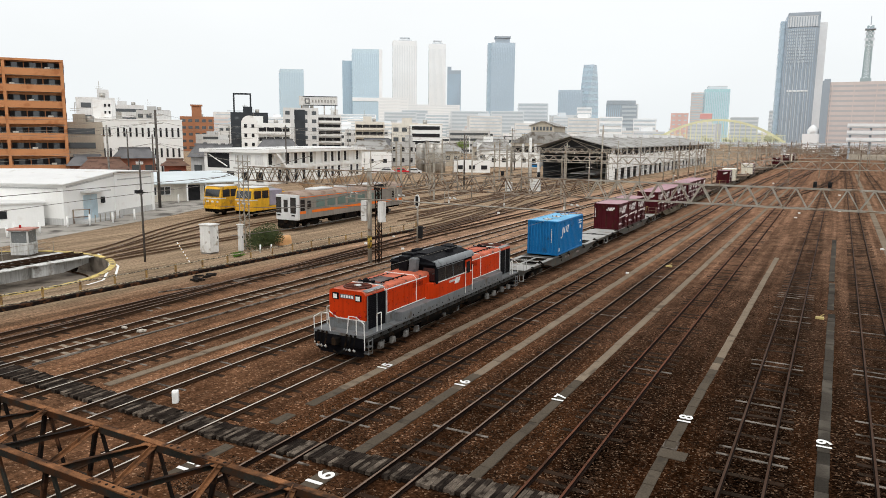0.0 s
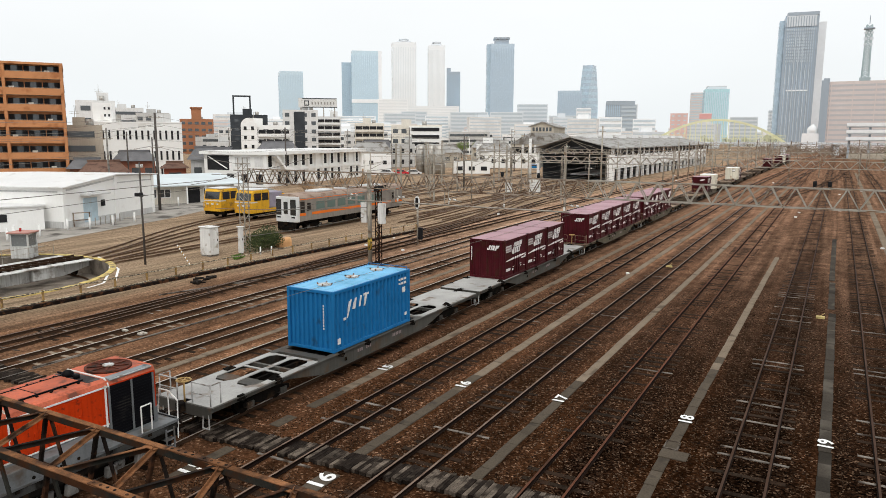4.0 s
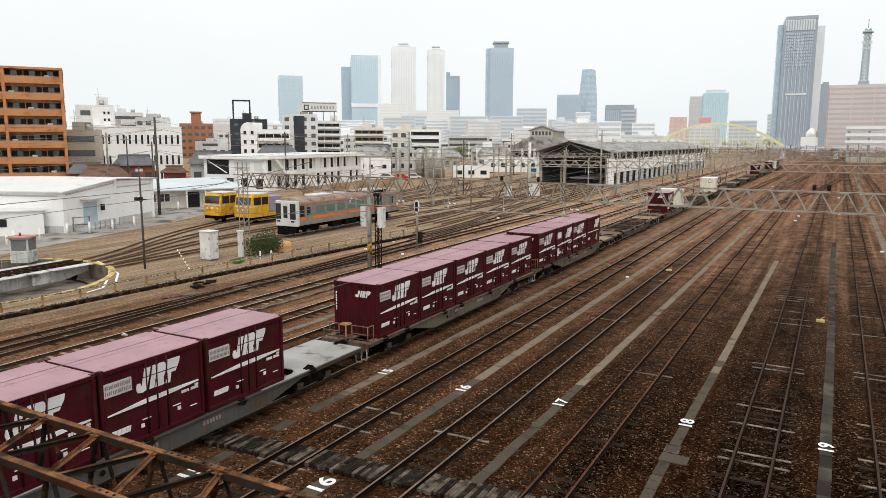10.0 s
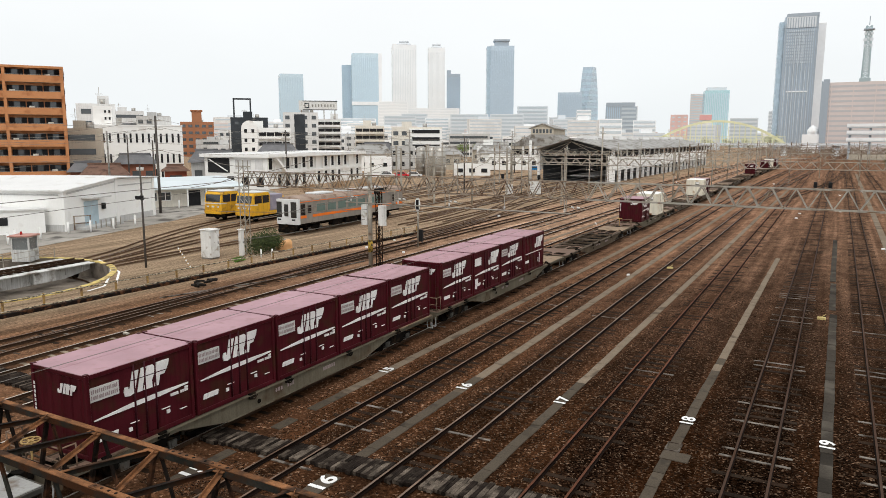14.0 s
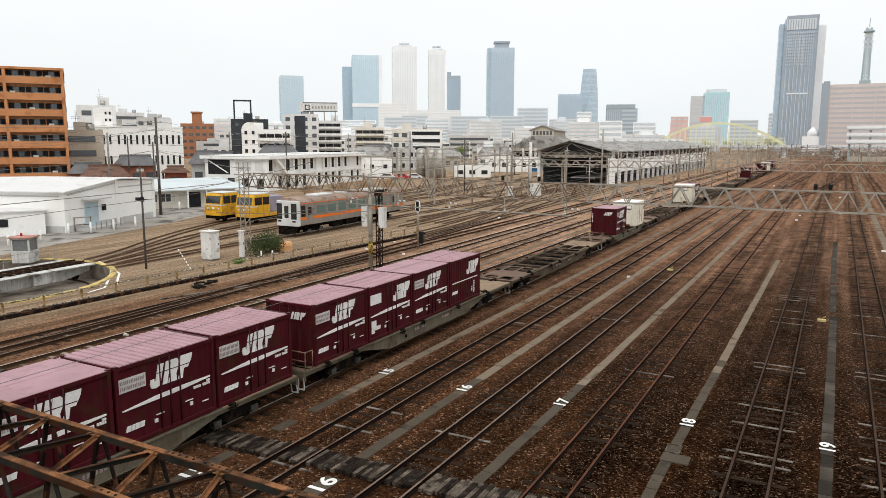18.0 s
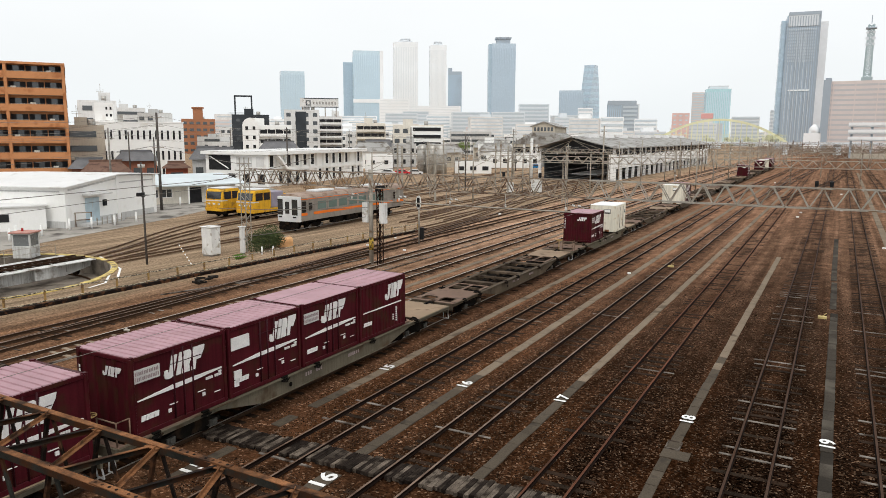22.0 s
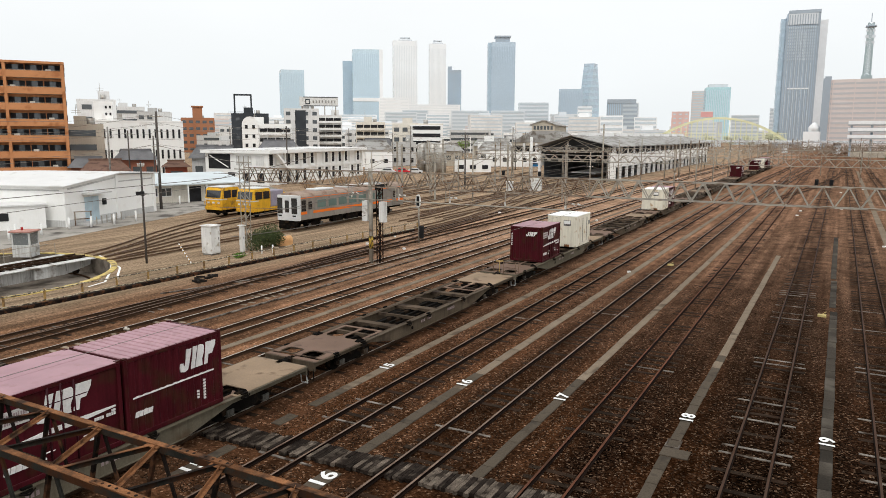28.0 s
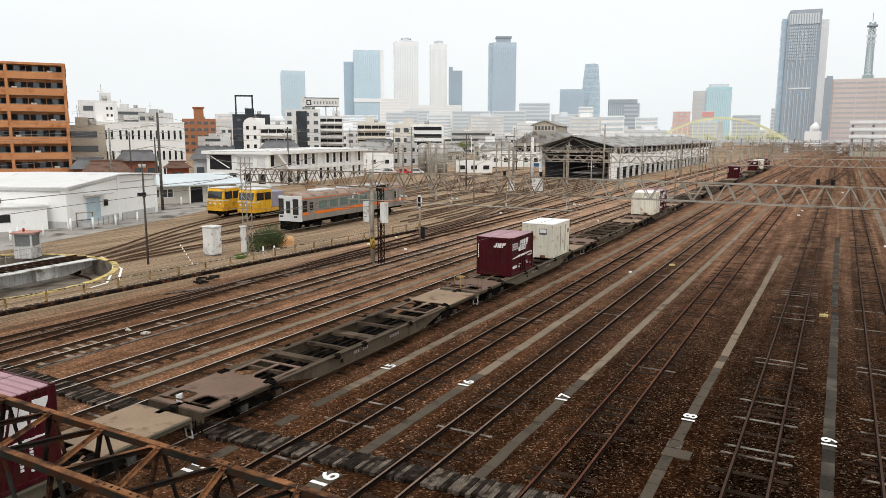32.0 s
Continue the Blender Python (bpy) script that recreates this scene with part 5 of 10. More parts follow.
EMBLEM = (  # a hooked stroke, a block of two strokes joined on top, a flag
    [(-0.80, 1.50), (-0.62, 1.47), (-0.46, 1.52), (-0.40, 1.66), (-0.24, 2.17), (-0.47, 2.17), (-0.60, 1.70), (-0.63, 1.66), (-0.68, 1.70), (-0.67, 1.76), (-0.80, 1.76), (-0.84, 1.62)],
    [(-0.33, 1.50), (-0.14, 1.50), (0.05, 2.19), (-0.14, 2.19)],
    [(-0.08, 1.50), (0.28, 1.50), (0.27, 1.72), (0.36, 1.88), (0.40, 2.12), (0.33, 2.19), (0.09, 2.19)],
    [(0.36, 1.50), (0.54, 1.50), (0.61, 1.80), (0.80, 1.80), (0.98, 2.06), (1.02, 2.21), (0.50, 2.21)],
)


def maroon_container(variant=0):
    """A 12-foot railway container, 3.7 m long: ribbed ends, side doors, bleached roof, white marks."""
    t = thing("container", pose(0, 60, DECK_Z), "maroon railway container with bleached pink roof and white markings", "container", "maroon containers")
    w, ln = CONT_W / 2, CONT_L / 2
    bm = B()
    box(bm, -w + 0.05, w - 0.05, -ln + 0.05, ln - 0.05, 0.08, 2.42)
    body = part("body", bm, MAROON, t)
    bm = B()
    for sx in (-1, 1):
        for sy in (-1, 1):
            box(bm, sx * w - 0.12 * (sx > 0), sx * w + 0.12 * (sx < 0), sy * ln - 0.12 * (sy > 0), sy * ln + 0.12 * (sy < 0), 0.0, 2.44)
        bar(bm, (sx * (w - 0.06), -ln + 0.12, 2.40), (sx * (w - 0.06), ln - 0.12, 2.40), 0.12, 0.12)
        bar(bm, (sx * (w - 0.06), -ln + 0.12, 0.07), (sx * (w - 0.06), ln - 0.12, 0.07), 0.12, 0.14)
    for sy in (-1, 1):
        bar(bm, (-w + 0.12, sy * (ln - 0.06), 2.40), (w - 0.12, sy * (ln - 0.06), 2.40), 0.12, 0.12)
        bar(bm, (-w + 0.12, sy * (ln - 0.06), 0.07), (w - 0.12, sy * (ln - 0.06), 0.07), 0.12, 0.14)
    part("corner_frame", bm, MAROON, t, bevel=0.012)
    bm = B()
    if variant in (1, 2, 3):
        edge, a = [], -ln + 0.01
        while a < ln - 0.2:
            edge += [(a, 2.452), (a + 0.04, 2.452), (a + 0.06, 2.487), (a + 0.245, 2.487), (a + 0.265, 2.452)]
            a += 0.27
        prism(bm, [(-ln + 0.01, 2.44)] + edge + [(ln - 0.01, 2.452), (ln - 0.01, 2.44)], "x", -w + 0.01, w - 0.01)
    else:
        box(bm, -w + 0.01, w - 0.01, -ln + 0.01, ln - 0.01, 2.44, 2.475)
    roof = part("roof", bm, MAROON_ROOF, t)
    if variant == 0:
        part("roof_seam", boxm(-0.012, 0.012, -ln + 0.05, ln - 0.05, 2.475, 2.482), MAROON_ROOF, roof)
    for sx in (-1, 1):
        for sy in (-1, 1):
            part("corner_casting", boxm(*sorted((sx * (w + 0.004), sx * (w - 0.13))), *sorted((sy * (ln + 0.004), sy * (ln - 0.13))), 2.445, 2.492), MAROON, t, bevel=0.008)
    for sy in (-1, 1):
        bm = B()
        for k in range(5):
            x = -0.9 + k * 0.45
            prism(bm, [(x - 0.11, sy * (ln - 0.055)), (x - 0.05, sy * (ln - 0.01)), (x + 0.05, sy * (ln - 0.01)), (x + 0.11, sy * (ln - 0.055))], "z", 0.15, 2.33)
        e = part("end_ribs", bm, MAROON, t)
        bm = B()
        y = sy * (ln + 0.001)
        for outline in EMBLEM:
            prism(bm, [(-sy * (0.46 * a) + 0.36, 1.82 + 0.44 * (b - 1.5)) for a, b in outline], "y", min(y, y + sy * 0.006), max(y, y + sy * 0.006))
        for k in range(7):
            z = 1.1 + k * 0.13
            box(bm, -1.13, -1.06, min(y, y + sy * 0.006), max(y, y + sy * 0.006), z, z + 0.09)
        tagged(part("end_marking", bm, DECAL, t), kind="stuff")
    for sx in (-1, 1):
        if variant == 3:
            ribs, a = [], -ln + 0.13
            while a < ln - 0.3:
                ribs += [(a, 0), (a + 0.08, 0), (a + 0.12, 0.03), (a + 0.22, 0.03), (a + 0.26, 0)]
                a += 0.27
            bm = B()
            prism(bm, [(sx * (w - 0.045 + d), y) for y, d in ribs] + [(sx * (w - 0.055), ln - 0.13), (sx * (w - 0.055), -ln + 0.13)], "z", 0.14, 2.34)
            part("ribbed_side", bm, MAROON, t)
        for y in () if variant == 3 else (-0.32, 0.05, 0.42):
            bm = B()
            rod(bm, (sx * (w - 0.02), y, 0.12), (sx * (w - 0.02), y, 2.38), 0.03, 8)
            part("locking_bar", bm, MAROON_DARK, t)
        for y0, y1 in () if variant == 3 else ((-0.34, 0.04), (0.06, 0.44)):
            bm = B()
            box(bm, min(sx * (w - 0.05), sx * (w - 0.03)), max(sx * (w - 0.05), sx * (w - 0.03)), y0, y1, 0.16, 2.34)
            part("door", bm, MAROON, t, bevel=0.006)
        x = sx * (w - 0.006)
        f = sx
        xx = sx * (w - 0.045)
        bm = B()
        # big emblem of slanted strokes, stripe and small print; mirrored so that it reads from both sides
        q = lambda y: f * y
        def st(y0, z0, ww, hh, lean):
            pts = [(q(y0), z0), (q(y0 + ww), z0), (q(y0 + ww + lean), z0 + hh), (q(y0 + lean), z0 + hh)]
            prism(bm, pts, "x", min(xx, x), max(xx, x))
        def poly(pts):
            prism(bm, [(q(a), b) for a, b in pts], "x", min(xx, x), max(xx, x))
        if variant is not None:
            for outline in EMBLEM:
                k, c0 = (0.80, 0.82) if variant in (2, 3) else (0.87, 0.06)
                poly([(k * u + c0, v) for u, v in outline])
            part("emblem", bm, DECAL, t)
            bm = B()
        # a long stripe that swells in the middle
        if variant == 3:
            st(-1.6, 1.20, 3.1, 0.05, 0.0)
            for k in range(7):
                st(1.05, 0.35 + k * 0.1, 0.08, 0.07, 0.0)
            for k in range(3):
                st(0.78, 0.45 + k * 0.1, 0.08, 0.07, 0.0)
            for y0, ww in ((-1.58, 0.13), (-1.42, 0.11), (-1.29, 0.15), (-1.12, 0.15)):
                st(y0, 0.62, ww, 0.16, 0.04)
            tagged(part("side_marking", bm, DECAL, t), kind="stuff")
            continue
        poly([(-1.66, 1.10), (-0.36, 1.115), (-0.36, 1.245), (-1.66, 1.125)])
        poly([(-0.28, 1.115), (0.01, 1.12), (0.01, 1.255), (-0.28, 1.25)])
        poly([(0.09, 1.12), (0.38, 1.13), (0.38, 1.265), (0.09, 1.26)])
        poly([(0.46, 1.13), (1.64, 1.21), (1.64, 1.25), (0.46, 1.265)])
        part("stripe", bm, DECAL, t)
        bm = B()
        for y0, ww in ((-1.58, 0.13), (-1.42, 0.11), (-1.29, 0.15), (-1.12, 0.15)):
            st(y0, 0.46, ww, 0.16, 0.04)
        for k in range(9):
            if k != 4:
                st(0.96 + k * 0.075, 0.99, 0.052, 0.08, 0.0)
        st(-0.58, 0.41, 0.11, 0.11, 0.0)
        st(0.78, 0.50, 0.11, 0.11, 0.0)
        st(1.5, 1.09, 0.12, 0.06, 0.0)
        st(-0.52, 0.63, 0.30, 0.018, 0.0)
        st(0.60, 0.68, 0.30, 0.018, 0.0)
        st(1.28, 0.46, 0.26, 0.018, 0.0)
        tagged(part("side_marking", bm, DECAL, t), kind="stuff")
        bm = B()
        if variant in (0, 1):
            st(-1.76, 1.67, 0.93, 0.40, 0.0)
            lp = part("label_panel", bm, LABEL_GREY, t)
            bm = B()
            for r in range(2):
                for k in range(14):
                    wide, tall = (0.045, 0.10) if (k * 5 + r) % 3 else (0.03, 0.12)
                    prism(bm, [(q(-1.71 + k * 0.061 + dy), 1.73 + r * 0.17 + dz) for dy, dz in ((0, 0), (wide, 0), (wide, tall), (0, tall))], "x", min(x, x + sx * 0.003), max(x, x + sx * 0.003))
            tagged(part("label_print", bm, LABEL_PRINT, lp), kind="stuff")
        else:
            st(-1.72, 1.64, 0.86, 0.44, 0.0)
            part("label_panel", bm, DECAL, t)
        bm = B()
        box(bm, min(sx * w, sx * (w - 0.03)), max(sx * w, sx * (w - 0.03)), *sorted((q(-0.42), q(0.80))), 1.90, 1.925)
        part("latch_bar", bm, MAROON_DARK, t)
        if variant == 2:
            bm = B()
            st(-1.62, 0.60, 0.34, 0.30, 0.0)
            st(-1.62, 0.34, 0.20, 0.22, 0.0)
            part("placard", bm, DECAL, t)
    return t


def blue_container():
    """A 20-foot corrugated freight container."""
    t = thing("container", pose(0, 60, DECK_Z), "blue corrugated twenty-foot freight container with white emblem", "container")
    w, ln, hh = 1.219, 3.029, 2.591
    bm = B()
    for sx in (-1, 1):
        for sy in (-1, 1):
            box(bm, sx * w - 0.14 * (sx > 0), sx * w + 0.14 * (sx < 0), sy * ln - 0.14 * (sy > 0), sy * ln + 0.14 * (sy < 0), 0.0, hh)
        for z in (0.08, hh - 0.07):
            bar(bm, (sx * (w - 0.05), -ln + 0.14, z), (sx * (w - 0.05), ln - 0.14, z), 0.1, 0.13)
    for sy in (-1, 1):
        for z in (0.08, hh - 0.07):
            bar(bm, (-w + 0.14, sy * (ln - 0.05), z), (w - 0.14, sy * (ln - 0.05), z), 0.1, 0.13)
    part("corner_frame", bm, BLUE, t, bevel=0.012)

    def corrugated(a, b, n, depth):
        pts, step = [], (b - a) / n
        for k in range(n):
            u = a + k * step
            pts += [(u, 0), (u + step * 0.36, 0), (u + step * 0.5, depth), (u + step * 0.86, depth)]
        return pts + [(b, 0)]
    for sx in (-1, 1):
        bm = B()
        pts = corrugated(-ln + 0.13, ln - 0.13, 19, 0.085)
        prism(bm, [(sx * (w - 0.105) + sx * d, y) for y, d in pts] + [(sx * (w - 0.14), ln - 0.13), (sx * (w - 0.14), -ln + 0.13)], "z", 0.13, hh - 0.12)
        part("side_wall", bm, BLUE, t)
        bm = B()
        f = sx
        xx, x = sx * (w - 0.07), sx * (w - 0.018)
        def st(y0, z0, ww, h2, lean):
            prism(bm, [(f * y0, z0), (f * (y0 + ww), z0), (f * (y0 + ww + lean), z0 + h2), (f * (y0 + lean), z0 + h2)], "x", min(xx, x), max(xx, x))
        st(-2.12, 1.30, 0.11, 0.75, 0.30)
        st(-2.3, 1.24, 0.16, 0.10, 0.0)
        st(-1.62, 1.60, 0.15, 0.45, 0.12)
        st(-1.22, 1.62, 0.13, 0.45, 0.12)
        st(-0.86, 1.58, 0.13, 0.5, 0.18)
        st(-0.88, 2.03, 0.42, 0.09, 0.03)
        for r in range(2):
            for k in range(5):
                st(2.1 + k * 0.13, 2.15 - r * 0.2, 0.09, 0.10, 0.0)
        st(2.4, 1.55, 0.22, 0.26, 0.0)
        st(2.55, 0.4, 0.2, 0.14, 0.0)
        st(-2.75, 0.3, 0.2, 0.25, 0.0)
        tagged(part("side_marking", bm, DECAL, t), kind="stuff")
    for sy in (-1, 1):
        bm = B()
        pts = corrugated(-w + 0.13, w - 0.13, 9, 0.072)
        prism(bm, [(x, sy * (ln - 0.10) + sy * d) for x, d in pts] + [(w - 0.13, sy * (ln - 0.14)), (-w + 0.13, sy * (ln - 0.14))], "z", 0.13, hh - 0.12)
        part("end_wall", bm, BLUE, t)
        bm = B()
        for k in range(9):
            y = sy * (ln - 0.022)
            box(bm, 0.66, 0.72, min(y, y + sy * 0.006), max(y, y + sy * 0.006), 0.95 + k * 0.12, 1.03 + k * 0.12)
        tagged(part("end_marking", bm, DECAL, t), kind="stuff")
    bm = B()
    ridge = [(y, hh - 0.03 + d) for y, d in corrugated(-ln + 0.06, ln - 0.06, 26, 0.022)]
    prism(bm, ridge + [(ln - 0.06, hh - 0.06), (-ln + 0.06, hh - 0.06)], "x", -w + 0.04, w - 0.04)
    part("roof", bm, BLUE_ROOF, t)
    for y in (-2.0, 0.0, 2.0):
        bm = B()
        lathe(bm, [(0.30, 0), (0.30, 0.05), (0.24, 0.07), (0.1, 0.075)], 18, (0, y, hh - 0.012))
        h_ob = part("roof_hatch", bm, HATCH_WHITE, t, "pale scuffed roof hatch")
        bm = B()
        for a in range(4):
            an = a * math.pi / 2 + 0.4
            rod(bm, (0.28 * math.cos(an), y + 0.28 * math.sin(an), hh + 0.03), (0.34 * math.cos(an), y + 0.34 * math.sin(an), hh + 0.09), 0.03, 6)
        part("hatch_clamp", bm, RUST_TOP, h_ob)
    bm = B()
    tube(bm, [(-1.1, ln - 0.1, hh), (-1.1, ln - 0.1, hh + 0.1), (1.1, ln - 0.1, hh + 0.1), (1.1, ln - 0.1, hh)], 0.02)
    part("roof_rail", bm, BLUE, t)
    return t


def cream_container():
    """An insulated container with rounded corner posts and a rusty patch."""
    t = thing("container", pose(0, 60, DECK_Z), "cream-white insulated railway container with rust stains", "container", "cream containers")
    w, ln = 1.22, 1.86
    bm = B()
    box(bm, -w, w, -ln, ln, 0.0, 2.48)
    part("body", bm, CREAM, t, bevel=0.05)
    bm = B()
    box(bm, -w - 0.005, w + 0.005, -ln - 0.005, ln + 0.005, 2.45, 2.53)
    part("roof", bm, CREAM_ROOF, t, bevel=0.03)
    for sx in (-1, 1):
        for y0, y1 in ((-1.05, -0.02), (0.02, 1.05)):
            bm = B()
            box(bm, min(sx * (w - 0.01), sx * (w + 0.02)), max(sx * (w - 0.01), sx * (w + 0.02)), y0, y1, 0.25, 2.32)
            d = part("door", bm, CREAM, t, bevel=0.01)
            bm = B()
            rod(bm, (sx * (w + 0.04), (y0 + y1) / 2 + 0.2, 0.3), (sx * (w + 0.04), (y0 + y1) / 2 + 0.2, 2.28), 0.022, 8)
            part("locking_bar", bm, GALV, d)
        bm = B()
        for k in range(5):
            y = 1.3 + 0.08 * k
            box(bm, min(sx * w, sx * (w + 0.006)), max(sx * w, sx * (w + 0.006)), y * sx, y * sx + 0.05, 1.6, 1.9)
        part("side_markings", bm, LOCO_GREY, t)
    bm = B()
    box(bm, 0.15, 0.75, -ln - 0.008, -ln + 0.002, 1.72, 2.16)
    p = part("label_frame", bm, UNDER_GREY, t)
    bm = B()
    box(bm, 0.19, 0.71, -ln - 0.012, -ln - 0.006, 1.86, 2.12)
    part("label_plate", bm, CREAM_ROOF, p)
    bm = B()
    box(bm, 0.25, 0.65, -ln - 0.06, -ln + 0.01, 0.0, 0.22)
    part("rusty_bracket", bm, RUST_TOP, t, bevel=0.015)
    return t


# Distance along the line of the head of the third wagon's load, second by second.
RUN_T = (0, 1, 2, 3, 3.5, 5.5, 6, 7, 8, 9, 10, 11, 12, 13, 14, 14.5, 16.5, 17, 18, 19, 20, 21, 22, 23, 25.5, 27.5, 28, 29, 30, 31, 31.5, 32)
RUN_Y = (85.4, 78.2, 71.1, 64.2, 60.9, 48.5, 45.8, 40.5, 35.3, 30.3, 25.7, 21.5, 17.8, 14.4, 11.3, 9.85, 4.4, 3.1, 0.75, -1.42, -3.55, -5.63, -7.63, -9.6, -14.45, -18.35, -19.3, -21.15, -22.8, -24.15, -24.68, -25.1)


def run_at(t):
    """Smooth position between the table's rows."""
    i = max(0, min(len(RUN_T) - 2, int(np.searchsorted(RUN_T, t, "right")) - 1))
    def slope(k):
        a, b = max(k - 1, 0), min(k + 1, len(RUN_T) - 1)
        return (RUN_Y[b] - RUN_Y[a]) / (RUN_T[b] - RUN_T[a])
    dt = RUN_T[i + 1] - RUN_T[i]
    u = (t - RUN_T[i]) / dt
    return (2 * u ** 3 - 3 * u ** 2 + 1) * RUN_Y[i] + (u ** 3 - 2 * u ** 2 + u) * dt * slope(i) + (-2 * u ** 3 + 3 * u ** 2) * RUN_Y[i + 1] + (u ** 3 - u ** 2) * dt * slope(i + 1)


HEAD = 0.90  # from a wagon's coupler face to its first container
VEHICLES = []  # (thing, centre of its carrier behind the datum, half pivot distance, offset along the carrier, height)


def place(ob, centre, half, off=0.0, z=0.0):
    VEHICLES.append((ob, centre, half, off, z))


def vehicle_pose(y, half, off, z):
    a, b = y - half, y + half
    xa, xb = main_x(a), main_x(b)
    ang = math.atan2(xb - xa, b - a)
    k = (off + half) / (2 * half)
    return pose(xa + (xb - xa) * k, a + (b - a) * k, z, 0, 0, -math.degrees(ang))


def wagon_centre(n):
    """Centre of wagon n (1 is next to the locomotive) behind the datum."""
    return (n - 3) * WAGON_L - HEAD + WAGON_L / 2


def slot_offset(k):
    return -WAGON_L / 2 + HEAD + CONT_L / 2 + (k - 1) * SLOT


loco = locomotive()
place(loco, wagon_centre(1) - WAGON_L / 2 - 9.9, 5.75)

grey_first = flat_wagon(WAGON_GREY, WAGON_SIDE, True, -1)
grey_second = flat_wagon(WAGON_GREY, WAGON_SIDE, False, 0)
brown_w = flat_wagon(WAGON_BROWN, WAGON_BROWN_SIDE, False)
brown_rail = flat_wagon(WAGON_BROWN, WAGON_OLIVE, True)
mar = [maroon_container(v) for v in (0, 1, 2, 3)]
cream = cream_container()
blue = blue_container()
USED = set()
LATER = []


def fresh(ob):
    """The thing itself the first time, copies with all its parts after that."""
    if ob.name in USED:
        c = copy_thing(ob, ob.matrix_basis.copy())
        LATER.append((ob, c))
        return c
    USED.add(ob.name)
    return ob


WAGONS = (  # model, then (slot, load)
    (grey_first, ()),
    (grey_second, ((1.82, mar[0]), (2.82, mar[0]), (3.83, mar[0]))),
    (brown_rail, tuple((k + 0.073, mar[int(k > 3)]) for k in range(1, 6))),
    (brown_rail, ((1, mar[1]), (2, mar[2]), (3, mar[0]), (4, mar[3]))),
    (brown_w, ()),
    (brown_rail, ((2.11, mar[0]), (4.12, cream))),
    (brown_w, ()),
    (brown_w, ((2, cream), (3, mar[0]))),
    (brown_w, ()),
    (brown_w, ()),
    (brown_w, ()),
    (brown_w, ((2, mar[0]),)),
    (brown_w, ()),
    (brown_w, ((1, mar[0]), (4, cream))),
    (brown_w, ((2, mar[0]), (3, mar[0]))),
)
for n, (model, load) in enumerate(WAGONS, 1):
    place(fresh(model), wagon_centre(n), 7.1)
    for k, box_model in load:
        place(fresh(box_model), wagon_centre(n), 7.1, slot_offset(k), DECK_Z)
place(blue, wagon_centre(1), 7.1, -0.25, DECK_Z)


# ---- rusty lattice girder below the footbridge ----
def near_girder():
    t = thing("lattice_girder", Matrix.Identity(4), "rusty riveted steel lattice box girder crossing above the tracks", "steel girder", kind="structure")
    yb, yf, zt, zb = 5.745, 4.70, 5.99, 5.05
    x0, x1, step = -32.0, 14.0, 1.13
    for y, z, sgn in ((yb, zt, -1), (yf, zt, 1), (yb, zb, -1), (yf, zb, 1)):
        top = z == zt
        dz = -1 if top else 1
        c = part("chord", boxm(x0, x1, y - 0.045, y + 0.045, z - 0.01, z), RUST_TOP if top else RUST_DARK, t)
        yy = y - 0.045 if top else y + 0.045 * -sgn
        part("chord_leg", boxm(x0, x1, yy, yy + 0.01, min(z - 0.0105, z + dz * 0.095), max(z - 0.0105, z + dz * 0.095)), GIRDER_PAINT, c)
    n = int((x1 - x0) / step)
    off = -9.57 + 20 * step
    ph = (off - x0) % step
    for k in range(n - 1):
        xb = x0 + ph + k * step
        bm = B()
        angle_bar(bm, (xb + 0.52, yf, zt - 0.045), (xb, yb, zt - 0.045), 0.052, 0.008)
        part("top_lacing", bm, RUST_TOP, t)
        bm = B()
        bar(bm, (xb - 0.5, yf, zt - 0.055), (xb - 0.05, yb, zt - 0.055), 0.008, 0.075)
        s = part("top_strut", bm, GIRDER_PAINT, t)
        bm = B()
        bar(bm, (xb - 0.5 + 0.02, yf, zt - 0.015), (xb - 0.05 + 0.02, yb, zt - 0.015), 0.05, 0.008)
        part("strut_flange", bm, RUST_DARK if k % 3 else RUST_TOP, s)
        for y, xs, m1, m2 in ((yb, xb, RUST_DARK, RUST_DARK), (yf, xb + 0.55, GIRDER_PAINT, RUST_DARK)):
            bm = B()
            angle_bar(bm, (xs, y, zt - 0.03), (xs + 0.32, y, zb), 0.055, 0.008, (0, 1, 0))
            part("web_diagonal", bm, m1, t)
            bm = B()
            angle_bar(bm, (xs - 0.3, y, zb), (xs - 0.03, y, zt - 0.03), 0.05, 0.008, (0, 1, 0))
            part("web_diagonal", bm, m2, t)
        bm = B()
        box(bm, xb - 0.13, xb + 0.1, yb - 0.10, yb + 0.03, zt - 0.024, zt - 0.014)
        part("gusset_plate", bm, RUST_TOP, t)
    for xs, y in ((-6.55, yb), (-6.55 - 5 * step, yb), (-6.6, yf), (-1.5, yb), (-12.2, yf)):
        bm = B()
        box(bm, xs - 0.52, xs + 0.52, y - 0.044, y + 0.044, zt, zt + 0.012)
        p = part("splice_plate", bm, RUST_TOP, t, "rust-red splice plate with bolt holes")
        for k in range(4):
            for s in (-1, 1):
                xx = xs + s * (0.1 + k * 0.12)
                # dark raised disc drawn for the shade in a bolt hole
                bm = B()
                rod(bm, (xx, y, zt + 0.012), (xx, y, zt + 0.016), 0.02, 10)
                part("bolt_hole", bm, RUST_DARK, p)
    # posts that carry the girder
    for x in (-31.5, 13.5):
        for y in (yb, yf):
            bm = B()
            box(bm, x - 0.1, x + 0.1, y - 0.1, y + 0.1, GROUND_Z, zb)
            part("post", bm, RUST_DARK, t)


near_girder()


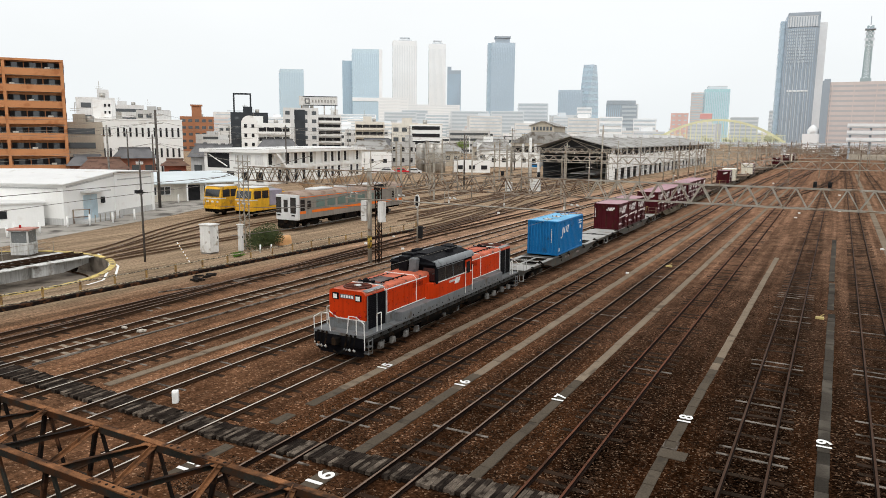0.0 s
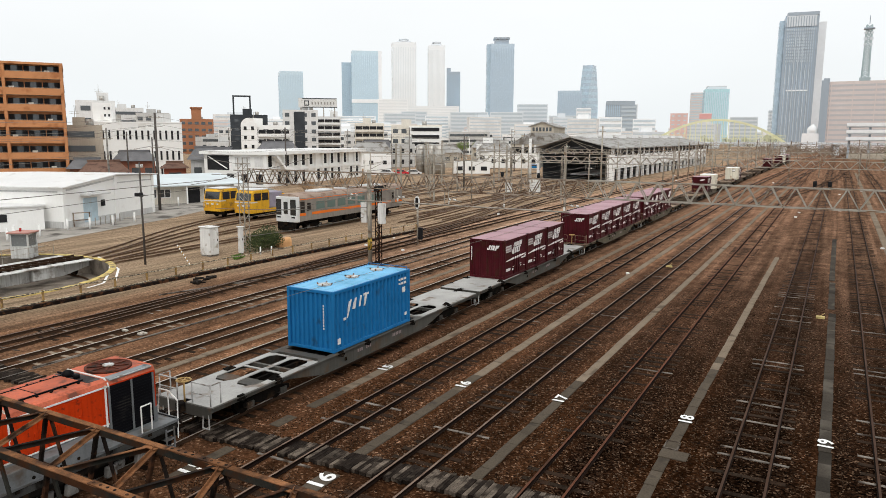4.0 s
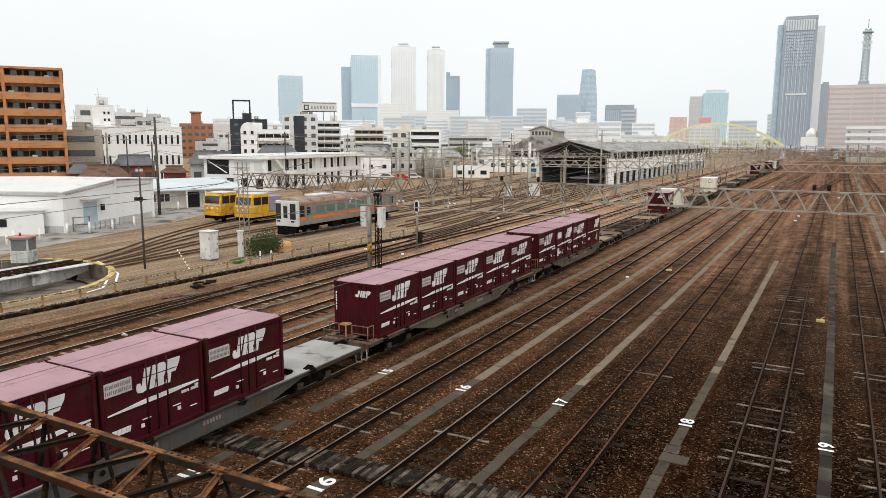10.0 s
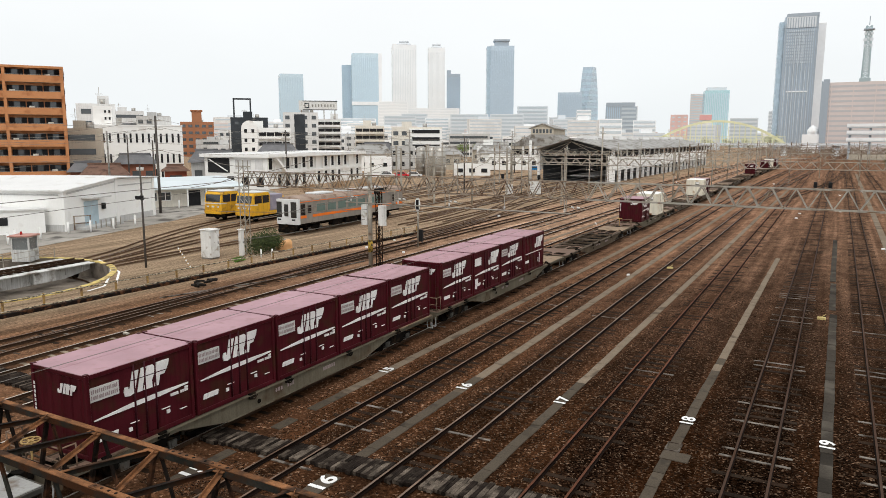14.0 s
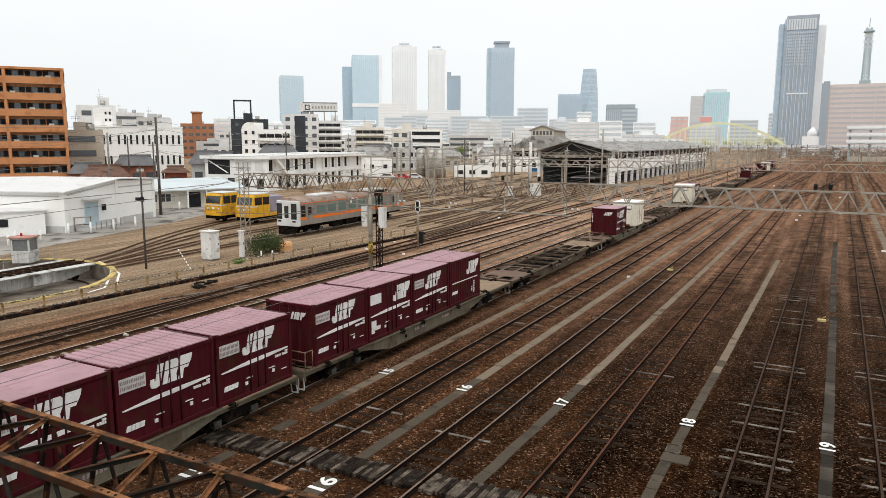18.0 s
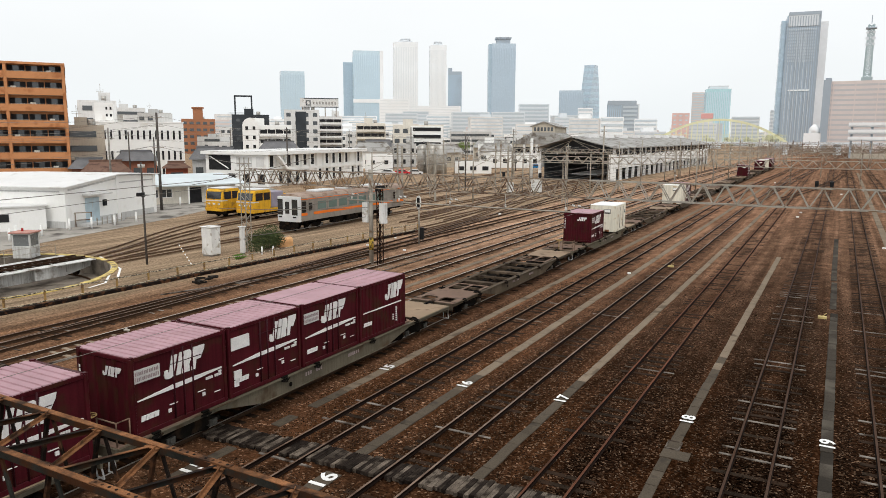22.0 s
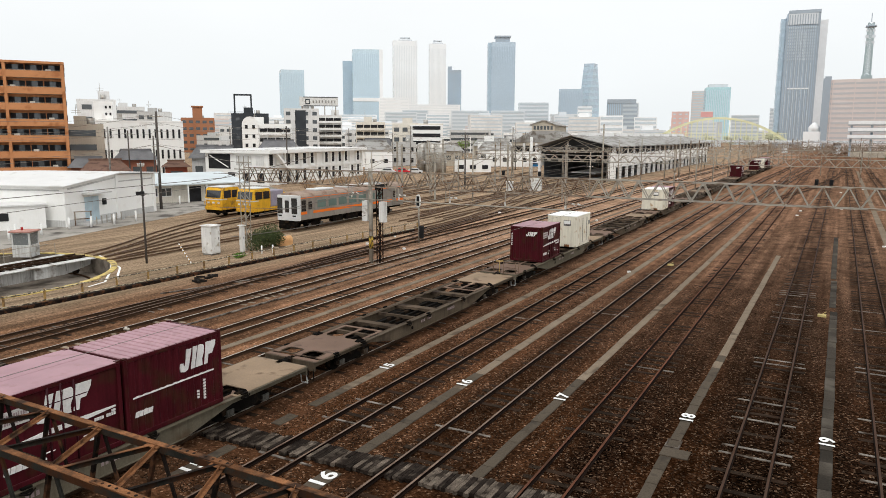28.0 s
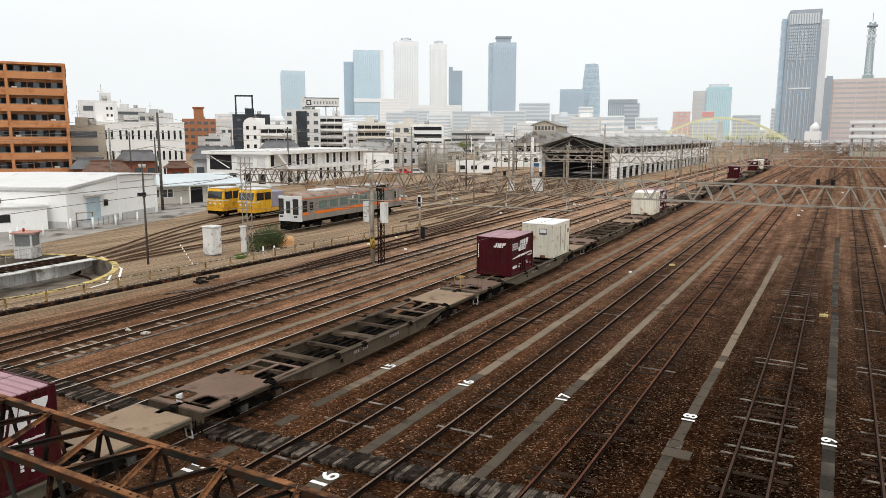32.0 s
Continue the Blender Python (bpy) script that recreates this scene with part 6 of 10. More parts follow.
# ---- unseen bridge that the camera stands on, added to shade girder and near tracks ----
def footbridge():
    t = thing("footbridge", Matrix.Identity(4), "unseen steel footbridge with concrete deck and railings, added for its shade", "bridge", kind="structure")
    part("deck", boxm(-45, 30, -7.5, 0.55, 8.0, 8.3), SLAB, t)
    for y in (-7.4, 0.45):
        part("parapet", boxm(-45, 30, y - 0.06, y + 0.06, 8.3, 8.75), GIRDER_PAINT, t)
        part("handrail", boxm(-45, 30, y - 0.05, y + 0.05, 9.28, 9.36), GIRDER_PAINT, t)
        for k in range(26):
            part("post", boxm(-45 + k * 3.0 - 0.04, -45 + k * 3.0 + 0.04, y - 0.04, y + 0.04, 8.75, 9.28), GIRDER_PAINT, t)
    for y in (-6.6, -0.4):
        part("main_beam", boxm(-45, 30, y - 0.15, y + 0.15, 7.1, 8.0), GIRDER_PAINT, t)
    for x in (-40, -4, 28):
        for y in (-6.6, -0.4):
            part("pier", boxm(x - 0.3, x + 0.3, y - 0.3, y + 0.3, GROUND_Z, 7.1), GIRDER_PAINT, t)


footbridge()


# ---- portal gantries across the yard ----
def lattice_mast(t, x, y, w, z1, material, step=0.55):
    """A square lattice mast under a thing; four legs with zigzag lacing."""
    bm = B()
    for sx in (-1, 1):
        for sy in (-1, 1):
            box(bm, x + sx * w / 2 - 0.03, x + sx * w / 2 + 0.03, y + sy * w / 2 - 0.03, y + sy * w / 2 + 0.03, GROUND_Z - 0.2, z1)
    m = part("mast", bm, material, t)
    bm = B()
    k, z = 0, GROUND_Z
    while z < z1 - step:
        for s in (-1, 1):
            a, b = (-1, 1) if k % 2 else (1, -1)
            bar(bm, (x + a * w / 2, y + s * w / 2, z), (x + b * w / 2, y + s * w / 2, z + step), 0.035, 0.02)
            bar(bm, (x + s * w / 2, y + a * w / 2, z), (x + s * w / 2, y + b * w / 2, z + step), 0.035, 0.02)
        z += step
        k += 1
    part("mast_lacing", bm, material, m)
    return m


def gantry(y, x0, x1, zb, zt, masts, label, brown_to=None, panel=1.32, width=0.5, hang=()):
    t = thing("portal_gantry", Matrix.Identity(4), label, "gantry", "gantries across the yard", kind="structure")
    spans = ((x0, x1, GALV if y < 200 else GALV_BROWN),) if brown_to is None else ((x0, brown_to, GALV_BROWN), (brown_to, x1, GALV))
    for a, b, m in spans:
        for yy in (y - width / 2, y + width / 2):
            for z in (zb, zt):
                bm = B()
                box(bm, a, b, yy - 0.04, yy + 0.04, z - 0.036, z + 0.036)
                part("chord", bm, m, t)
            n = max(2, int(round((b - a) / panel)))
            st = (b - a) / n
            webs = B() if y > 100 else None
            for k in range(n):
                u = a + k * st
                if webs is not None:
                    bar(webs, (u, yy, zb), (u + st / 2, yy, zt), 0.07, 0.07, (0, 1, 0))
                    bar(webs, (u + st / 2, yy, zt), (u + st, yy, zb), 0.07, 0.07, (0, 1, 0))
                    continue
                for p, q in (((u, yy, zb), (u + st / 2, yy, zt)), ((u + st / 2, yy, zt), (u + st, yy, zb))):
                    bm = B()
                    bar(bm, p, q, 0.06, 0.06, (0, 1, 0))
                    part("web_member", bm, m, t)
            if webs is not None:
                tagged(part("web_members", webs, m, t), kind="stuff")
        bm = B()
        u = a
        while u < b - panel / 2:
            bar(bm, (u, y - width / 2, zt), (u + panel / 2, y + width / 2, zt), 0.04, 0.03)
            bar(bm, (u, y - width / 2, zb), (u + panel / 2, y + width / 2, zb), 0.04, 0.03)
            u += panel
        part("cross_lacing", bm, m, t)
    for x in masts:
        lattice_mast(t, x, y, 0.5, zt + 0.2, GALV if (brown_to is None and y < 200) or (brown_to is not None and x > brown_to) else GALV_BROWN)
    for x in hang:
        bm = B()
        bar(bm, (x, y, zb), (x, y, 5.0), 0.05, 0.05)
        bar(bm, (x, y, 5.35), (x + 1.4, y, 5.2), 0.04, 0.04)
        part("wire_bracket", bm, GALV, t)
        for s in (0.35, 0.75):
            bm = B()
            for k in range(4):
                rod(bm, (x + s + k * 0.05, y, 5.33 - 0.01 * k), (x + s + k * 0.05 + 0.03, y, 5.33 - 0.01 * k), 0.06, 8)
            part("insulator", bm, WHITE_PAINT, t)
    return t


gantry(46.0, -44.8, 22.0, 5.88, 7.03, (21.8,), "long lattice portal gantry, brown and then grey, over the yard tracks", -14.4, hang=(-34.0, -29.6, -25.2, -15.9))
gantry(104.0, -60, 24, 6.0, 6.95, (-59.8, -36.5, 23.8), "grey lattice portal gantry over the yard tracks", panel=1.75, hang=(-25, -29, -33))
gantry(152.0, -66, 26, 6.2, 7.2, (-65.8, -43.5, 25.8), "grey lattice portal gantry over the yard tracks", panel=1.6)
gantry(205.0, -62, 26, 6.2, 7.2, (-61.8, -40, 25.8), "grey lattice portal gantry over the yard tracks", panel=2.2)
gantry(262.0, -60, 28, 6.2, 7.2, (-59.8, -39, 27.8), "grey lattice portal gantry over the yard tracks", panel=2.8)
gantry(330.0, -60, 30, 6.4, 7.4, (-59.8, -36, 29.8), "grey lattice portal gantry over the yard tracks", panel=3.4)
gantry(400.0, -60, 30, 6.6, 7.6, (-59.8, -30, 29.8), "grey lattice portal gantry over the yard tracks", panel=4.0)


def rod_beam(y, x0, x1, z):
    """A thin cross beam with droppers under the long gantry."""
    t = thing("span_beam", Matrix.Identity(4), "thin grey registration beam hung under the gantry", "beam", kind="structure")
    bm = B()
    rod(bm, (x0, y, z), (x1, y, z), 0.05, 8)
    part("pipe", bm, GALV, t)
    for x in np.arange(x0 + 0.5, x1, 4.4):
        bm = B()
        rod(bm, (float(x), y, z), (float(x), y, 5.88), 0.03, 6)
        part("dropper", bm, GALV, t)
        bm = B()
        for k in range(4):
            rod(bm, (float(x), y, z + 0.1 + k * 0.06), (float(x), y, z + 0.13 + k * 0.06), 0.07, 10)
        part("insulator", bm, WHITE_PAINT, t)


rod_beam(45.7, -34.0, -15.5, 4.9)


# ---- masts, poles and signals ----
CAB_WHITE = mat("equipment_cabinet_paint", (0.72, 0.72, 0.70), 0.5, 0, 0.08, 1.5, 0.05, 20, (0.4, 0.36, 0.3), 0.12, 2, 0.03, 20, 0.2)
SIGNAL_BLACK = mat("signal_black", (0.015, 0.015, 0.016), 0.5, 0, 0.2, 3, 0.1, 20)
CONCRETE_POLE = mat("concrete_pole", (0.24, 0.23, 0.21), 0.85, 0, 0.2, 1.0, 0.15, 20, (0.14, 0.12, 0.10), 0.3, 1.5, 0.2, 40)
WOOD_POLE = mat("dark_pole", (0.09, 0.08, 0.072), 0.85, 0, 0.25, 1.0, 0.2, 20, bump=0.3)


def works_mast():
    t = thing("lattice_mast", Matrix.Identity(4), "grey lattice mast carrying the gantry end beside the works tracks", "mast")
    x, y = -44.75, 45.6
    lattice_mast(t, x, y, 0.55, 8.0, GALV)
    for z, ln in ((6.9, 2.2), (7.5, 1.6)):
        bm = B()
        bar(bm, (x - ln / 2, y, z), (x + ln / 2, y, z), 0.08, 0.08)
        part("cross_arm", bm, GALV, t)
        for s in (-1, 1):
            bm = B()
            for k in range(3):
                rod(bm, (x + s * (ln / 2 - 0.1), y, z + 0.05 + k * 0.07), (x + s * (ln / 2 - 0.1), y, z + 0.09 + k * 0.07), 0.07, 8)
            part("insulator", bm, WHITE_PAINT, t)


works_mast()


def equipment_cabinet(x, y, w, d, hgt, label):
    t = thing("equipment_cabinet", pose(x, y, GROUND_Z), label, "cabinet")
    part("plinth", boxm(-w / 2 + 0.05, w / 2 - 0.05, -d / 2 + 0.05, d / 2 - 0.05, 0, 0.12), CONCRETE_POLE, t)
    part("body", boxm(-w / 2, w / 2, -d / 2, d / 2, 0.12, hgt - 0.08), CAB_WHITE, t, bevel=0.02)
    part("lid", boxm(-w / 2 - 0.08, w / 2 + 0.08, -d / 2 - 0.08, d / 2 + 0.08, hgt - 0.08, hgt), CAB_WHITE, t, bevel=0.02)
    bm = B()
    box(bm, w / 2 - 0.004, w / 2 + 0.015, -d / 2 + 0.06, d / 2 - 0.06, 0.2, hgt - 0.16)
    door = part("door", bm, CAB_WHITE, t, bevel=0.006)
    bm = B()
    box(bm, w / 2 + 0.012, w / 2 + 0.04, d / 2 - 0.2, d / 2 - 0.15, hgt * 0.5, hgt * 0.58)
    part("handle", bm, SIGNAL_BLACK, door)


equipment_cabinet(-45.9, 42.6, 1.15, 1.0, 2.5, "tall white steel equipment cabinet beside a lattice mast")
equipment_cabinet(-44.2, 44.5, 0.35, 0.35, 2.4, "narrow white cable cabinet beside a lattice mast")


def twin_mast():
    """The pair of columns under the long gantry, one grey and one dark lattice, with white boxes."""
    t = thing("gantry_column", Matrix.Identity(4), "gantry column of a grey post and a dark lattice post with white boxes", "mast")
    bm = B()
    rod(bm, (-31.9, 46.0, GROUND_Z - 0.3), (-31.9, 46.0, 7.3), 0.17, 14)
    part("post", bm, GALV, t)
    bm = B()
    rod(bm, (-31.9, 46.0, 1.0), (-31.9, 46.0, 2.0), 0.176, 14)
    part("warning_band", bm, mat("yellow_warning_paint", (0.45, 0.30, 0.05), 0.7, 0, 0.3, 6, 0.2, 20, (0.08, 0.06, 0.03), 0.4, 5), t)
    lattice_mast(t, -31.2, 46.2, 0.34, 5.9, RUST_DARK, 0.4)
    for x, y in ((-32.35, 46.0), (-30.75, 46.0)):
        bm = B()
        box(bm, x - 0.25, x + 0.25, y - 0.22, y + 0.22, 3.15, 4.75)
        part("white_box", bm, CAB_WHITE, t, bevel=0.02)
    bm = B()
    prism(bm, [(-31.45, 5.6), (-30.6, 5.95), (-30.5, 6.15), (-31.4, 6.0)], "y", 45.9, 46.4)
    part("lamp_hood", bm, SIGNAL_BLACK, t)


twin_mast()


def pole(x, y, z1, r, material, label, arms=(), category="pole", kind_name="utility_pole"):
    t = thing(kind_name, pose(x, y, GROUND_Z), label, category, "poles")
    bm = B()
    rod(bm, (0, 0, -0.3), (0, 0, z1 - GROUND_Z), r, 10, r * 0.7)
    part("shaft", bm, material, t)
    for z, ln, ang in arms:
        dx, dy = math.cos(ang) * ln / 2, math.sin(ang) * ln / 2
        bm = B()
        bar(bm, (-dx, -dy, z), (dx, dy, z), 0.09, 0.09)
        part("cross_arm", bm, GALV, t)
        for u in (-0.9, -0.35, 0.35, 0.9):
            bm = B()
            for k in range(3):
                rod(bm, (dx * u, dy * u, z + 0.05 + 0.06 * k), (dx * u, dy * u, z + 0.09 + 0.06 * k), 0.06, 8)
            part("insulator", bm, WHITE_PAINT, t)
    return t


small = pole(-47.0, 37.0, 7.8, 0.09, WOOD_POLE, "slim grey pole with a small black lamp bracket", ((7.6, 0.5, 0.5),))
bm = B()
bar(bm, (-0.5, 0, 5.45), (0.5, 0.2, 5.45), 0.06, 0.06)
box(bm, -0.65, -0.35, -0.1, 0.1, 5.35, 5.6)
part("lamp_bracket", bm, SIGNAL_BLACK, small)
bm = B()
box(bm, -0.12, 0.12, -0.1, 0.1, 5.3, 5.65)
part("junction_box", bm, SIGNAL_BLACK, small, bevel=0.01)
pole(-79.7, 65.6, 12.8, 0.2, WOOD_POLE, "tall dark utility pole with cross arms", ((12.3, 1.8, 0.6), (11.2, 1.8, 0.6), (8.4, 1.5, 0.6)))
pole(-64.5, 125.6, 10.4, 0.18, WOOD_POLE, "tall dark utility pole with cross arms", ((9.9, 1.8, 0.2), (9.0, 1.8, 0.2)))
pole(-98.0, 112.0, 11.5, 0.18, WOOD_POLE, "tall dark utility pole with cross arms", ((11.0, 1.8, 0.6), (10.0, 1.8, 0.6)))
pole(-104.0, 76.0, 11.0, 0.18, CONCRETE_POLE, "grey utility pole with cross arms", ((10.5, 1.8, 0.8), (9.5, 1.8, 0.8)))
pole(-92.0, 150.0, 12.0, 0.18, CONCRETE_POLE, "grey utility pole with cross arms", ((11.5, 1.8, 0.4), (10.5, 1.8, 0.4)))
pole(-78.0, 180.0, 12.0, 0.18, CONCRETE_POLE, "grey utility pole with cross arms", ((11.5, 1.8, 0.4), (10.6, 1.8, 0.4)))
pole(-111.0, 58.0, 10.5, 0.18, CONCRETE_POLE, "grey utility pole with cross arms", ((10.0, 1.8, 0.9), (9.2, 1.8, 0.9)))
pole(-43.8, 148.6, 12.2, 0.2, GALV, "tall pale steel pole before the engine shed", ((11.2, 1.2, 0.2),))
pole(-53.3, 153.7, 8.4, 0.16, GALV, "pale steel pole before the engine shed", ((7.8, 1.2, 0.2),))
pole(-60.5, 150.0, 9.5, 0.45, CAB_WHITE, "thick pale concrete column by the engine shed", ())


def disc_signal(x, y):
    t = thing("route_indicator", pose(x, y, GROUND_Z), "oval white route indicator on a grey signal post", "signal")
    bm = B()
    rod(bm, (0, 0, -0.2), (0, 0, 4.6), 0.09, 10)
    part("post", bm, GALV, t)
    bm = B()
    pts = [(0.28 * math.cos(a) * (1 if abs(math.cos(a)) < 0.7 else 1.0), 3.95 + 0.62 * math.sin(a)) for a in (k * 2 * math.pi / 20 for k in range(20))]
    prism(bm, pts, "y", -0.14, -0.06)
    d = part("oval_plate", bm, CAB_WHITE, t)
    bm = B()
    box(bm, -0.15, 0.15, -0.17, -0.14, 3.5, 4.4)
    part("lamp_panel", bm, SIGNAL_BLACK, d)
    bm = B()
    box(bm, 0.1, 0.5, -0.1, 0.15, 0.5, 1.6)
    part("relay_case", bm, SIGNAL_BLACK, t, bevel=0.02)
    bm = B()
    bar(bm, (-1.2, 0, 3.3), (1.6, 0, 3.3), 0.05, 0.05)
    part("stay", bm, GALV, t)


disc_signal(-34.1, 57.0)


def dwarf_signal(x, y, z, name_label):
    t = thing("signal_lamp", pose(x, y, z), name_label, "signal")
    part("case", boxm(-0.1, 0.1, -0.08, 0.08, 0.05, 0.38), SIGNAL_BLACK, t, bevel=0.03)
    part("hood", boxm(-0.06, 0.06, -0.14, -0.08, 0.2, 0.32), SIGNAL_BLACK, t)
    bm = B()
    rod(bm, (0, 0, 0), (0, 0, 0.1), 0.03, 8)
    part("stem", bm, GALV, t)


dwarf_signal(-1.1, 46, 7.07, "black signal lamp standing on the gantry")
dwarf_signal(-0.35, 46, 7.07, "black signal lamp standing on the gantry")
dwarf_signal(2.6, 46, 7.07, "black signal lamp standing on the gantry")
dwarf_signal(-20.6, 46, 7.05, "black signal lamp standing on the gantry")
dwarf_signal(-17.9, 46, 7.05, "black signal lamp standing on the gantry")

# ---- overhead wires ----
WIRE = mat("overhead_wire", (0.20, 0.185, 0.165), 0.6, 0.3, 0.1, 1, 0.1, 10, bump=0.0)


def wire(points, r=0.014, sag=0.0, label="dark overhead wire along the yard"):
    bm = B()
    for a, b in zip(points, points[1:]):
        a, b = Vector(a), Vector(b)
        n = 8 if sag else 1
        prev = a
        for k in range(1, n + 1):
            u = k / n
            p = a.lerp(b, u) - Vector((0, 0, sag * 4 * u * (1 - u)))
            rod(bm, prev, p, r, 5)
            prev = p
    return solo("overhead_wire", bm, WIRE, label, "wire", "overhead wires", kind="structure")


for x in (-22.75, -26.62, -31.1, -35.1):
    wire([(x, 46, 5.05), (x - 0.3, 104, 5.05), (x - 0.5, 152, 5.05), (x - 0.8, 205, 5.05)], 0.016)
    wire([(x, 46, 6.0), (x - 0.3, 104, 6.0), (x - 0.5, 152, 6.0)], 0.014, 0.7)
wire([(-14.45, -12, 5.0), (-14.5, 18, 5.0), (-14.7, 46, 5.0)], 0.007, label="thin contact wire above the first siding")
wire([(-34.0, 0, 6.5), (-38.0, 21.3, 6.5), (-42.0, 40.4, 6.5), (-44.7, 45.6, 6.9)], 0.022)
wire([(-28.0, 4, 6.5), (-31.0, 17.3, 6.5), (-32.5, 21.7, 6.5), (-39.0, 46, 6.6)], 0.014)
wire([(-44.7, 45.6, 6.9), (-50.0, 75, 6.6), (-59.8, 104, 6.9)], 0.016, 0.5)
# feeder and stay wires between the works mast and the gantry columns
for a, b in (((-48.77, 45.6, 2.09), (-31.75, 45.6, 5.63)), ((-46.76, 45.6, 0.87), (-32.13, 45.6, 3.63)), ((-51.14, 45.6, 5.45), (-37.22, 45.6, 8.14)), ((-48.48, 45.6, 6.46), (-32.0, 46.0, 7.2)), ((-48.21, 45.6, 3.47), (-31.9, 45.6, 4.4)), ((-44.8, 45.6, 7.4), (-79.7, 65.6, 8.4)), ((-31.9, 46, 7.2), (-43.8, 148.6, 8.5)), ((-31.9, 46, 6.6), (-34.1, 57, 3.3))):
    wire([a, b], 0.024, 0.15)
for z, x in ((12.4, 0), (11.3, 0.4), (8.5, -0.3)):
    wire([(-111 + x, 58, z - 2), (-79.7 + x, 65.6, z), (-98 + x, 112, z - 1.2), (-92 + x, 150, z - 0.6)], 0.02, 0.8)
    wire([(-79.7 + x, 65.6, z), (-60, 20, z - 1), (-50, -12, z - 1)], 0.018, 0.9)
wire([(-98, 112, 10.9), (-64.5, 125.6, 9.9), (-43.8, 148.6, 11.2)], 0.02, 0.7)
wire([(-64.5, 125.6, 9.0), (-78, 180, 10.7), (-60, 262, 9.5)], 0.02, 0.7)


# ---- catenary poles through the yard throat ----
def catenary_pole(x, y, hgt, arm):
    t = thing("catenary_pole", pose(x, y, GROUND_Z), "slim grey catenary pole with a bracket arm", "pole", "catenary poles")
    bm = B()
    rod(bm, (0, 0, -0.3), (0, 0, hgt), 0.13, 8, 0.1)
    part("shaft", bm, GALV, t)
    bm = B()
    rod(bm, (0, 0, 6.2), (arm, 0, 6.5), 0.045, 6)
    rod(bm, (0, 0, 5.4), (arm, 0, 6.4), 0.035, 6)
    part("bracket", bm, GALV, t)
    bm = B()
    for k in range(3):
        rod(bm, (arm * 0.85, 0, 6.0 + k * 0.12), (arm * 0.85, 0, 6.07 + k * 0.12), 0.1, 8)
    part("insulator", bm, WHITE_PAINT, t)


THROAT = random.Random(31)
for k in range(16):
    y = 128 + k * 17.5
    catenary_pole(-24.6 + 0.03 * (y - 128) + THROAT.uniform(-0.4, 0.4), y, THROAT.uniform(7.5, 9.5), -2.6)
    catenary_pole(-36.5 + 0.02 * (y - 128) + THROAT.uniform(-1, 1), y + 7, THROAT.uniform(7.5, 10), 2.6)
for x, y in ((-62, 118), (-70, 140), (-74, 128), (-56, 138), (-66, 152), (-80, 150), (-50, 120), (-49, 98), (-58, 84), (-84, 168), (-76, 172), (-40, 128)):
    catenary_pole(x, y, THROAT.uniform(6.8, 9.0), 2.2)
for k in range(10):
    y = 230 + k * 22
    catenary_pole(THROAT.uniform(4, 16), y, THROAT.uniform(7, 9), -2.4)
for x in (-20.0, -28.5, -33.0, -12.0):
    wire([(x, 152, 5.6), (x + 1.0, 205, 5.6), (x + 2.5, 262, 5.6), (x + 5, 330, 5.8), (x + 9, 400, 5.8)], 0.03)
for a, b in (((-84, 168, 8), (-50, 120, 7)), ((-74, 128, 8), (-43.8, 148.6, 10)), ((-58, 84, 7), (-50, 120, 8)), ((-98, 112, 9), (-62, 118, 7.5)), ((-66, 152, 7.5), (-36.5, 152, 7.2)), ((-92, 150, 9), (-66, 152, 8))):
    wire([a, b], 0.022, 0.5)


# ---- small white marker blocks and point levers between the tracks ----
def marker_block(x, y, w, hgt):
    t = thing("marker_block", pose(x, y, GROUND_Z, 0, 0, THROAT.uniform(-20, 20)), "small white-painted marker block beside the rails", "marker", "track markers")
    part("block", boxm(-w / 2, w / 2, -w / 3, w / 3, -0.05, hgt), WHITE_PAINT, t, bevel=0.02)


for k in range(18):
    y = 52 + 150 * THROAT.random() ** 1.3
    marker_block(THROAT.choice((-12.9, -8.9, -4.1, 0.6, 4.2, -21.0, -24.8, -29.0, -33.2, -38.0)) + THROAT.uniform(-0.4, 0.4), y, THROAT.uniform(0.2, 0.36), THROAT.uniform(0.1, 0.22))

LEVER_YELLOW = mat("switch_box_yellow", (0.50, 0.40, 0.17), 0.6, 0, 0.2, 3, 0.1, 20, (0.3, 0.22, 0.1), 0.2, 4)
for x, y in ((-11.01, 56.80), (-0.23, 44.59)):
    t = thing("switch_box", pose(x, y, GROUND_Z), "small worn yellow point-lever box between the tracks", "switch box", "switch boxes")
    part("case", boxm(-0.22, 0.22, -0.15, 0.15, -0.02, 0.12), LEVER_YELLOW, t, bevel=0.02)
    bm = B()
    rod(bm, (0, 0, 0.14), (0.2, 0, 0.3), 0.02, 6)
    part("lever", bm, LEVER_YELLOW, t)
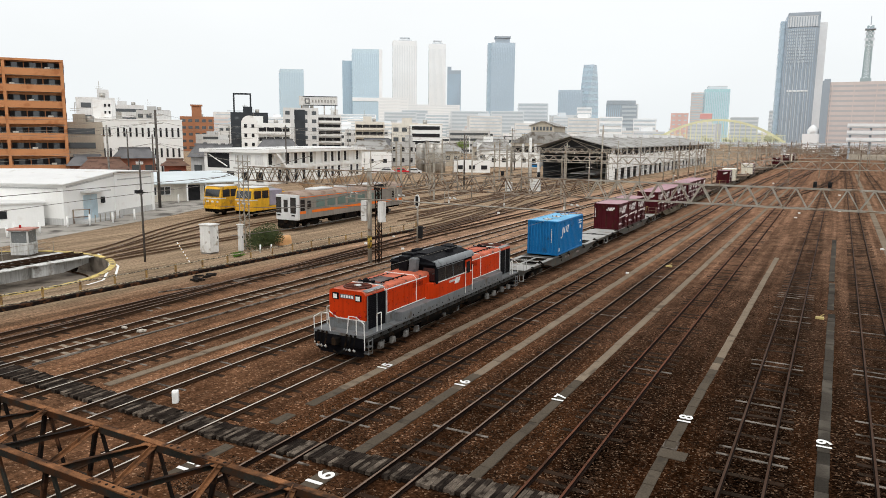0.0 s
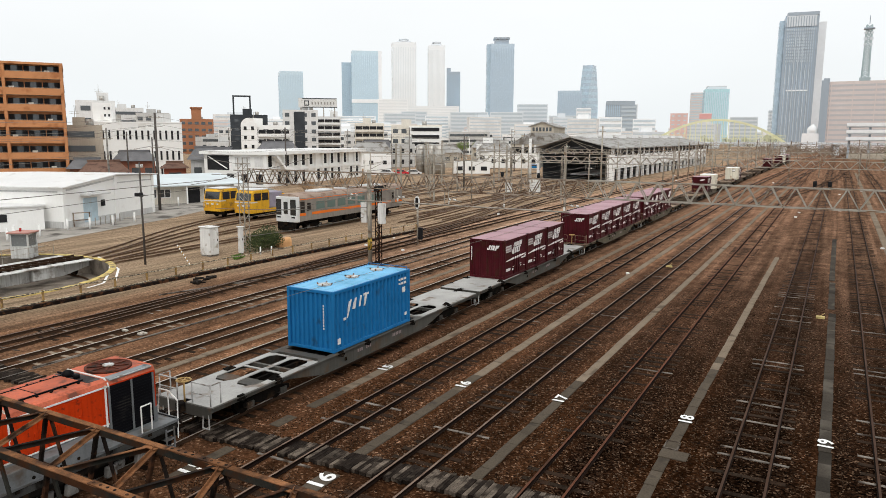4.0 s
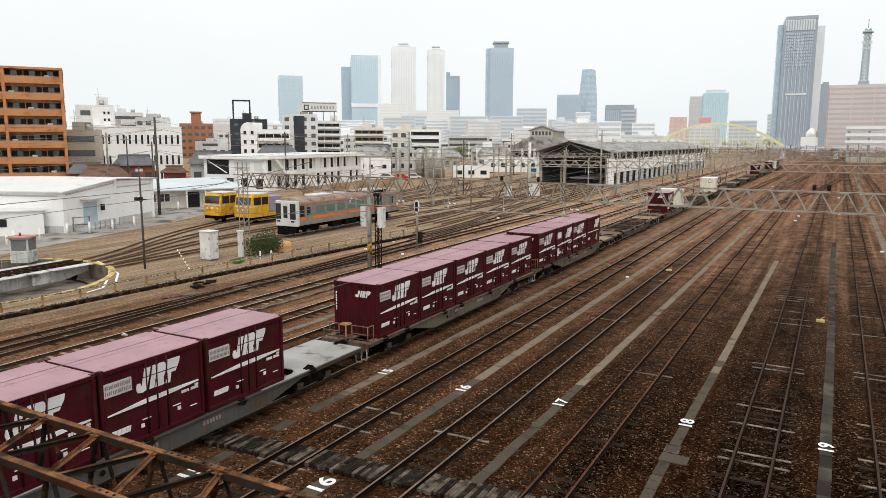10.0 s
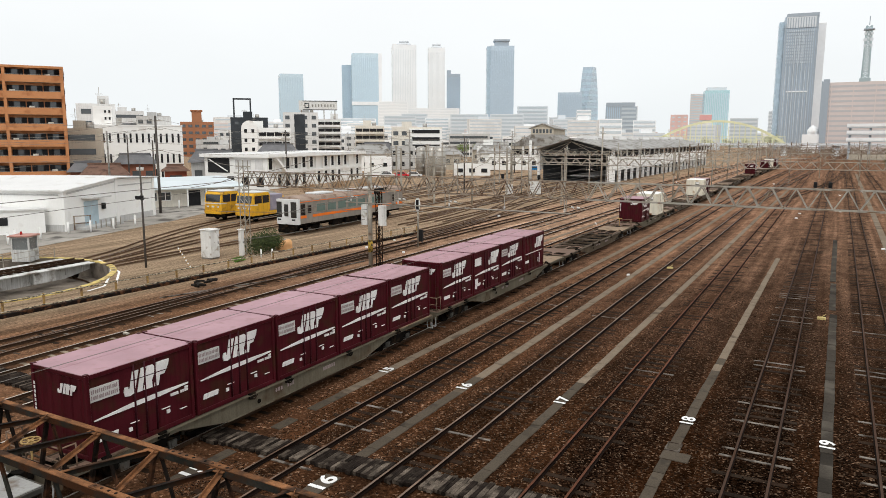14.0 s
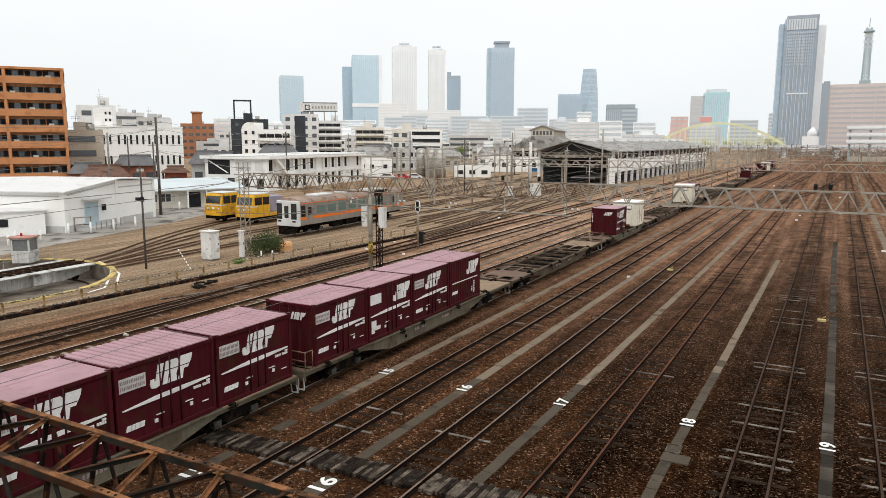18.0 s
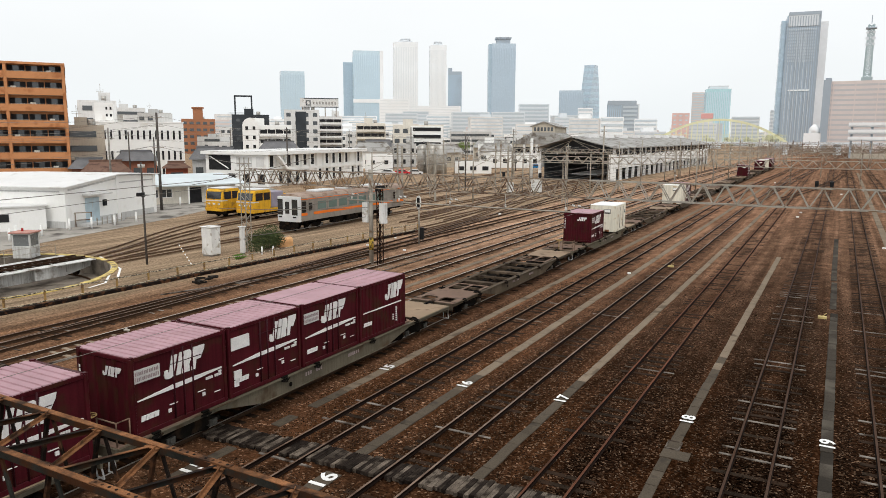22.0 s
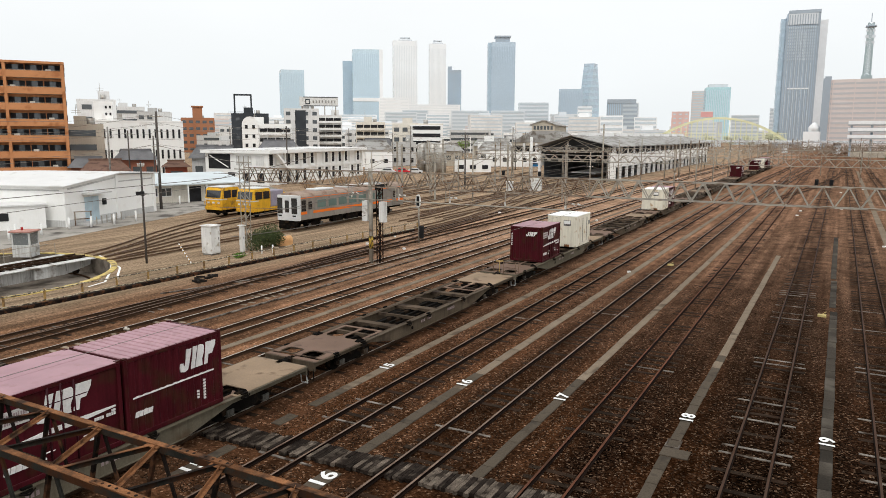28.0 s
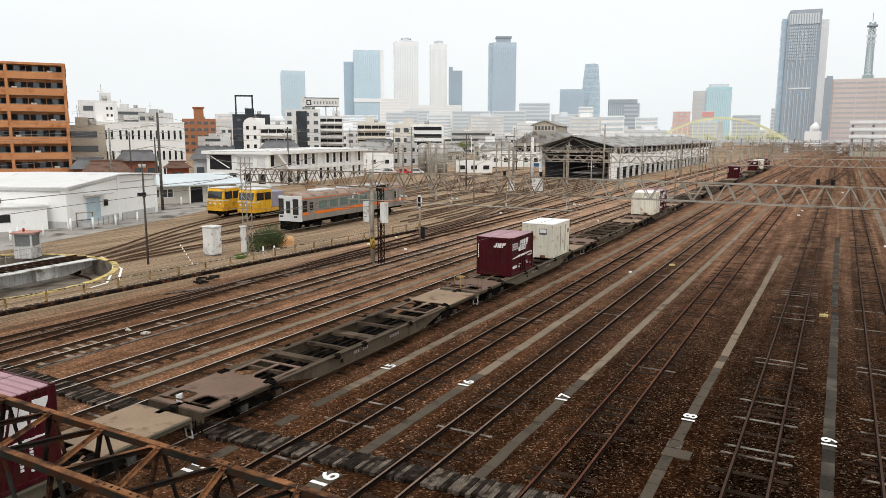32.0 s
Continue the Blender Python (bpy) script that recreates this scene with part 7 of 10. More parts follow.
# more poles among the town streets
for x, y, z1, ang in ((-120, 92, 10.5, 0.8), (-131, 108, 11, 0.7), (-108, 88, 9.5, 0.5), (-112, 128, 10, 0.4), (-128, 150, 11.5, 0.6), (-118, 182, 10.5, 0.3), (-140, 190, 12, 0.6), (-100, 196, 10, 0.3), (-95, 230, 11, 0.2), (-152, 150, 12, 0.7), (-84, 196, 9.5, 0.3), (-76, 214, 10, 0.2)):
    pole(x, y, z1, 0.16, CONCRETE_POLE if int(x) % 3 else WOOD_POLE, "utility pole with cross arms among the houses", ((z1 - 0.5, 1.8, ang),))
for a, b in (((-120, 92, 10), (-131, 108, 10.5)), ((-131, 108, 10.5), (-152, 150, 11.5)), ((-108, 88, 9), (-112, 128, 9.5)), ((-112, 128, 9.5), (-128, 150, 11)), ((-128, 150, 11), (-118, 182, 10)), ((-118, 182, 10), (-100, 196, 9.5)), ((-100, 196, 9.5), (-84, 196, 9)), ((-84, 196, 9), (-76, 214, 9.5)), ((-111, 58, 9), (-120, 92, 10))):
    wire([a, b], 0.025, 0.6)


# ---- turntable and works ground ----
PIT_CONC = mat("pit_concrete", (0.20, 0.17, 0.14), 0.9, 0, 0.3, 0.5, 0.2, 12, (0.09, 0.075, 0.06), 0.35, 0.8, 0.3, 30)
YELLOW_KERB = mat("worn_yellow_kerb_paint", (0.60, 0.46, 0.16), 0.7, 0, 0.25, 1.2, 0.15, 20, (0.20, 0.15, 0.09), 0.35, 1.5, 0.2, 30)
TABLE_GREY = mat("turntable_grey_paint", (0.60, 0.60, 0.58), 0.6, 0, 0.12, 0.7, 0.08, 18, (0.22, 0.19, 0.16), 0.25, 1.1, 0.1, 25, 0.5)
ASPHALT = mat("works_asphalt", (0.31, 0.29, 0.26), 0.9, 0, 0.2, 0.25, 0.12, 14, (0.10, 0.09, 0.08), 0.3, 0.4, 0.2, 40)
PANE_CAB = glass_material("pale_cabin_glass", (0.16, 0.17, 0.17), 0.2)
PINK_TIN = mat("faded_red_tin", (0.45, 0.24, 0.20), 0.7, 0, 0.2, 2, 0.1, 20)


def turntable():
    cx, cy, r = PIT
    t = thing("turntable", Matrix.Identity(4), "locomotive turntable pit with yellow kerb and grey bridge girder", "turntable", kind="structure")
    n = 48
    pts = [(math.cos(k * 2 * math.pi / n), math.sin(k * 2 * math.pi / n)) for k in range(n)]
    bm = B()
    ring = lambda rr, z: [bm.verts.new((cx + c * rr, cy + s * rr, z)) for c, s in pts]
    a, b, c_, d = ring(r, GROUND_Z + 0.002), ring(r, -1.5), ring(r + 0.6, -1.7), ring(r + 0.6, GROUND_Z - 0.01)
    for p, q in ((a, b), (b, c_), (c_, d), (d, a)):
        for k in range(n):
            bm.faces.new((p[k], p[(k + 1) % n], q[(k + 1) % n], q[k]))
    bmesh.ops.recalc_face_normals(bm, faces=bm.faces)
    part("pit_wall", bm, PIT_CONC, t)
    bm = B()
    lathe(bm, [(r + 0.3, -1.75), (r + 0.3, -1.5)], n, (cx, cy, 0))
    part("pit_floor", bm, PIT_CONC, t)
    bm = B()
    p0, p1, p2, p3 = ring(r - 0.02, GROUND_Z), ring(r - 0.02, GROUND_Z + 0.06), ring(r + 0.42, GROUND_Z + 0.06), ring(r + 0.42, GROUND_Z)
    for p, q in ((p0, p1), (p1, p2), (p2, p3)):
        for k in range(n):
            bm.faces.new((p[k], p[(k + 1) % n], q[(k + 1) % n], q[k]))
    bmesh.ops.recalc_face_normals(bm, faces=bm.faces)
    part("kerb", bm, YELLOW_KERB, t, "worn yellow kerb round the pit")
    bm = B()
    for rr, z in ((r - 1.3, -1.4),):
        rail_pts = [(cx + c * rr, cy + s * rr, z) for c, s in pts]
        for k in range(n):
            bar(bm, rail_pts[k], rail_pts[(k + 1) % n], 0.08, 0.12)
    part("circular_rail", bm, RAIL, t)
    # bridge
    bridge = thing("turntable_bridge", pose(cx, cy, 0, 0, 0, 4), "pale grey plated turntable bridge with dark rails", "turntable bridge")
    for s in (-1, 1):
        bm = B()
        prism(bm, [(-r + 0.15, -0.75), (-r + 2.6, -1.2), (r - 2.6, -1.2), (r - 0.15, -0.75), (r - 0.15, -0.14), (-r + 0.15, -0.14)], "x", s * 1.25 - 0.05, s * 1.25 + 0.05)
        g = part("side_girder", bm, TABLE_GREY, bridge)
        for k in range(13):
            y = -r + 0.8 + k * 1.47
            bm = B()
            box(bm, min(s * 1.29, s * 1.36), max(s * 1.29, s * 1.36), y - 0.04, y + 0.04, -0.9, -0.16)
            part("stiffener", bm, TABLE_GREY, g)
        bm = B()
        box(bm, s * 0.566 - 0.033, s * 0.566 + 0.033, -r + 0.1, r - 0.1, -0.14, 0.0)
        part("rail", bm, [RAIL], bridge)
        bm = B()
        box(bm, min(s * 1.3, s * 2.1), max(s * 1.3, s * 2.1), -r + 0.3, r - 0.3, -0.2, -0.14)
        part("side_walkway", bm, TABLE_GREY, bridge)
        bm = B()
        for k in range(9):
            y = -r + 1.0 + k * 2.2
            rod(bm, (s * 2.05, y, -0.14), (s * 2.05, y, 0.85), 0.022, 6)
        for z in (0.4, 0.85):
            rod(bm, (s * 2.05, -r + 1.0, z), (s * 2.05, r - 1.1, z), 0.02, 6)
        if s < 0:
            part("railing", bm, GALV, bridge)
        else:
            bm.free()
        for ye in (-r + 1.3, r - 1.3):
            bm = B()
            rod(bm, (s * 0.9 - 0.09, ye, -1.1), (s * 0.9 + 0.09, ye, -1.1), 0.3, 14)
            part("carrying_wheel", bm, UNDER, bridge)
    bm = B()
    for k in range(26):
        y = -r + 0.4 + k * 0.74
        box(bm, -1.2, 1.2, y - 0.1, y + 0.1, -0.27, -0.142)
    tagged(part("timber_deck", bm, SLEEPER, bridge), kind="stuff")
    bm = B()
    box(bm, 1.35, 1.85, 4.2, 6.0, -1.1, -0.2)
    part("drive_case", bm, TABLE_GREY, bridge, bevel=0.04)
    # operator's cabin stands on a side platform of the bridge
    cab = thing("operator_cabin", pose(-58.5, 34.4, -0.14, 0, 0, 30), "small grey operator cabin with faded red roof beside the turntable", "cabin")
    part("base", boxm(-0.75, 0.75, -0.7, 0.7, -0.05, 0.95), TABLE_GREY, cab, bevel=0.02)
    bm = B()
    for sx in (-1, 1):
        for sy in (-1, 1):
            box(bm, sx * 0.68 - 0.06, sx * 0.68 + 0.06, sy * 0.63 - 0.06, sy * 0.63 + 0.06, 0.95, 1.95)
    box(bm, -0.74, 0.74, -0.69, 0.69, 1.9, 2.0)
    part("window_frame", bm, TABLE_GREY, cab)
    for sx in (-1, 1):
        part("side_pane", boxm(sx * 0.66 - 0.01, sx * 0.66 + 0.01, -0.57, 0.57, 0.96, 1.9), PANE_CAB, cab)
        part("end_pane", boxm(-0.62, 0.62, sx * 0.61 - 0.01, sx * 0.61 + 0.01, 0.96, 1.9), PANE_CAB, cab)
    part("roof", boxm(-0.9, 0.9, -0.85, 0.85, 2.0, 2.12), PINK_TIN, cab, bevel=0.02)
    bm = B()
    rod(bm, (-0.2, 0, 2.1), (-0.2, 0, 2.38), 0.09, 8)
    part("beacon", bm, mat_red(), cab)


turntable()

# white hatched lines painted beside the pit
lines = thing("painted_lines", Matrix.Identity(4), "worn white lines painted on the ground by the pit", "ground marking", kind="structure")
for a, b in (((-53.7, 37.6), (-47.2, 34.75)), ((-47.2, 34.75), (-43.4, 31.6)), ((-51.2, 37.0), (-47.0, 33.85)), ((-47.0, 33.85), (-43.5, 30.8)), ((-43.5, 30.8), (-43.0, 29.2))):
    bm = B()
    bar(bm, (*a, GROUND_Z + 0.006), (*b, GROUND_Z + 0.006), 0.16, 0.008)
    part("line", bm, WHITE_PAINT, lines)

# asphalt apron in front of the shops
bm = B()
prism(bm, [(-62, 30), (-71, 60), (-76, 72), (-84, 96), (-130, 130), (-120, 20)], "z", GROUND_Z - 0.1, GROUND_Z + 0.03)
solo("apron", bm, ASPHALT, "grey asphalt apron in front of the works", "pavement", kind="structure")

# ---- rope fence between the running lines and the works ----
ROPE = mat("striped_rope", (0.50, 0.44, 0.32), 0.8, 0, 0.1, 1, 0.1, 20, (0.06, 0.05, 0.04), 0.55, 6.0, 0.0)
FENCE_POST = mat("yellow_brown_post", (0.33, 0.21, 0.08), 0.7, 0, 0.25, 3, 0.15, 20, (0.14, 0.08, 0.05), 0.3, 4, 0.1)


def rope_fence():
    t = thing("rope_fence", Matrix.Identity(4), "low fence of short posts with striped ropes beside the track", "fence")
    xs = lambda y: -40.75 + 0.045 * (y - 24)
    ys = [6 + 2.35 * k for k in range(26)]
    for y in ys:
        bm = B()
        box(bm, xs(y) - 0.05, xs(y) + 0.05, y - 0.05, y + 0.05, GROUND_Z - 0.1, 0.78)
        part("post", bm, FENCE_POST, t)
    for z in (0.12, 0.72):
        for k, (a, b) in enumerate(zip(ys, ys[1:])):
            bm = B()
            for q in range(4):
                u, v = a + (b - a) * q / 4, a + (b - a) * (q + 1) / 4
                sag = lambda w: z - 0.05 * 4 * ((w - a) / (b - a)) * (1 - (w - a) / (b - a))
                rod(bm, (xs(u) + 0.06, u, sag(u)), (xs(v) + 0.06, v, sag(v)), 0.035, 6)
            part("rope", bm, ROPE, t)
    bm = B()
    bar(bm, (xs(4) + 0.25, 4, -0.06), (xs(66) + 0.25, 66, -0.06), 0.3, 0.22)
    part("cable_trough", bm, RUST_DARK, t)


rope_fence()


def bollard(x, y, hgt=1.25, r=0.11):
    t = thing("bollard", pose(x, y, GROUND_Z), "white-painted concrete marker post", "bollard", "white marker posts")
    bm = B()
    rod(bm, (0, 0, -0.1), (0, 0, hgt - 0.06), r, 10)
    rod(bm, (0, 0, hgt - 0.06), (0, 0, hgt), r, 10, r * 0.6)
    part("shaft", bm, WHITE_PAINT, t)
    return t


first = bollard(-68.4, 38.7)
for x, y in ((-70.0, 40.3), (-69.1, 42.3), (-71.1, 46.6), (-70.4, 48.7), (-70.4, 51.5), (-71.0, 54.8), (-82.9, 71.5), (-85.3, 76.3), (-66.8, 36.0)):
    copy_thing(first, pose(x, y, GROUND_Z))
for x, y, h2 in ((-42.54, 45.06, 0.7), (-41.97, 45.8, 0.7), (-66.0, 33.5, 1.2)):
    copy_thing(first, pose(x, y, GROUND_Z) @ Matrix.Scale(h2 / 1.25, 4))


def marker_stone(x, y):
    """A white kilometre stone with a painted figure."""
    t = thing("marker_stone", pose(x, y, GROUND_Z, 0, 0, -50), "small white distance marker stone with a black figure", "marker")
    bm = B()
    prism(bm, [(-0.17, -0.1), (0.17, -0.1), (0.14, 0.40), (0.09, 0.46), (-0.09, 0.46), (-0.14, 0.40)], "y", -0.11, 0.11)
    part("stone", bm, WHITE_PAINT, t, bevel=0.012)
    bm = B()
    for x0, x1, z0, z1 in ((-0.05, 0.05, 0.30, 0.325), (0.03, 0.055, 0.235, 0.30), (-0.05, 0.05, 0.215, 0.24), (-0.055, -0.03, 0.15, 0.215), (-0.05, 0.05, 0.13, 0.155)):
        box(bm, x0, x1, -0.118, -0.108, z0, z1)
    part("figure", bm, SIGNAL_BLACK, t)


marker_stone(-21.15, 17.65)


def striped_stay(x0, y0, x1, y1, z):
    bm = B()
    n = 14
    for k in range(n):
        a = Vector((x0, y0, z)).lerp(Vector((x1, y1, GROUND_Z)), k / n)
        b = Vector((x0, y0, z)).lerp(Vector((x1, y1, GROUND_Z)), (k + 1) / n)
        nf = len(bm.faces)
        rod(bm, a, b, 0.045, 6)
        bm.faces.ensure_lookup_table()
        for f in bm.faces[nf:]:
            f.material_index = k % 2
    solo("guy_wire_cover", bm, [WHITE_PAINT, FENCE_POST], "yellow and white striped cover on a guy wire", "guy wire")


striped_stay(-44.84, 38.34, -43.46, 38.34, 1.38)

# ---- shrubs and grass by the mast ----
LEAF = mat("shrub_leaf", (0.055, 0.075, 0.03), 0.7, 0, 0.4, 1.5, 0.2, 20, (0.10, 0.12, 0.04), 0.3, 2.5, 0.0)
GRASS = mat("fresh_grass", (0.11, 0.20, 0.04), 0.8, 0, 0.3, 2, 0.2, 20, bump=0.0)
LEAF_PALE = mat("spring_tree_leaf", (0.16, 0.22, 0.06), 0.7, 0, 0.35, 0.5, 0.2, 20, bump=0.0)
# pale leaf colour with the distance haze mixed in
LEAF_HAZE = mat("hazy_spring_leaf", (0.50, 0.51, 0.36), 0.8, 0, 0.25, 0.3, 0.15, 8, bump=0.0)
BARK = mat("bark", (0.07, 0.05, 0.035), 0.9, 0, 0.3, 2, 0.2, 20)


def leaves(bm, rnd, centre, rad, n, size):
    c = Vector(centre)
    for _ in range(n):
        d = Vector((rnd.gauss(0, 1), rnd.gauss(0, 1), rnd.gauss(0, 1)))
        d.normalize()
        p = c + Vector((d.x * rad[0], d.y * rad[1], d.z * rad[2])) * rnd.random() ** 0.4
        a = Vector((rnd.gauss(0, 1), rnd.gauss(0, 1), rnd.gauss(0, 1))).normalized() * size * rnd.uniform(0.6, 1.3)
        b = a.orthogonal().normalized() * size * rnd.uniform(0.3, 0.6)
        bm.faces.new([bm.verts.new(q) for q in (p - a, p + b, p + a, p - b)])


def bush(x, y, rx, ry, hgt, n, material, label, seed):
    rnd = random.Random(seed)
    t = thing("bush", pose(x, y, GROUND_Z), label, "bush")
    bm = B()
    for k in range(7):
        a = k * 0.9
        rod(bm, (0, 0, -0.05), (math.cos(a) * rx * 0.6, math.sin(a) * ry * 0.6, hgt * rnd.uniform(0.5, 0.9)), 0.03, 5, 0.01)
    part("stems", bm, BARK, t)
    bm = B()
    for k in range(9):
        leaves(bm, rnd, (rnd.uniform(-0.6, 0.6) * rx, rnd.uniform(-0.6, 0.6) * ry, hgt * rnd.uniform(0.3, 0.7)), (rx * 0.45, ry * 0.45, hgt * 0.35), n // 9, 0.07)
    tagged(part("foliage", bm, material, t), kind="stuff")


bush(-44.6, 47.2, 1.9, 2.6, 2.0, 6300, LEAF, "dark green scrubby bush beside the works track", 1)
bush(-42.9, 42.6, 0.8, 0.9, 0.35, 500, GRASS, "tuft of fresh green grass by the mast", 2)


def tree(x, y, hgt, seed, label="tree in fresh spring leaf among the buildings", leaf=None):
    rnd = random.Random(seed)
    t = thing("tree", pose(x, y, GROUND_Z), label, "tree", "city trees")
    bm = B()
    rod(bm, (0, 0, -0.2), (0, 0, hgt * 0.45), hgt * 0.035, 8, hgt * 0.022)
    tips = []
    for k in range(7):
        a = k * 0.9 + rnd.random()
        tip = (math.cos(a) * hgt * 0.28, math.sin(a) * hgt * 0.28, hgt * rnd.uniform(0.55, 0.9))
        rod(bm, (0, 0, hgt * rnd.uniform(0.3, 0.45)), tip, hgt * 0.016, 5, hgt * 0.005)
        tips.append(tip)
    part("trunk", bm, BARK, t)
    bm = B()
    for tip in tips + [(0, 0, hgt * 0.75)]:
        leaves(bm, rnd, tip, (hgt * 0.2, hgt * 0.2, hgt * 0.16), 90, hgt * 0.04)
    tagged(part("crown", bm, leaf or LEAF_PALE, t), kind="stuff")


def water_tank():
    t = thing("orange_tank", pose(-44.0, 49.6, GROUND_Z, 0, 0, 60) @ Matrix.Scale(0.72, 4), "small faded orange round-topped tank on the ground", "tank")
    bm = B()
    prism(bm, [(-0.75, 0.0), (0.75, 0.0), (0.75, 0.7), (0.62, 1.0), (0.35, 1.18), (-0.35, 1.18), (-0.62, 1.0), (-0.75, 0.7)], "x", -0.85, 0.85)
    part("shell", bm, mat("faded_orange_plastic", (0.66, 0.37, 0.17), 0.6, 0, 0.12, 1.5, 0.06, 20), t, bevel=0.03)
    part("cap", boxm(-0.2, 0.2, -0.2, 0.2, 1.18, 1.26), GALV, t, bevel=0.02)


water_tank()

# ---- stabled railcar ----
STEEL_CAR = mat("stainless_car_side", (0.27, 0.245, 0.215), 0.5, 0.2, 0.12, 0.5, 0.06, 14, (0.22, 0.19, 0.16), 0.2, 0.8, 0.08, 12, 0.3)
CAR_WHITE = mat("car_front_white", (0.62, 0.63, 0.63), 0.4, 0, 0.08, 1, 0.05, 20, bump=0.0)
CAR_ROOF = mat("dusty_car_roof", (0.33, 0.25, 0.20), 0.8, 0, 0.2, 0.6, 0.1, 14, (0.22, 0.14, 0.10), 0.3, 0.9)
ORANGE_BAND = mat("orange_band", (0.75, 0.17, 0.02), 0.5, 0, 0.08, 1, 0.05, 20, bump=0.0)
PANE_GREEN = glass_material("greenish_car_glass", (0.13, 0.19, 0.17), 0.1)


def railcar():
    t = thing("diesel_railcar", pose(-50.2, 67.4, 0, 0, 0, 1.5), "silver stainless diesel railcar with orange bands and white front", "railcar")
    L, w = 10.6, 1.43
    bm = B()
    prism(bm, [(-w, 1.05), (w, 1.05), (w, 3.35), (w - 0.08, 3.5), (-w + 0.08, 3.5), (-w, 3.35)], "y", -L + 0.5, L)
    part("body", bm, STEEL_CAR, t)
    bm = B()
    prism(bm, [(-w + 0.03, 3.45), (w - 0.03, 3.45), (w - 0.25, 3.72), (0.6, 3.88), (-0.6, 3.88), (-w + 0.25, 3.72)], "y", -L + 0.45, L)
    part("roof", bm, CAR_ROOF, t)
    for y0, y1 in ((-6.5, -3.4), (-1.2, 1.4), (3.6, 6.6)):
        part("roof_unit", boxm(-0.75, 0.75, y0, y1, 3.84, 4.05), CAR_WHITE, t, bevel=0.05)
    bm = B()
    prism(bm, [(-w, -L + 0.5), (-w, -L + 0.16), (-w + 0.3, -L), (w - 0.3, -L), (w, -L + 0.16), (w, -L + 0.5)], "z", 1.0, 3.62)
    front = part("front", bm, CAR_WHITE, t, bevel=0.03)
    for x in (-0.93, 0.93):
        part("windscreen", boxm(x - 0.34, x + 0.34, -L - 0.014, -L + 0.1, 1.72, 3.36), DARK_GLASS, front, bevel=0.006)
        part("headlamp", boxm(x - 0.22, x + 0.22, -L - 0.016, -L + 0.05, 1.42, 1.58), SIGNAL_BLACK, front)
    part("gangway_window", boxm(-0.26, 0.26, -L - 0.03, -L + 0.05, 1.85, 3.1), DARK_GLASS, front)
    part("gangway_frame_bar", boxm(-0.38, 0.38, -L - 0.02, -L + 0.05, 3.15, 3.35), CAR_WHITE, front)
    for s in (-1, 1):
        x = s * (w + 0.004)
        for z0, z1 in ((1.62, 1.9),):
            part("orange_band", boxm(min(x, x + s * 0.004), max(x, x + s * 0.004), -L + 0.5, L - 0.02, z0, z1), ORANGE_BAND, t)
        part("thin_orange_line", boxm(min(x, x + s * 0.004), max(x, x + s * 0.004), -L + 0.5, L - 0.02, 3.28, 3.36), ORANGE_BAND, t)
        for k in range(7):
            y = -6.6 + k * 1.95
            fr = part("window_frame", boxm(min(x, x + s * 0.012), max(x, x + s * 0.012), y - 0.82, y + 0.82, 2.08, 3.02), STEEL_CAR, t)
            part("pane", boxm(min(x + s * 0.012, x + s * 0.02), max(x + s * 0.012, x + s * 0.02), y - 0.74, y + 0.74, 2.15, 2.95), PANE_GREEN, fr)
        for y in (-8.6, 8.4):
            d = part("door", boxm(min(x, x + s * 0.02), max(x, x + s * 0.02), y - 0.5, y + 0.5, 1.1, 3.1), STEEL_CAR, t)
            part("door_pane", boxm(min(x + s * 0.02, x + s * 0.026), max(x + s * 0.02, x + s * 0.026), y - 0.3, y + 0.3, 2.1, 2.9), DARK_GLASS, d)
        part("cab_side_window", boxm(min(x, x + s * 0.014), max(x, x + s * 0.014), -10.0, -9.3, 1.95, 3.1), DARK_GLASS, t)
        for y0, y1 in ((-4.3, -2.4), (-1.8, 0.6), (1.2, 3.8)):
            part("underfloor_case", boxm(s * 0.95 - 0.3, s * 0.95 + 0.3, y0, y1, 0.35, 1.05), UNDER, t, bevel=0.03)
    part("skirt", boxm(-1.2, 1.2, -L + 0.1, -L + 0.3, 0.45, 1.05), UNDER, t)
    part("snow_plough", boxm(-1.1, 1.1, -L - 0.1, -L + 0.1, 0.12, 0.55), UNDER, t, bevel=0.04)
    part("underframe", boxm(-1.1, 1.1, -L + 0.4, L - 0.2, 0.8, 1.05), UNDER, t)
    for y in (-7.2, 7.2):
        bogie(t, y, 2.0, 0.43)
    coupler(t, -L - 0.1, -1)


railcar()
YELLOW = mat("machine_yellow_paint", (0.72, 0.40, 0.03), 0.5, 0, 0.12, 1.0, 0.06, 18, (0.35, 0.20, 0.05), 0.2, 1.5, 0.05, 20, 0.3)
PURPLE_GREY = mat("grey_violet_paint", (0.28, 0.26, 0.32), 0.6, 0, 0.15, 1, 0.08, 18)


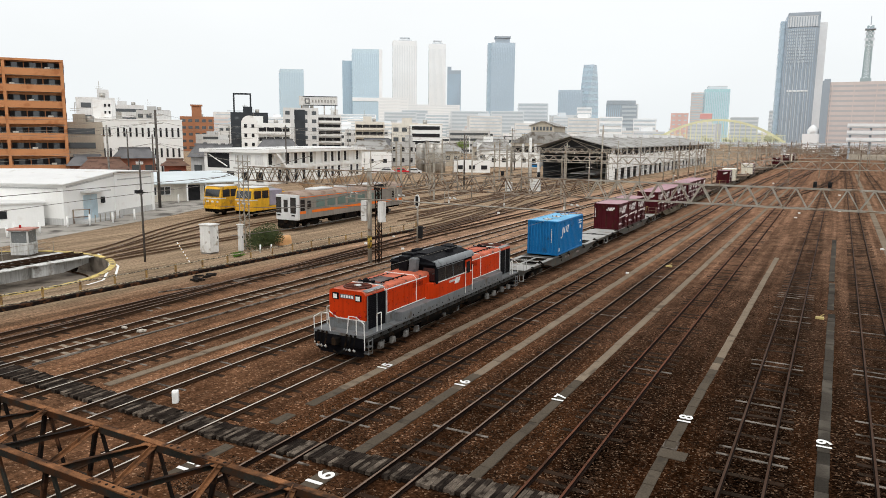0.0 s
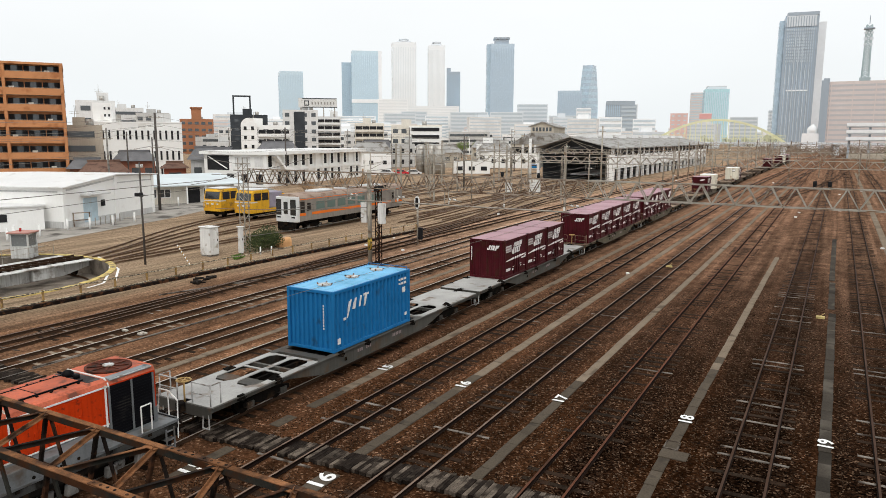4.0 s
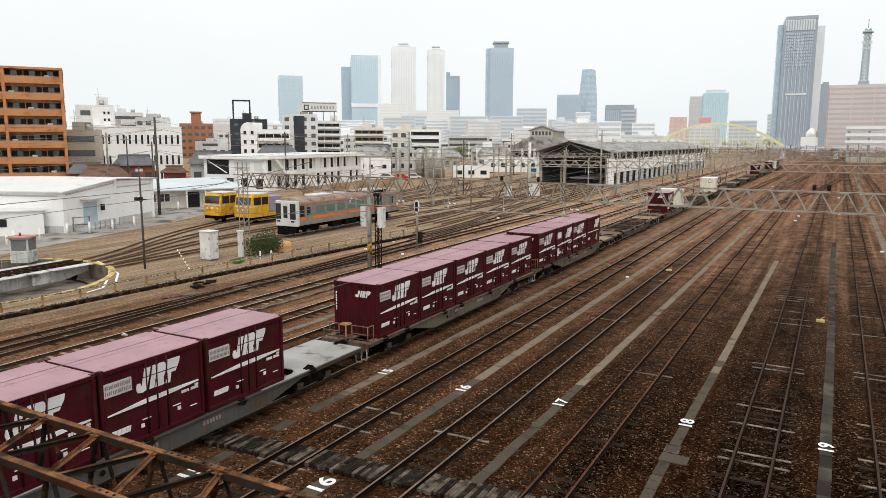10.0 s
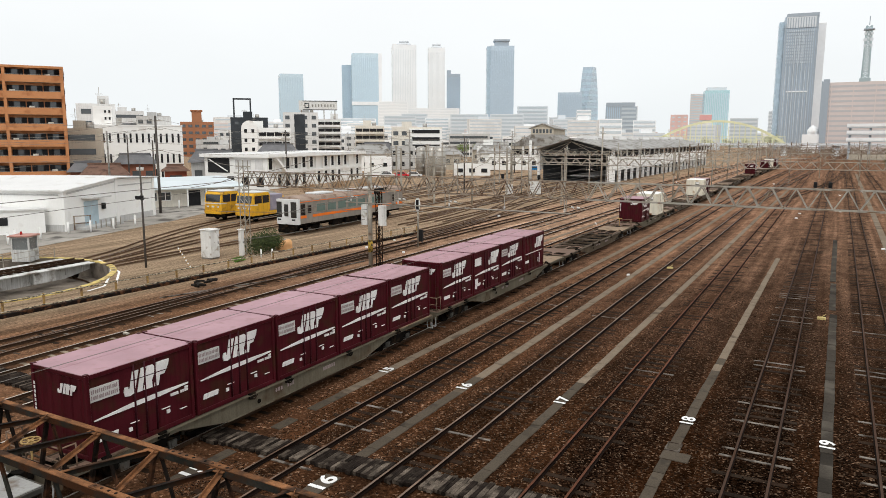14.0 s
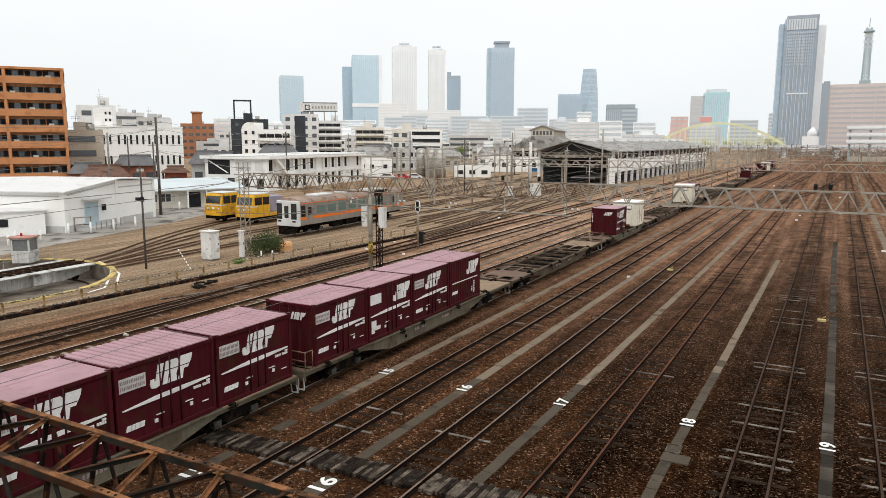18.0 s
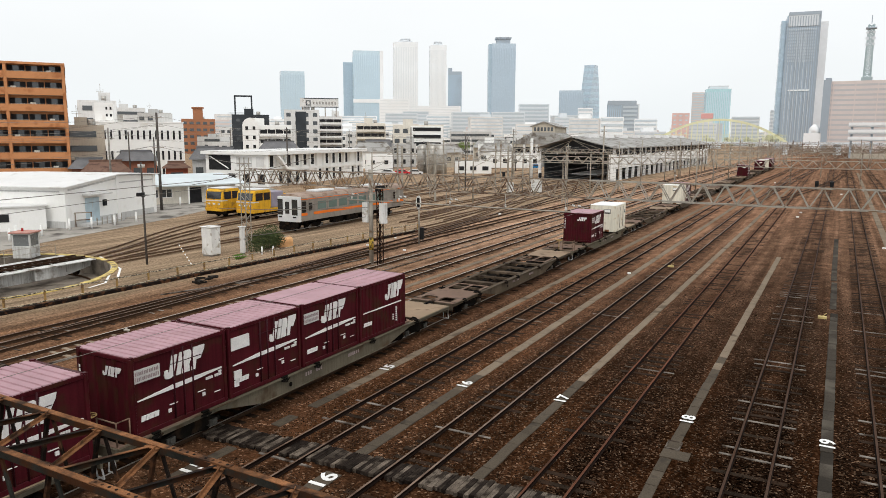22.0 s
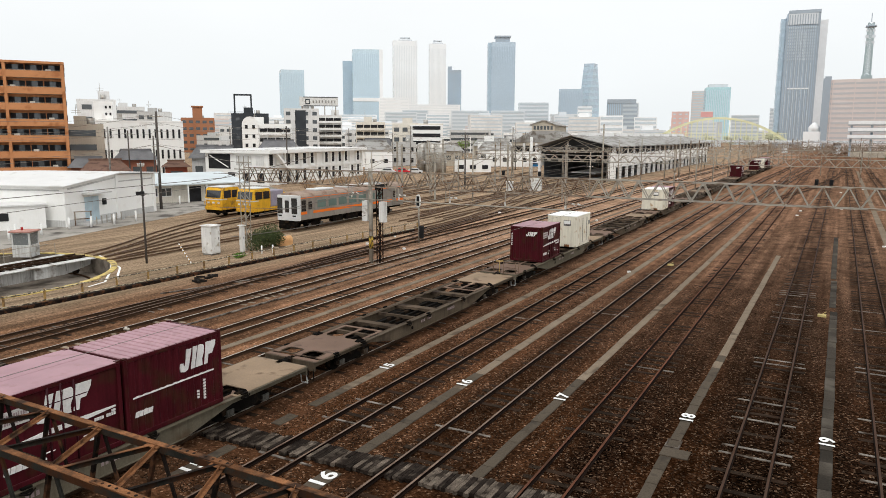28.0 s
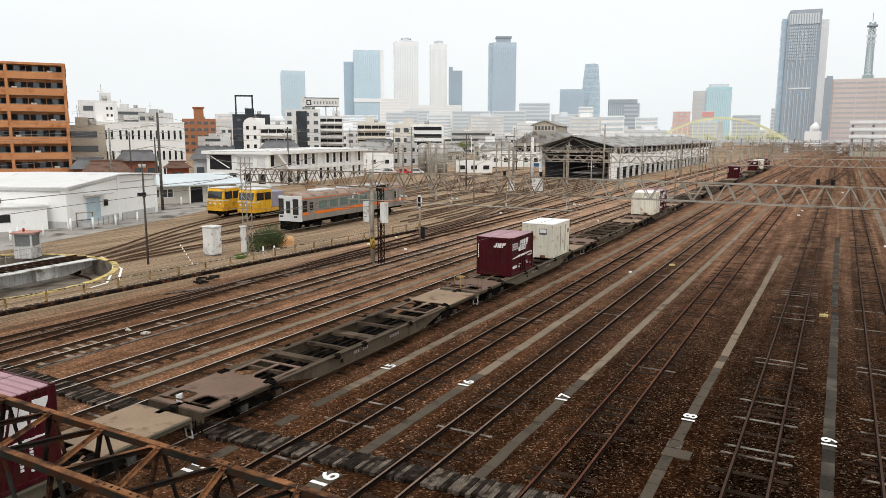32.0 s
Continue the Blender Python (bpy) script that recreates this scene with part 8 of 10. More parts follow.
def track_machine(x, y, rz, rear, label):
    t = thing("track_machine", pose(x, y, 0, 0, 0, rz), label, "rail vehicle", "yellow track machines")
    part("frame", boxm(-1.3, 1.3, -4.2, 5.4, 0.75, 1.15), YELLOW, t, bevel=0.02)
    bm = B()
    prism(bm, [(-4.1, 1.15), (-1.0, 1.15), (-1.0, 3.3), (-1.3, 3.45), (-3.6, 3.45), (-3.95, 3.2), (-4.15, 2.2)], "x", -1.3, 1.3)
    cab = part("cab", bm, YELLOW, t, bevel=0.04)
    part("roof", boxm(-1.25, 1.25, -3.7, -1.1, 3.44, 3.56), CAR_WHITE, t, bevel=0.04)
    bm = B()
    prism(bm, [(-4.16, 2.25), (-4.0, 3.12), (-3.97, 3.12), (-4.12, 2.25)], "x", -1.1, 1.1)
    part("windscreen", bm, DARK_GLASS, cab)
    for s in (-1, 1):
        for y0, y1 in ((-3.75, -2.5), (-2.35, -1.2)):
            part("side_window", boxm(min(s * 1.3, s * 1.315), max(s * 1.3, s * 1.315), y0, y1, 2.2, 3.1), DARK_GLASS, cab)
        part("side_step", boxm(s * 1.2 - 0.12, s * 1.2 + 0.12, -4.0, -3.4, 0.35, 0.75), UNDER, t)
        bm = B()
        tube(bm, [(s * 1.2, -4.3, 0.9), (s * 1.2, -4.4, 1.8), (s * 0.4, -4.4, 1.8)], 0.03)
        part("handrail", bm, YELLOW, t)
    part("white_band", boxm(-1.31, 1.31, -4.17, -3.2, 1.98, 2.1), CAR_WHITE, cab)
    for k in range(3):
        part("front_lamp", boxm(-0.9 + k * 0.8, -0.6 + k * 0.8, -4.24, -4.1, 1.55, 1.75), WHITE_TRIM, cab)
    if rear:
        part("engine_cover", boxm(-1.2, 1.2, -0.9, 1.6, 1.15, 3.1), PURPLE_GREY, t, bevel=0.08)
        part("crane_base", boxm(-0.5, 0.5, 2.2, 3.2, 1.15, 2.6), YELLOW, t, bevel=0.04)
        bm = B()
        bar(bm, (0, 2.7, 2.6), (0, 5.2, 1.9), 0.3, 0.35)
        part("crane_arm", bm, YELLOW, t)
    else:
        part("engine_cover", boxm(-1.2, 1.2, -0.9, 3.6, 1.15, 2.3), YELLOW, t, bevel=0.08)
    part("underframe", boxm(-0.95, 0.95, -4.0, 5.2, 0.35, 0.75), UNDER, t)
    for yy in (-2.8, 4.0):
        wheelset_parts(t, yy, 0.4)


track_machine(-61.6, 66.6, 3, True, "yellow track maintenance machine with grey engine cover")
track_machine(-66.6, 66.4, 4, False, "yellow track maintenance motor car")


# ---- buildings ----
WALL_WHITE = mat("white_wall_paint", (0.86, 0.86, 0.84), 0.75, 0, 0.03, 0.2, 0.02, 6, (0.74, 0.72, 0.69), 0.04, 0.4, 0.04, 20, 0.03)
ROOF_WHITE = mat("white_sheet_roof", (0.70, 0.70, 0.69), 0.6, 0, 0.06, 0.2, 0.05, 6, (0.58, 0.56, 0.53), 0.05, 0.5, 0.05, 15)
WALL_CREAM = mat("cream_wall", (0.74, 0.70, 0.62), 0.8, 0, 0.08, 0.3, 0.05, 6, bump=0.05, streak=0.25)
WALL_BEIGE = mat("beige_wall", (0.50, 0.45, 0.37), 0.8, 0, 0.1, 0.2, 0.06, 5, bump=0.05, streak=0.25)
WALL_GREY = mat("grey_wall", (0.54, 0.54, 0.53), 0.8, 0, 0.1, 0.2, 0.06, 5, bump=0.05, streak=0.3)
WALL_PALE = mat("pale_grey_wall", (0.72, 0.72, 0.71), 0.8, 0, 0.1, 0.15, 0.05, 4, bump=0.05, streak=0.25)
# black raised towards grey to hold the haze over the town
WALL_BLACK = mat("black_wall", (0.045, 0.051, 0.058), 0.5, 0, 0.2, 0.2, 0.1, 4, bump=0.0)
TILE_ORANGE = mat("orange_brown_tile", (0.52, 0.235, 0.105), 0.7, 0, 0.1, 0.15, 0.06, 8, (0.38, 0.15, 0.06), 0.2, 0.5, 0.05, 15)
TILE_BROWN = mat("red_brown_tile", (0.36, 0.16, 0.085), 0.75, 0, 0.12, 0.1, 0.06, 5, bump=0.05)
ROOF_TILE = mat("dark_roof_tile", (0.15, 0.15, 0.155), 0.7, 0, 0.2, 0.5, 0.15, 10, bump=0.3)
ROOF_GREY = mat("grey_sheet_roof", (0.33, 0.325, 0.31), 0.7, 0, 0.15, 0.2, 0.1, 6, (0.15, 0.13, 0.11), 0.3, 0.5, 0.1, 15)
RUST_WALL = mat("rusty_red_wall", (0.27, 0.11, 0.07), 0.8, 0, 0.2, 0.4, 0.1, 6, bump=0.1)
WIN = glass_material("window_glass", (0.06, 0.068, 0.074), 0.12)
# flat near-black blocks stand in for shade inside openings, lifted a little for haze
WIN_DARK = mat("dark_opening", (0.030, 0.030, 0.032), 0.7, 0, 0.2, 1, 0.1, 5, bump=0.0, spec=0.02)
TIN_SILVER = mat("silver_tank", (0.44, 0.43, 0.40), 0.45, 0.5, 0.1, 0.3, 0.05, 8, (0.3, 0.26, 0.22), 0.2, 0.6, 0.05, 10, 0.4)
PALE_BLUE = mat("pale_blue_door", (0.45, 0.56, 0.62), 0.6, 0, 0.1, 1, 0.05, 10)
UNIT = boxm(-0.5, 0.5, -0.5, 0.5, -0.5, 0.5)
WIN_ME = {}


def win_mesh(material):
    if material.name not in WIN_ME:
        WIN_ME[material.name] = mesh_of(UNIT.copy(), "window", material)
    return WIN_ME[material.name]


def window(parent, x, y, z, w, d, hgt, material=None, name="window", label=""):
    """A window as a block set into a wall, one shared mesh for all of a kind."""
    ob = share(name, win_mesh(material or WIN), parent, Matrix.Translation((x, y, z)) @ Matrix.Diagonal((w, d, hgt, 1)))
    return tagged(ob, label)


def block(x, y, rz, w, d, h, wall, roof=None, floors=3, cols=5, ww=0.6, wh=0.5, label="", win=None, side=3, name="building", parapet=0.5, ribbon=False, sill=None, category="building", base=0.0):
    """A flat-roofed building; its front is local -y at y 0. ww, wh: windows' share of a bay and a storey."""
    t = thing(name, pose(x, y, GROUND_Z, 0, 0, rz), label, category, "town buildings")
    part("wall", boxm(-w / 2, w / 2, 0, d, -0.3, h - parapet), wall, t)
    bm = B()
    for a in ((-w / 2, w / 2, 0, 0.25), (-w / 2, w / 2, d - 0.25, d), (-w / 2, -w / 2 + 0.25, 0.25, d - 0.25), (w / 2 - 0.25, w / 2, 0.25, d - 0.25)):
        box(bm, *a, h - parapet, h)
    part("parapet", bm, wall, t)
    part("roof", boxm(-w / 2 + 0.25, w / 2 - 0.25, 0.25, d - 0.25, h - parapet, h - parapet + 0.08), roof or ROOF_GREY, t)
    # plant on the roof: a stair head, tanks, cooling units and an aerial
    rr = random.Random(int(abs(x) * 7 + abs(y) * 3))
    if h > 6.5 and y < 300 and x < 0:
        z0 = h - parapet + 0.08
        a0 = rr.uniform(-0.35, 0.1) * w
        part("stair_head", boxm(a0, a0 + min(3.5, w * 0.3), d * 0.3, d * 0.6, z0, z0 + rr.uniform(1.8, 2.8)), wall, t)
        b0 = rr.uniform(0.15, 0.32) * w
        bm = B()
        rod(bm, (b0, d * 0.35, z0), (b0, d * 0.35, z0 + 1.7), 0.8, 12)
        part("water_tank", bm, TIN_SILVER, t)
        if rr.random() < 0.6:
            bm = B()
            rod(bm, (a0 + 0.5, d * 0.4, z0), (a0 + 0.5, d * 0.4, z0 + rr.uniform(3.5, 5.5)), 0.05, 6)
            for zz in (2.8, 3.2):
                bar(bm, (a0 - 0.4, d * 0.4, z0 + zz), (a0 + 1.4, d * 0.4, z0 + zz), 0.05, 0.05)
            part("aerial", bm, GALV, t)
    fh = (h - parapet - base) / max(floors, 1)
    for f in range(floors):
        zc = base + (f + 0.52) * fh
        if ribbon:
            window(t, 0, 0, zc, w * 0.94, 0.16, fh * wh, win, "window_band")
            if side:
                for s in (-1, 1):
                    window(t, s * w / 2, d / 2, zc, 0.16, d * 0.9, fh * wh, win, "window_band")
        else:
            bay = w / cols
            for c in range(cols):
                window(t, -w / 2 + (c + 0.5) * bay, 0, zc, bay * ww, 0.16, fh * wh, win)
                if sill:
                    window(t, -w / 2 + (c + 0.5) * bay, -0.05, zc - fh * wh / 2 - 0.06, bay * ww + 0.1, 0.3, 0.08, sill, "sill")
            for c in range(side):
                b2 = d / side
                for s in (-1, 1):
                    window(t, s * w / 2, (c + 0.5) * b2, zc, 0.16, b2 * ww, fh * wh, win)
    return t


def balconies(t, x0, x1, floors, h, wall, bays=3):
    """Railed balconies along a front: a solid lower panel, a top rail and dividers, a dark block as recess shade
    behind.
    """
    fh = (h - 0.5) / floors
    for f in range(1, floors):
        z = f * fh
        b_ob = part("balcony", boxm(x0, x1, -1.1, -0.02, z - 0.1, z + 0.12), wall, t)
        part("balcony_front", boxm(x0, x1, -1.1, -1.02, z + 0.12, z + 0.85), wall, b_ob)
        part("hand_rail", boxm(x0, x1, -1.1, -1.05, z + 1.0, z + 1.06), GALV, b_ob)
        for k in range(bays + 1):
            xx = x0 + (x1 - x0) * k / bays
            part("divider", boxm(xx - 0.07, xx + 0.07, -1.0, -0.02, z + 0.12, z + fh - 0.1), wall, b_ob)
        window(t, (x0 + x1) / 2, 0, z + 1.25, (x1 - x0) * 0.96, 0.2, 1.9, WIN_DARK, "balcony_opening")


def on_roof(t, x0, x1, y0, y1, z0, z1, material, name="roof_plant"):
    return part(name, boxm(x0, x1, y0, y1, z0, z1), material, t)


def apartment_block():
    """The orange tiled block of flats: balconies with solid fronts, dark recesses behind."""
    t = thing("apartment_building", pose(-127.4, 79.1, GROUND_Z, 0, 0, 56), "eight-storey orange-tiled apartment building with solid balconies", "building")
    x0, x1, d, n, fh = -16.0, 4.75, 14.0, 8, 2.86
    part("wall", boxm(x0, x1, 1.5, d, -0.3, 22.7), TILE_ORANGE, t)
    part("roof", boxm(x0 - 0.1, x1 + 0.1, -0.1, d + 0.1, 22.4, 22.8), TILE_ORANGE, t)
    for xs in (x0 + 0.2, -4.6, x1 - 0.25):
        part("pier", boxm(xs - 0.25, xs + 0.25, 0, 1.5, -0.3, 22.4), TILE_ORANGE, t)
    for f in range(n):
        z = f * fh
        part("floor_slab", boxm(x0 + 0.3, x1 - 0.3, 0.05, 1.5, z - 0.12, z + 0.06), WALL_BEIGE, t)
        for a, b in ((x0 + 0.45, -4.85), (-4.35, x1 - 0.5)):
            b_ob = part("balcony", boxm(a, b, -0.1, 0.08, z - 0.1, z + 1.12), TILE_ORANGE, t)
            nb = max(2, int((b - a) / 2.3))
            st = (b - a) / nb
            for k in range(nb):
                window(t, a + (k + 0.5) * st, 1.5, z + 1.25, st * 0.94, 0.12, 2.0, WIN_DARK, "balcony_door")
                fr = window(t, a + (k + 0.5) * st, 1.42, z + 1.3, st * 0.34, 0.06, 1.8, WIN, "glass_door")
                if (k + f) % 3 == 0:
                    window(t, a + (k + 0.3) * st, 0.9, z + 1.25, st * 0.3, 0.05, 0.42, WALL_CREAM, "laundry")
            rail_ob = part("hand_rail", boxm(a, b, -0.04, 0.02, z + 1.18, z + 1.23), GALV, t)
    for f in range(n):
        for k in range(3):
            window(t, x1, 4 + k * 3.4, f * fh + 1.5, 0.12, 1.1, 1.1, WIN_DARK)


apartment_block()


def warehouse():
    """White gabled works shed; its gable end looks on the yard."""
    t = thing("warehouse", pose(-73.9, 47.9, GROUND_Z, 0, 0, 0), "white sheet-clad gabled works warehouse with grey plinth", "building")
    # local frame: u along the gable end, v back along the ridge
    u = Vector((-5.7, 16.2, 0)).normalized()
    v = Vector((-u.y, u.x, 0))
    m = Matrix((( u.x, v.x, 0, 0), (u.y, v.y, 0, 0), (0, 0, 1, 0), (0, 0, 0, 1)))
    t.matrix_basis = Matrix.Translation((-72.6, 47.3, GROUND_Z)) @ m
    w, d, e, r, e2 = 17.3, 16.0, 4.45, 5.25, 4.95
    bm = B()
    prism(bm, [(0, -0.3), (w, -0.3), (w, e2), (9.2, r), (0, e)], "y", 0, d)
    part("wall", bm, WALL_WHITE, t)
    rp = 9.2
    for a, b, za, zb in ((-0.5, rp, e - 0.06, r + 0.1), (rp, w + 0.4, r + 0.1, e2 + 0.05)):
        bm = B()
        prism(bm, [(a, za), (b, zb), (b, zb + 0.12), (a, za + 0.12)], "y", -0.5, d + 0.5)
        part("roof", bm, ROOF_WHITE, t)
    part("plinth", boxm(-0.03, w + 0.03, -0.03, d, -0.3, 0.75), WALL_GREY, t)
    for a in (0.1, rp, w - 0.3):
        part("pilaster", boxm(a - 0.25, a + 0.25, -0.12, 0.0, 0.0, e if a < 1 else 4.9 if a != rp else r), WALL_WHITE, t)
    bm = B()
    prism(bm, [(0, e - 0.5), (rp, r - 0.42), (rp, r - 0.25), (0, e - 0.3)], "y", -0.05, 0.0)
    part("gable_trim", bm, WALL_GREY, t)
    part("side_trim", boxm(rp + 0.3, w - 0.4, -0.04, 0.0, e - 0.15, e), WALL_GREY, t)
    door = part("door", boxm(3.2, 5.6, -0.06, 0.02, 0.1, 3.0), PALE_BLUE, t)
    part("door_seam", boxm(4.38, 4.42, -0.07, -0.06, 0.1, 3.0), WALL_GREY, door)
    part("canopy", boxm(2.8, 6.4, -1.3, 0.0, 3.35, 3.5), WALL_GREY, t)
    part("wall_lamp", boxm(6.3, 6.7, -0.3, 0.0, 1.9, 2.6), WIN_DARK, t)
    for k in range(7):
        part("step_rail", boxm(2.0 + k * 0.9, 2.06 + k * 0.9, -1.6, -1.5, 0, 0.9), GALV, t)
    part("loading_step", boxm(1.6, 8.2, -1.5, 0, -0.2, 0.3), WALL_GREY, t)
    # the eaves side towards the turntable
    part("side_panel_trim", boxm(-0.06, 0.0, 0.6, d, e - 0.55, e - 0.4), WALL_GREY, t)
    part("side_window", boxm(-0.08, 0.02, 8.0, 9.6, 2.2, 3.2), WIN_DARK, t)


warehouse()


def low_block():
    t = thing("service_building", pose(-75.0, 43.5, GROUND_Z, 0, 0, 62), "low flat-roofed white service building", "building")
    part("wall", boxm(-9.0, 2.6, 0, 6, -0.3, 2.5), WALL_WHITE, t)
    part("roof", boxm(-9.2, 2.8, -0.2, 6.2, 2.5, 2.65), ROOF_WHITE, t)
    part("window", boxm(-2.0, -0.8, -0.06, 0.02, 1.0, 1.8), WIN_DARK, t)
    rack = thing("pipe_rack", pose(-73.0, 48.6, GROUND_Z, 0, 0, 62), "brown steel rack with a small tank beside the warehouse", "rack")
    for x in (-1.6, 0, 1.6):
        part("leg", boxm(x - 0.06, x + 0.06, -0.06, 0.06, 0, 1.6), GALV_BROWN, rack)
    for z in (0.7, 1.5):
        part("beam", boxm(-1.7, 1.7, -0.05, 0.05, z, z + 0.1), GALV_BROWN, rack)
    bm = B()
    rod(bm, (-1.2, 0.2, 1.6), (-1.2, 0.2, 2.7), 0.35, 12)
    part("tank", bm, TIN_SILVER, rack)


low_block()


def annex():
    t = thing("works_office", pose(-86.3, 71.5, GROUND_Z, 0, 0, 68), "cream single-storey works office with pale sheet roof", "building")
    part("wall", boxm(-4.5, 11.0, 0, 9, -0.3, 2.75), WALL_CREAM, t)
    bm = B()
    prism(bm, [(-1.6, 2.65), (9.5, 3.75), (9.5, 3.9), (-1.6, 2.8)], "x", -6.0, 12.5)
    part("roof", bm, mat("pale_blue_sheet_roof", (0.58, 0.64, 0.66), 0.5, 0, 0.08, 0.3, 0.05, 6), t)
    for x in (-1.6, 0.4, 7.0):
        fr = part("window_frame", boxm(x - 0.85, x + 0.85, -0.05, 0.02, 0.95, 2.25), WALL_WHITE, t)
        for s in (-0.4, 0.4):
            part("pane", boxm(x + s - 0.35, x + s + 0.35, -0.07, -0.04, 1.05, 2.15), WIN, fr)
    part("doorway", boxm(3.6, 5.6, -0.06, 0.02, 0.0, 2.3), WIN_DARK, t)
    for x in (3.2, 6.0, 11.5):
        part("porch_post", boxm(x - 0.09, x + 0.09, -1.5, -1.3, 0, 2.65), WALL_WHITE, t)


annex()

# town row behind the works
t = block(-135.9, 93.5, 55.5, 8.0, 12, 12.0, WALL_BEIGE, None, 4, 1, 0.62, 0.42, "beige four-storey office building with wide windows", WIN, 3)
t = thing("slot_window_building", pose(-145.2, 114.6, GROUND_Z, 0, 0, 51.7), "white windowless-looking building with rows of narrow slot windows", "building")
part("wall", boxm(-9.7, 9.7, 0, 16, -0.3, 13.0), WALL_WHITE, t)
part("parapet", boxm(-9.8, 9.8, -0.1, 16.1, 12.85, 13.1), WALL_WHITE, t)
for f, n0 in ((9.0, 14), (4.2, 14), (0.6, 14)):
    for k in range(n0):
        xx = -8.9 + k * 1.32 + (0.5 if k > 2 else 0.0) * (k > 2)
        if xx < 9.3:
            window(t, xx, 0, f + 1.05, 0.45, 0.2, 2.1, WIN_DARK, "slot_window")
on_roof(t, -9.6, -5.6, 3, 8, 13.0, 17.5, WALL_WHITE, "stair_tower")
for xx, zz in ((-7.0, 16.2), (-6.1, 16.2), (-7.0, 14.6), (-6.1, 14.6)):
    window(t, xx, 3, zz, 0.4, 0.2, 0.6, WIN_DARK)
on_roof(t, 3.5, 7.5, 4, 8, 13.0, 15.2, WALL_GREY)
on_roof(t, -4.8, -3.6, 4, 6, 13.0, 14.8, TIN_SILVER, "water_tank")
block(-165.0, 118.0, 54.3, 9, 9, 18.6, WALL_PALE, None, 6, 2, 0.5, 0.4, "pale grey slender office building", WIN, 2)
block(-254.6, 193.9, 52.7, 16, 12, 20.9, WALL_PALE, None, 6, 3, 0.7, 0.35, "pale grey apartment slab with long balconies", WIN, 0, ribbon=True)
block(-232.0, 190.0, 51.0, 12, 12, 18.5, WALL_GREY, None, 5, 4, 0.6, 0.4, "grey square office building", WIN, 3)
t = block(-310.4, 282.9, 47.7, 17.5, 14, 18.9, TILE_BROWN, None, 5, 5, 0.6, 0.4, "red-brown tiled apartment building with a roof tower", WIN, 3)
part("roof_tower", boxm(-2.6, 2.6, 3, 8, 18.5, 25.2), TILE_BROWN, t)
part("roof_cap", boxm(-3.2, 3.2, 2.5, 8.5, 24.6, 25.4), TILE_BROWN, t)
block(-262.0, 262.0, 46.0, 15, 12, 14.0, WALL_PALE, None, 4, 5, 0.6, 0.4, "pale grey apartment building", WIN, 3)


def gabled_house(x, y, rz, w, d, e, r, wall, roof, label, wins=3):
    """A house with a tiled hip-and-gable roof and deep eaves; ridge along its front."""
    t = thing("house", pose(x, y, GROUND_Z, 0, 0, rz), label, "house", "town houses")
    part("wall", boxm(-w / 2, w / 2, 0, d, -0.3, e), wall, t)
    bm = B()
    a, b = w / 2 + 0.7, w / 2 - d * 0.18
    vs = [bm.verts.new(p) for p in ((-a, -0.8, e - 0.15), (a, -0.8, e - 0.15), (a, d + 0.8, e - 0.15), (-a, d + 0.8, e - 0.15), (-b, d / 2, r), (b, d / 2, r))]
    for f in ((0, 1, 5, 4), (1, 2, 5), (2, 3, 4, 5), (3, 0, 4), (3, 2, 1, 0)):
        bm.faces.new([vs[i] for i in f])
    part("roof", bm, roof, t)
    bm = B()
    bar(bm, (-b - 0.3, d / 2, r + 0.1), (b + 0.3, d / 2, r + 0.1), 0.4, 0.35)
    part("ridge", bm, roof, t)
    for k in range(wins):
        window(t, -w / 2 + (k + 0.5) * w / wins, 0, e * 0.55, w / wins * 0.55, 0.12, min(1.3, e * 0.4), WIN)
    return t


ROOF_BROWN = mat("brown_tin_roof", (0.16, 0.095, 0.07), 0.75, 0, 0.25, 0.4, 0.15, 8, (0.09, 0.05, 0.04), 0.3, 1.0, 0.2, 15)
WALL_BRICK = mat("red_brick_wall", (0.30, 0.085, 0.05), 0.8, 0, 0.2, 0.5, 0.15, 10, bump=0.2)
gabled_house(-127.0, 99.0, 52, 7.6, 6, 4.9, 6.7, RUST_WALL, ROOF_TILE, "traditional house with dark tiled roof and pinkish walls", 3)
gabled_house(-112.6, 81.4, 54, 7.0, 6, 3.7, 5.4, WALL_BEIGE, ROOF_BROWN, "low house with brown tin roof and beige walls", 2)
gabled_house(-121.5, 84.5, 56, 6.0, 5, 4.0, 5.6, RUST_WALL, ROOF_TILE, "small house with dark roof and brown walls", 2)
gabled_house(-117.0, 100.5, 50, 4.2, 4, 3.6, 4.6, WALL_BRICK, ROOF_BROWN, "small red brick outbuilding with brown roof", 1)
gabled_house(-114.0, 105.5, 48, 5.4, 6, 5.3, 7.6, WALL_GREY, ROOF_TILE, "grey house with dark tiled roof", 2)
gabled_house(-122.0, 118.0, 46, 6.4, 6, 5.2, 7.2, WALL_BEIGE, ROOF_TILE, "two-storey house with dark tiled roof", 2)
gabled_house(-150.0, 168.0, 43, 12.0, 9, 5.6, 8.2, WALL_GREY, ROOF_TILE, "two-storey house with dark tiled roof", 4)
gabled_house(-128.0, 186.0, 36, 12.0, 9, 5.4, 8.0, WALL_WHITE, ROOF_GREY, "two-storey white house with grey roof", 4)
gabled_house(-141.0, 208.0, 35, 12.0, 10, 5.6, 8.6, WALL_GREY, ROOF_TILE, "two-storey house with dark tiled roof", 4)
gabled_house(-112.0, 206.0, 30, 9.0, 8, 5.0, 7.2, WALL_BEIGE, ROOF_GREY, "two-storey beige town house", 3)
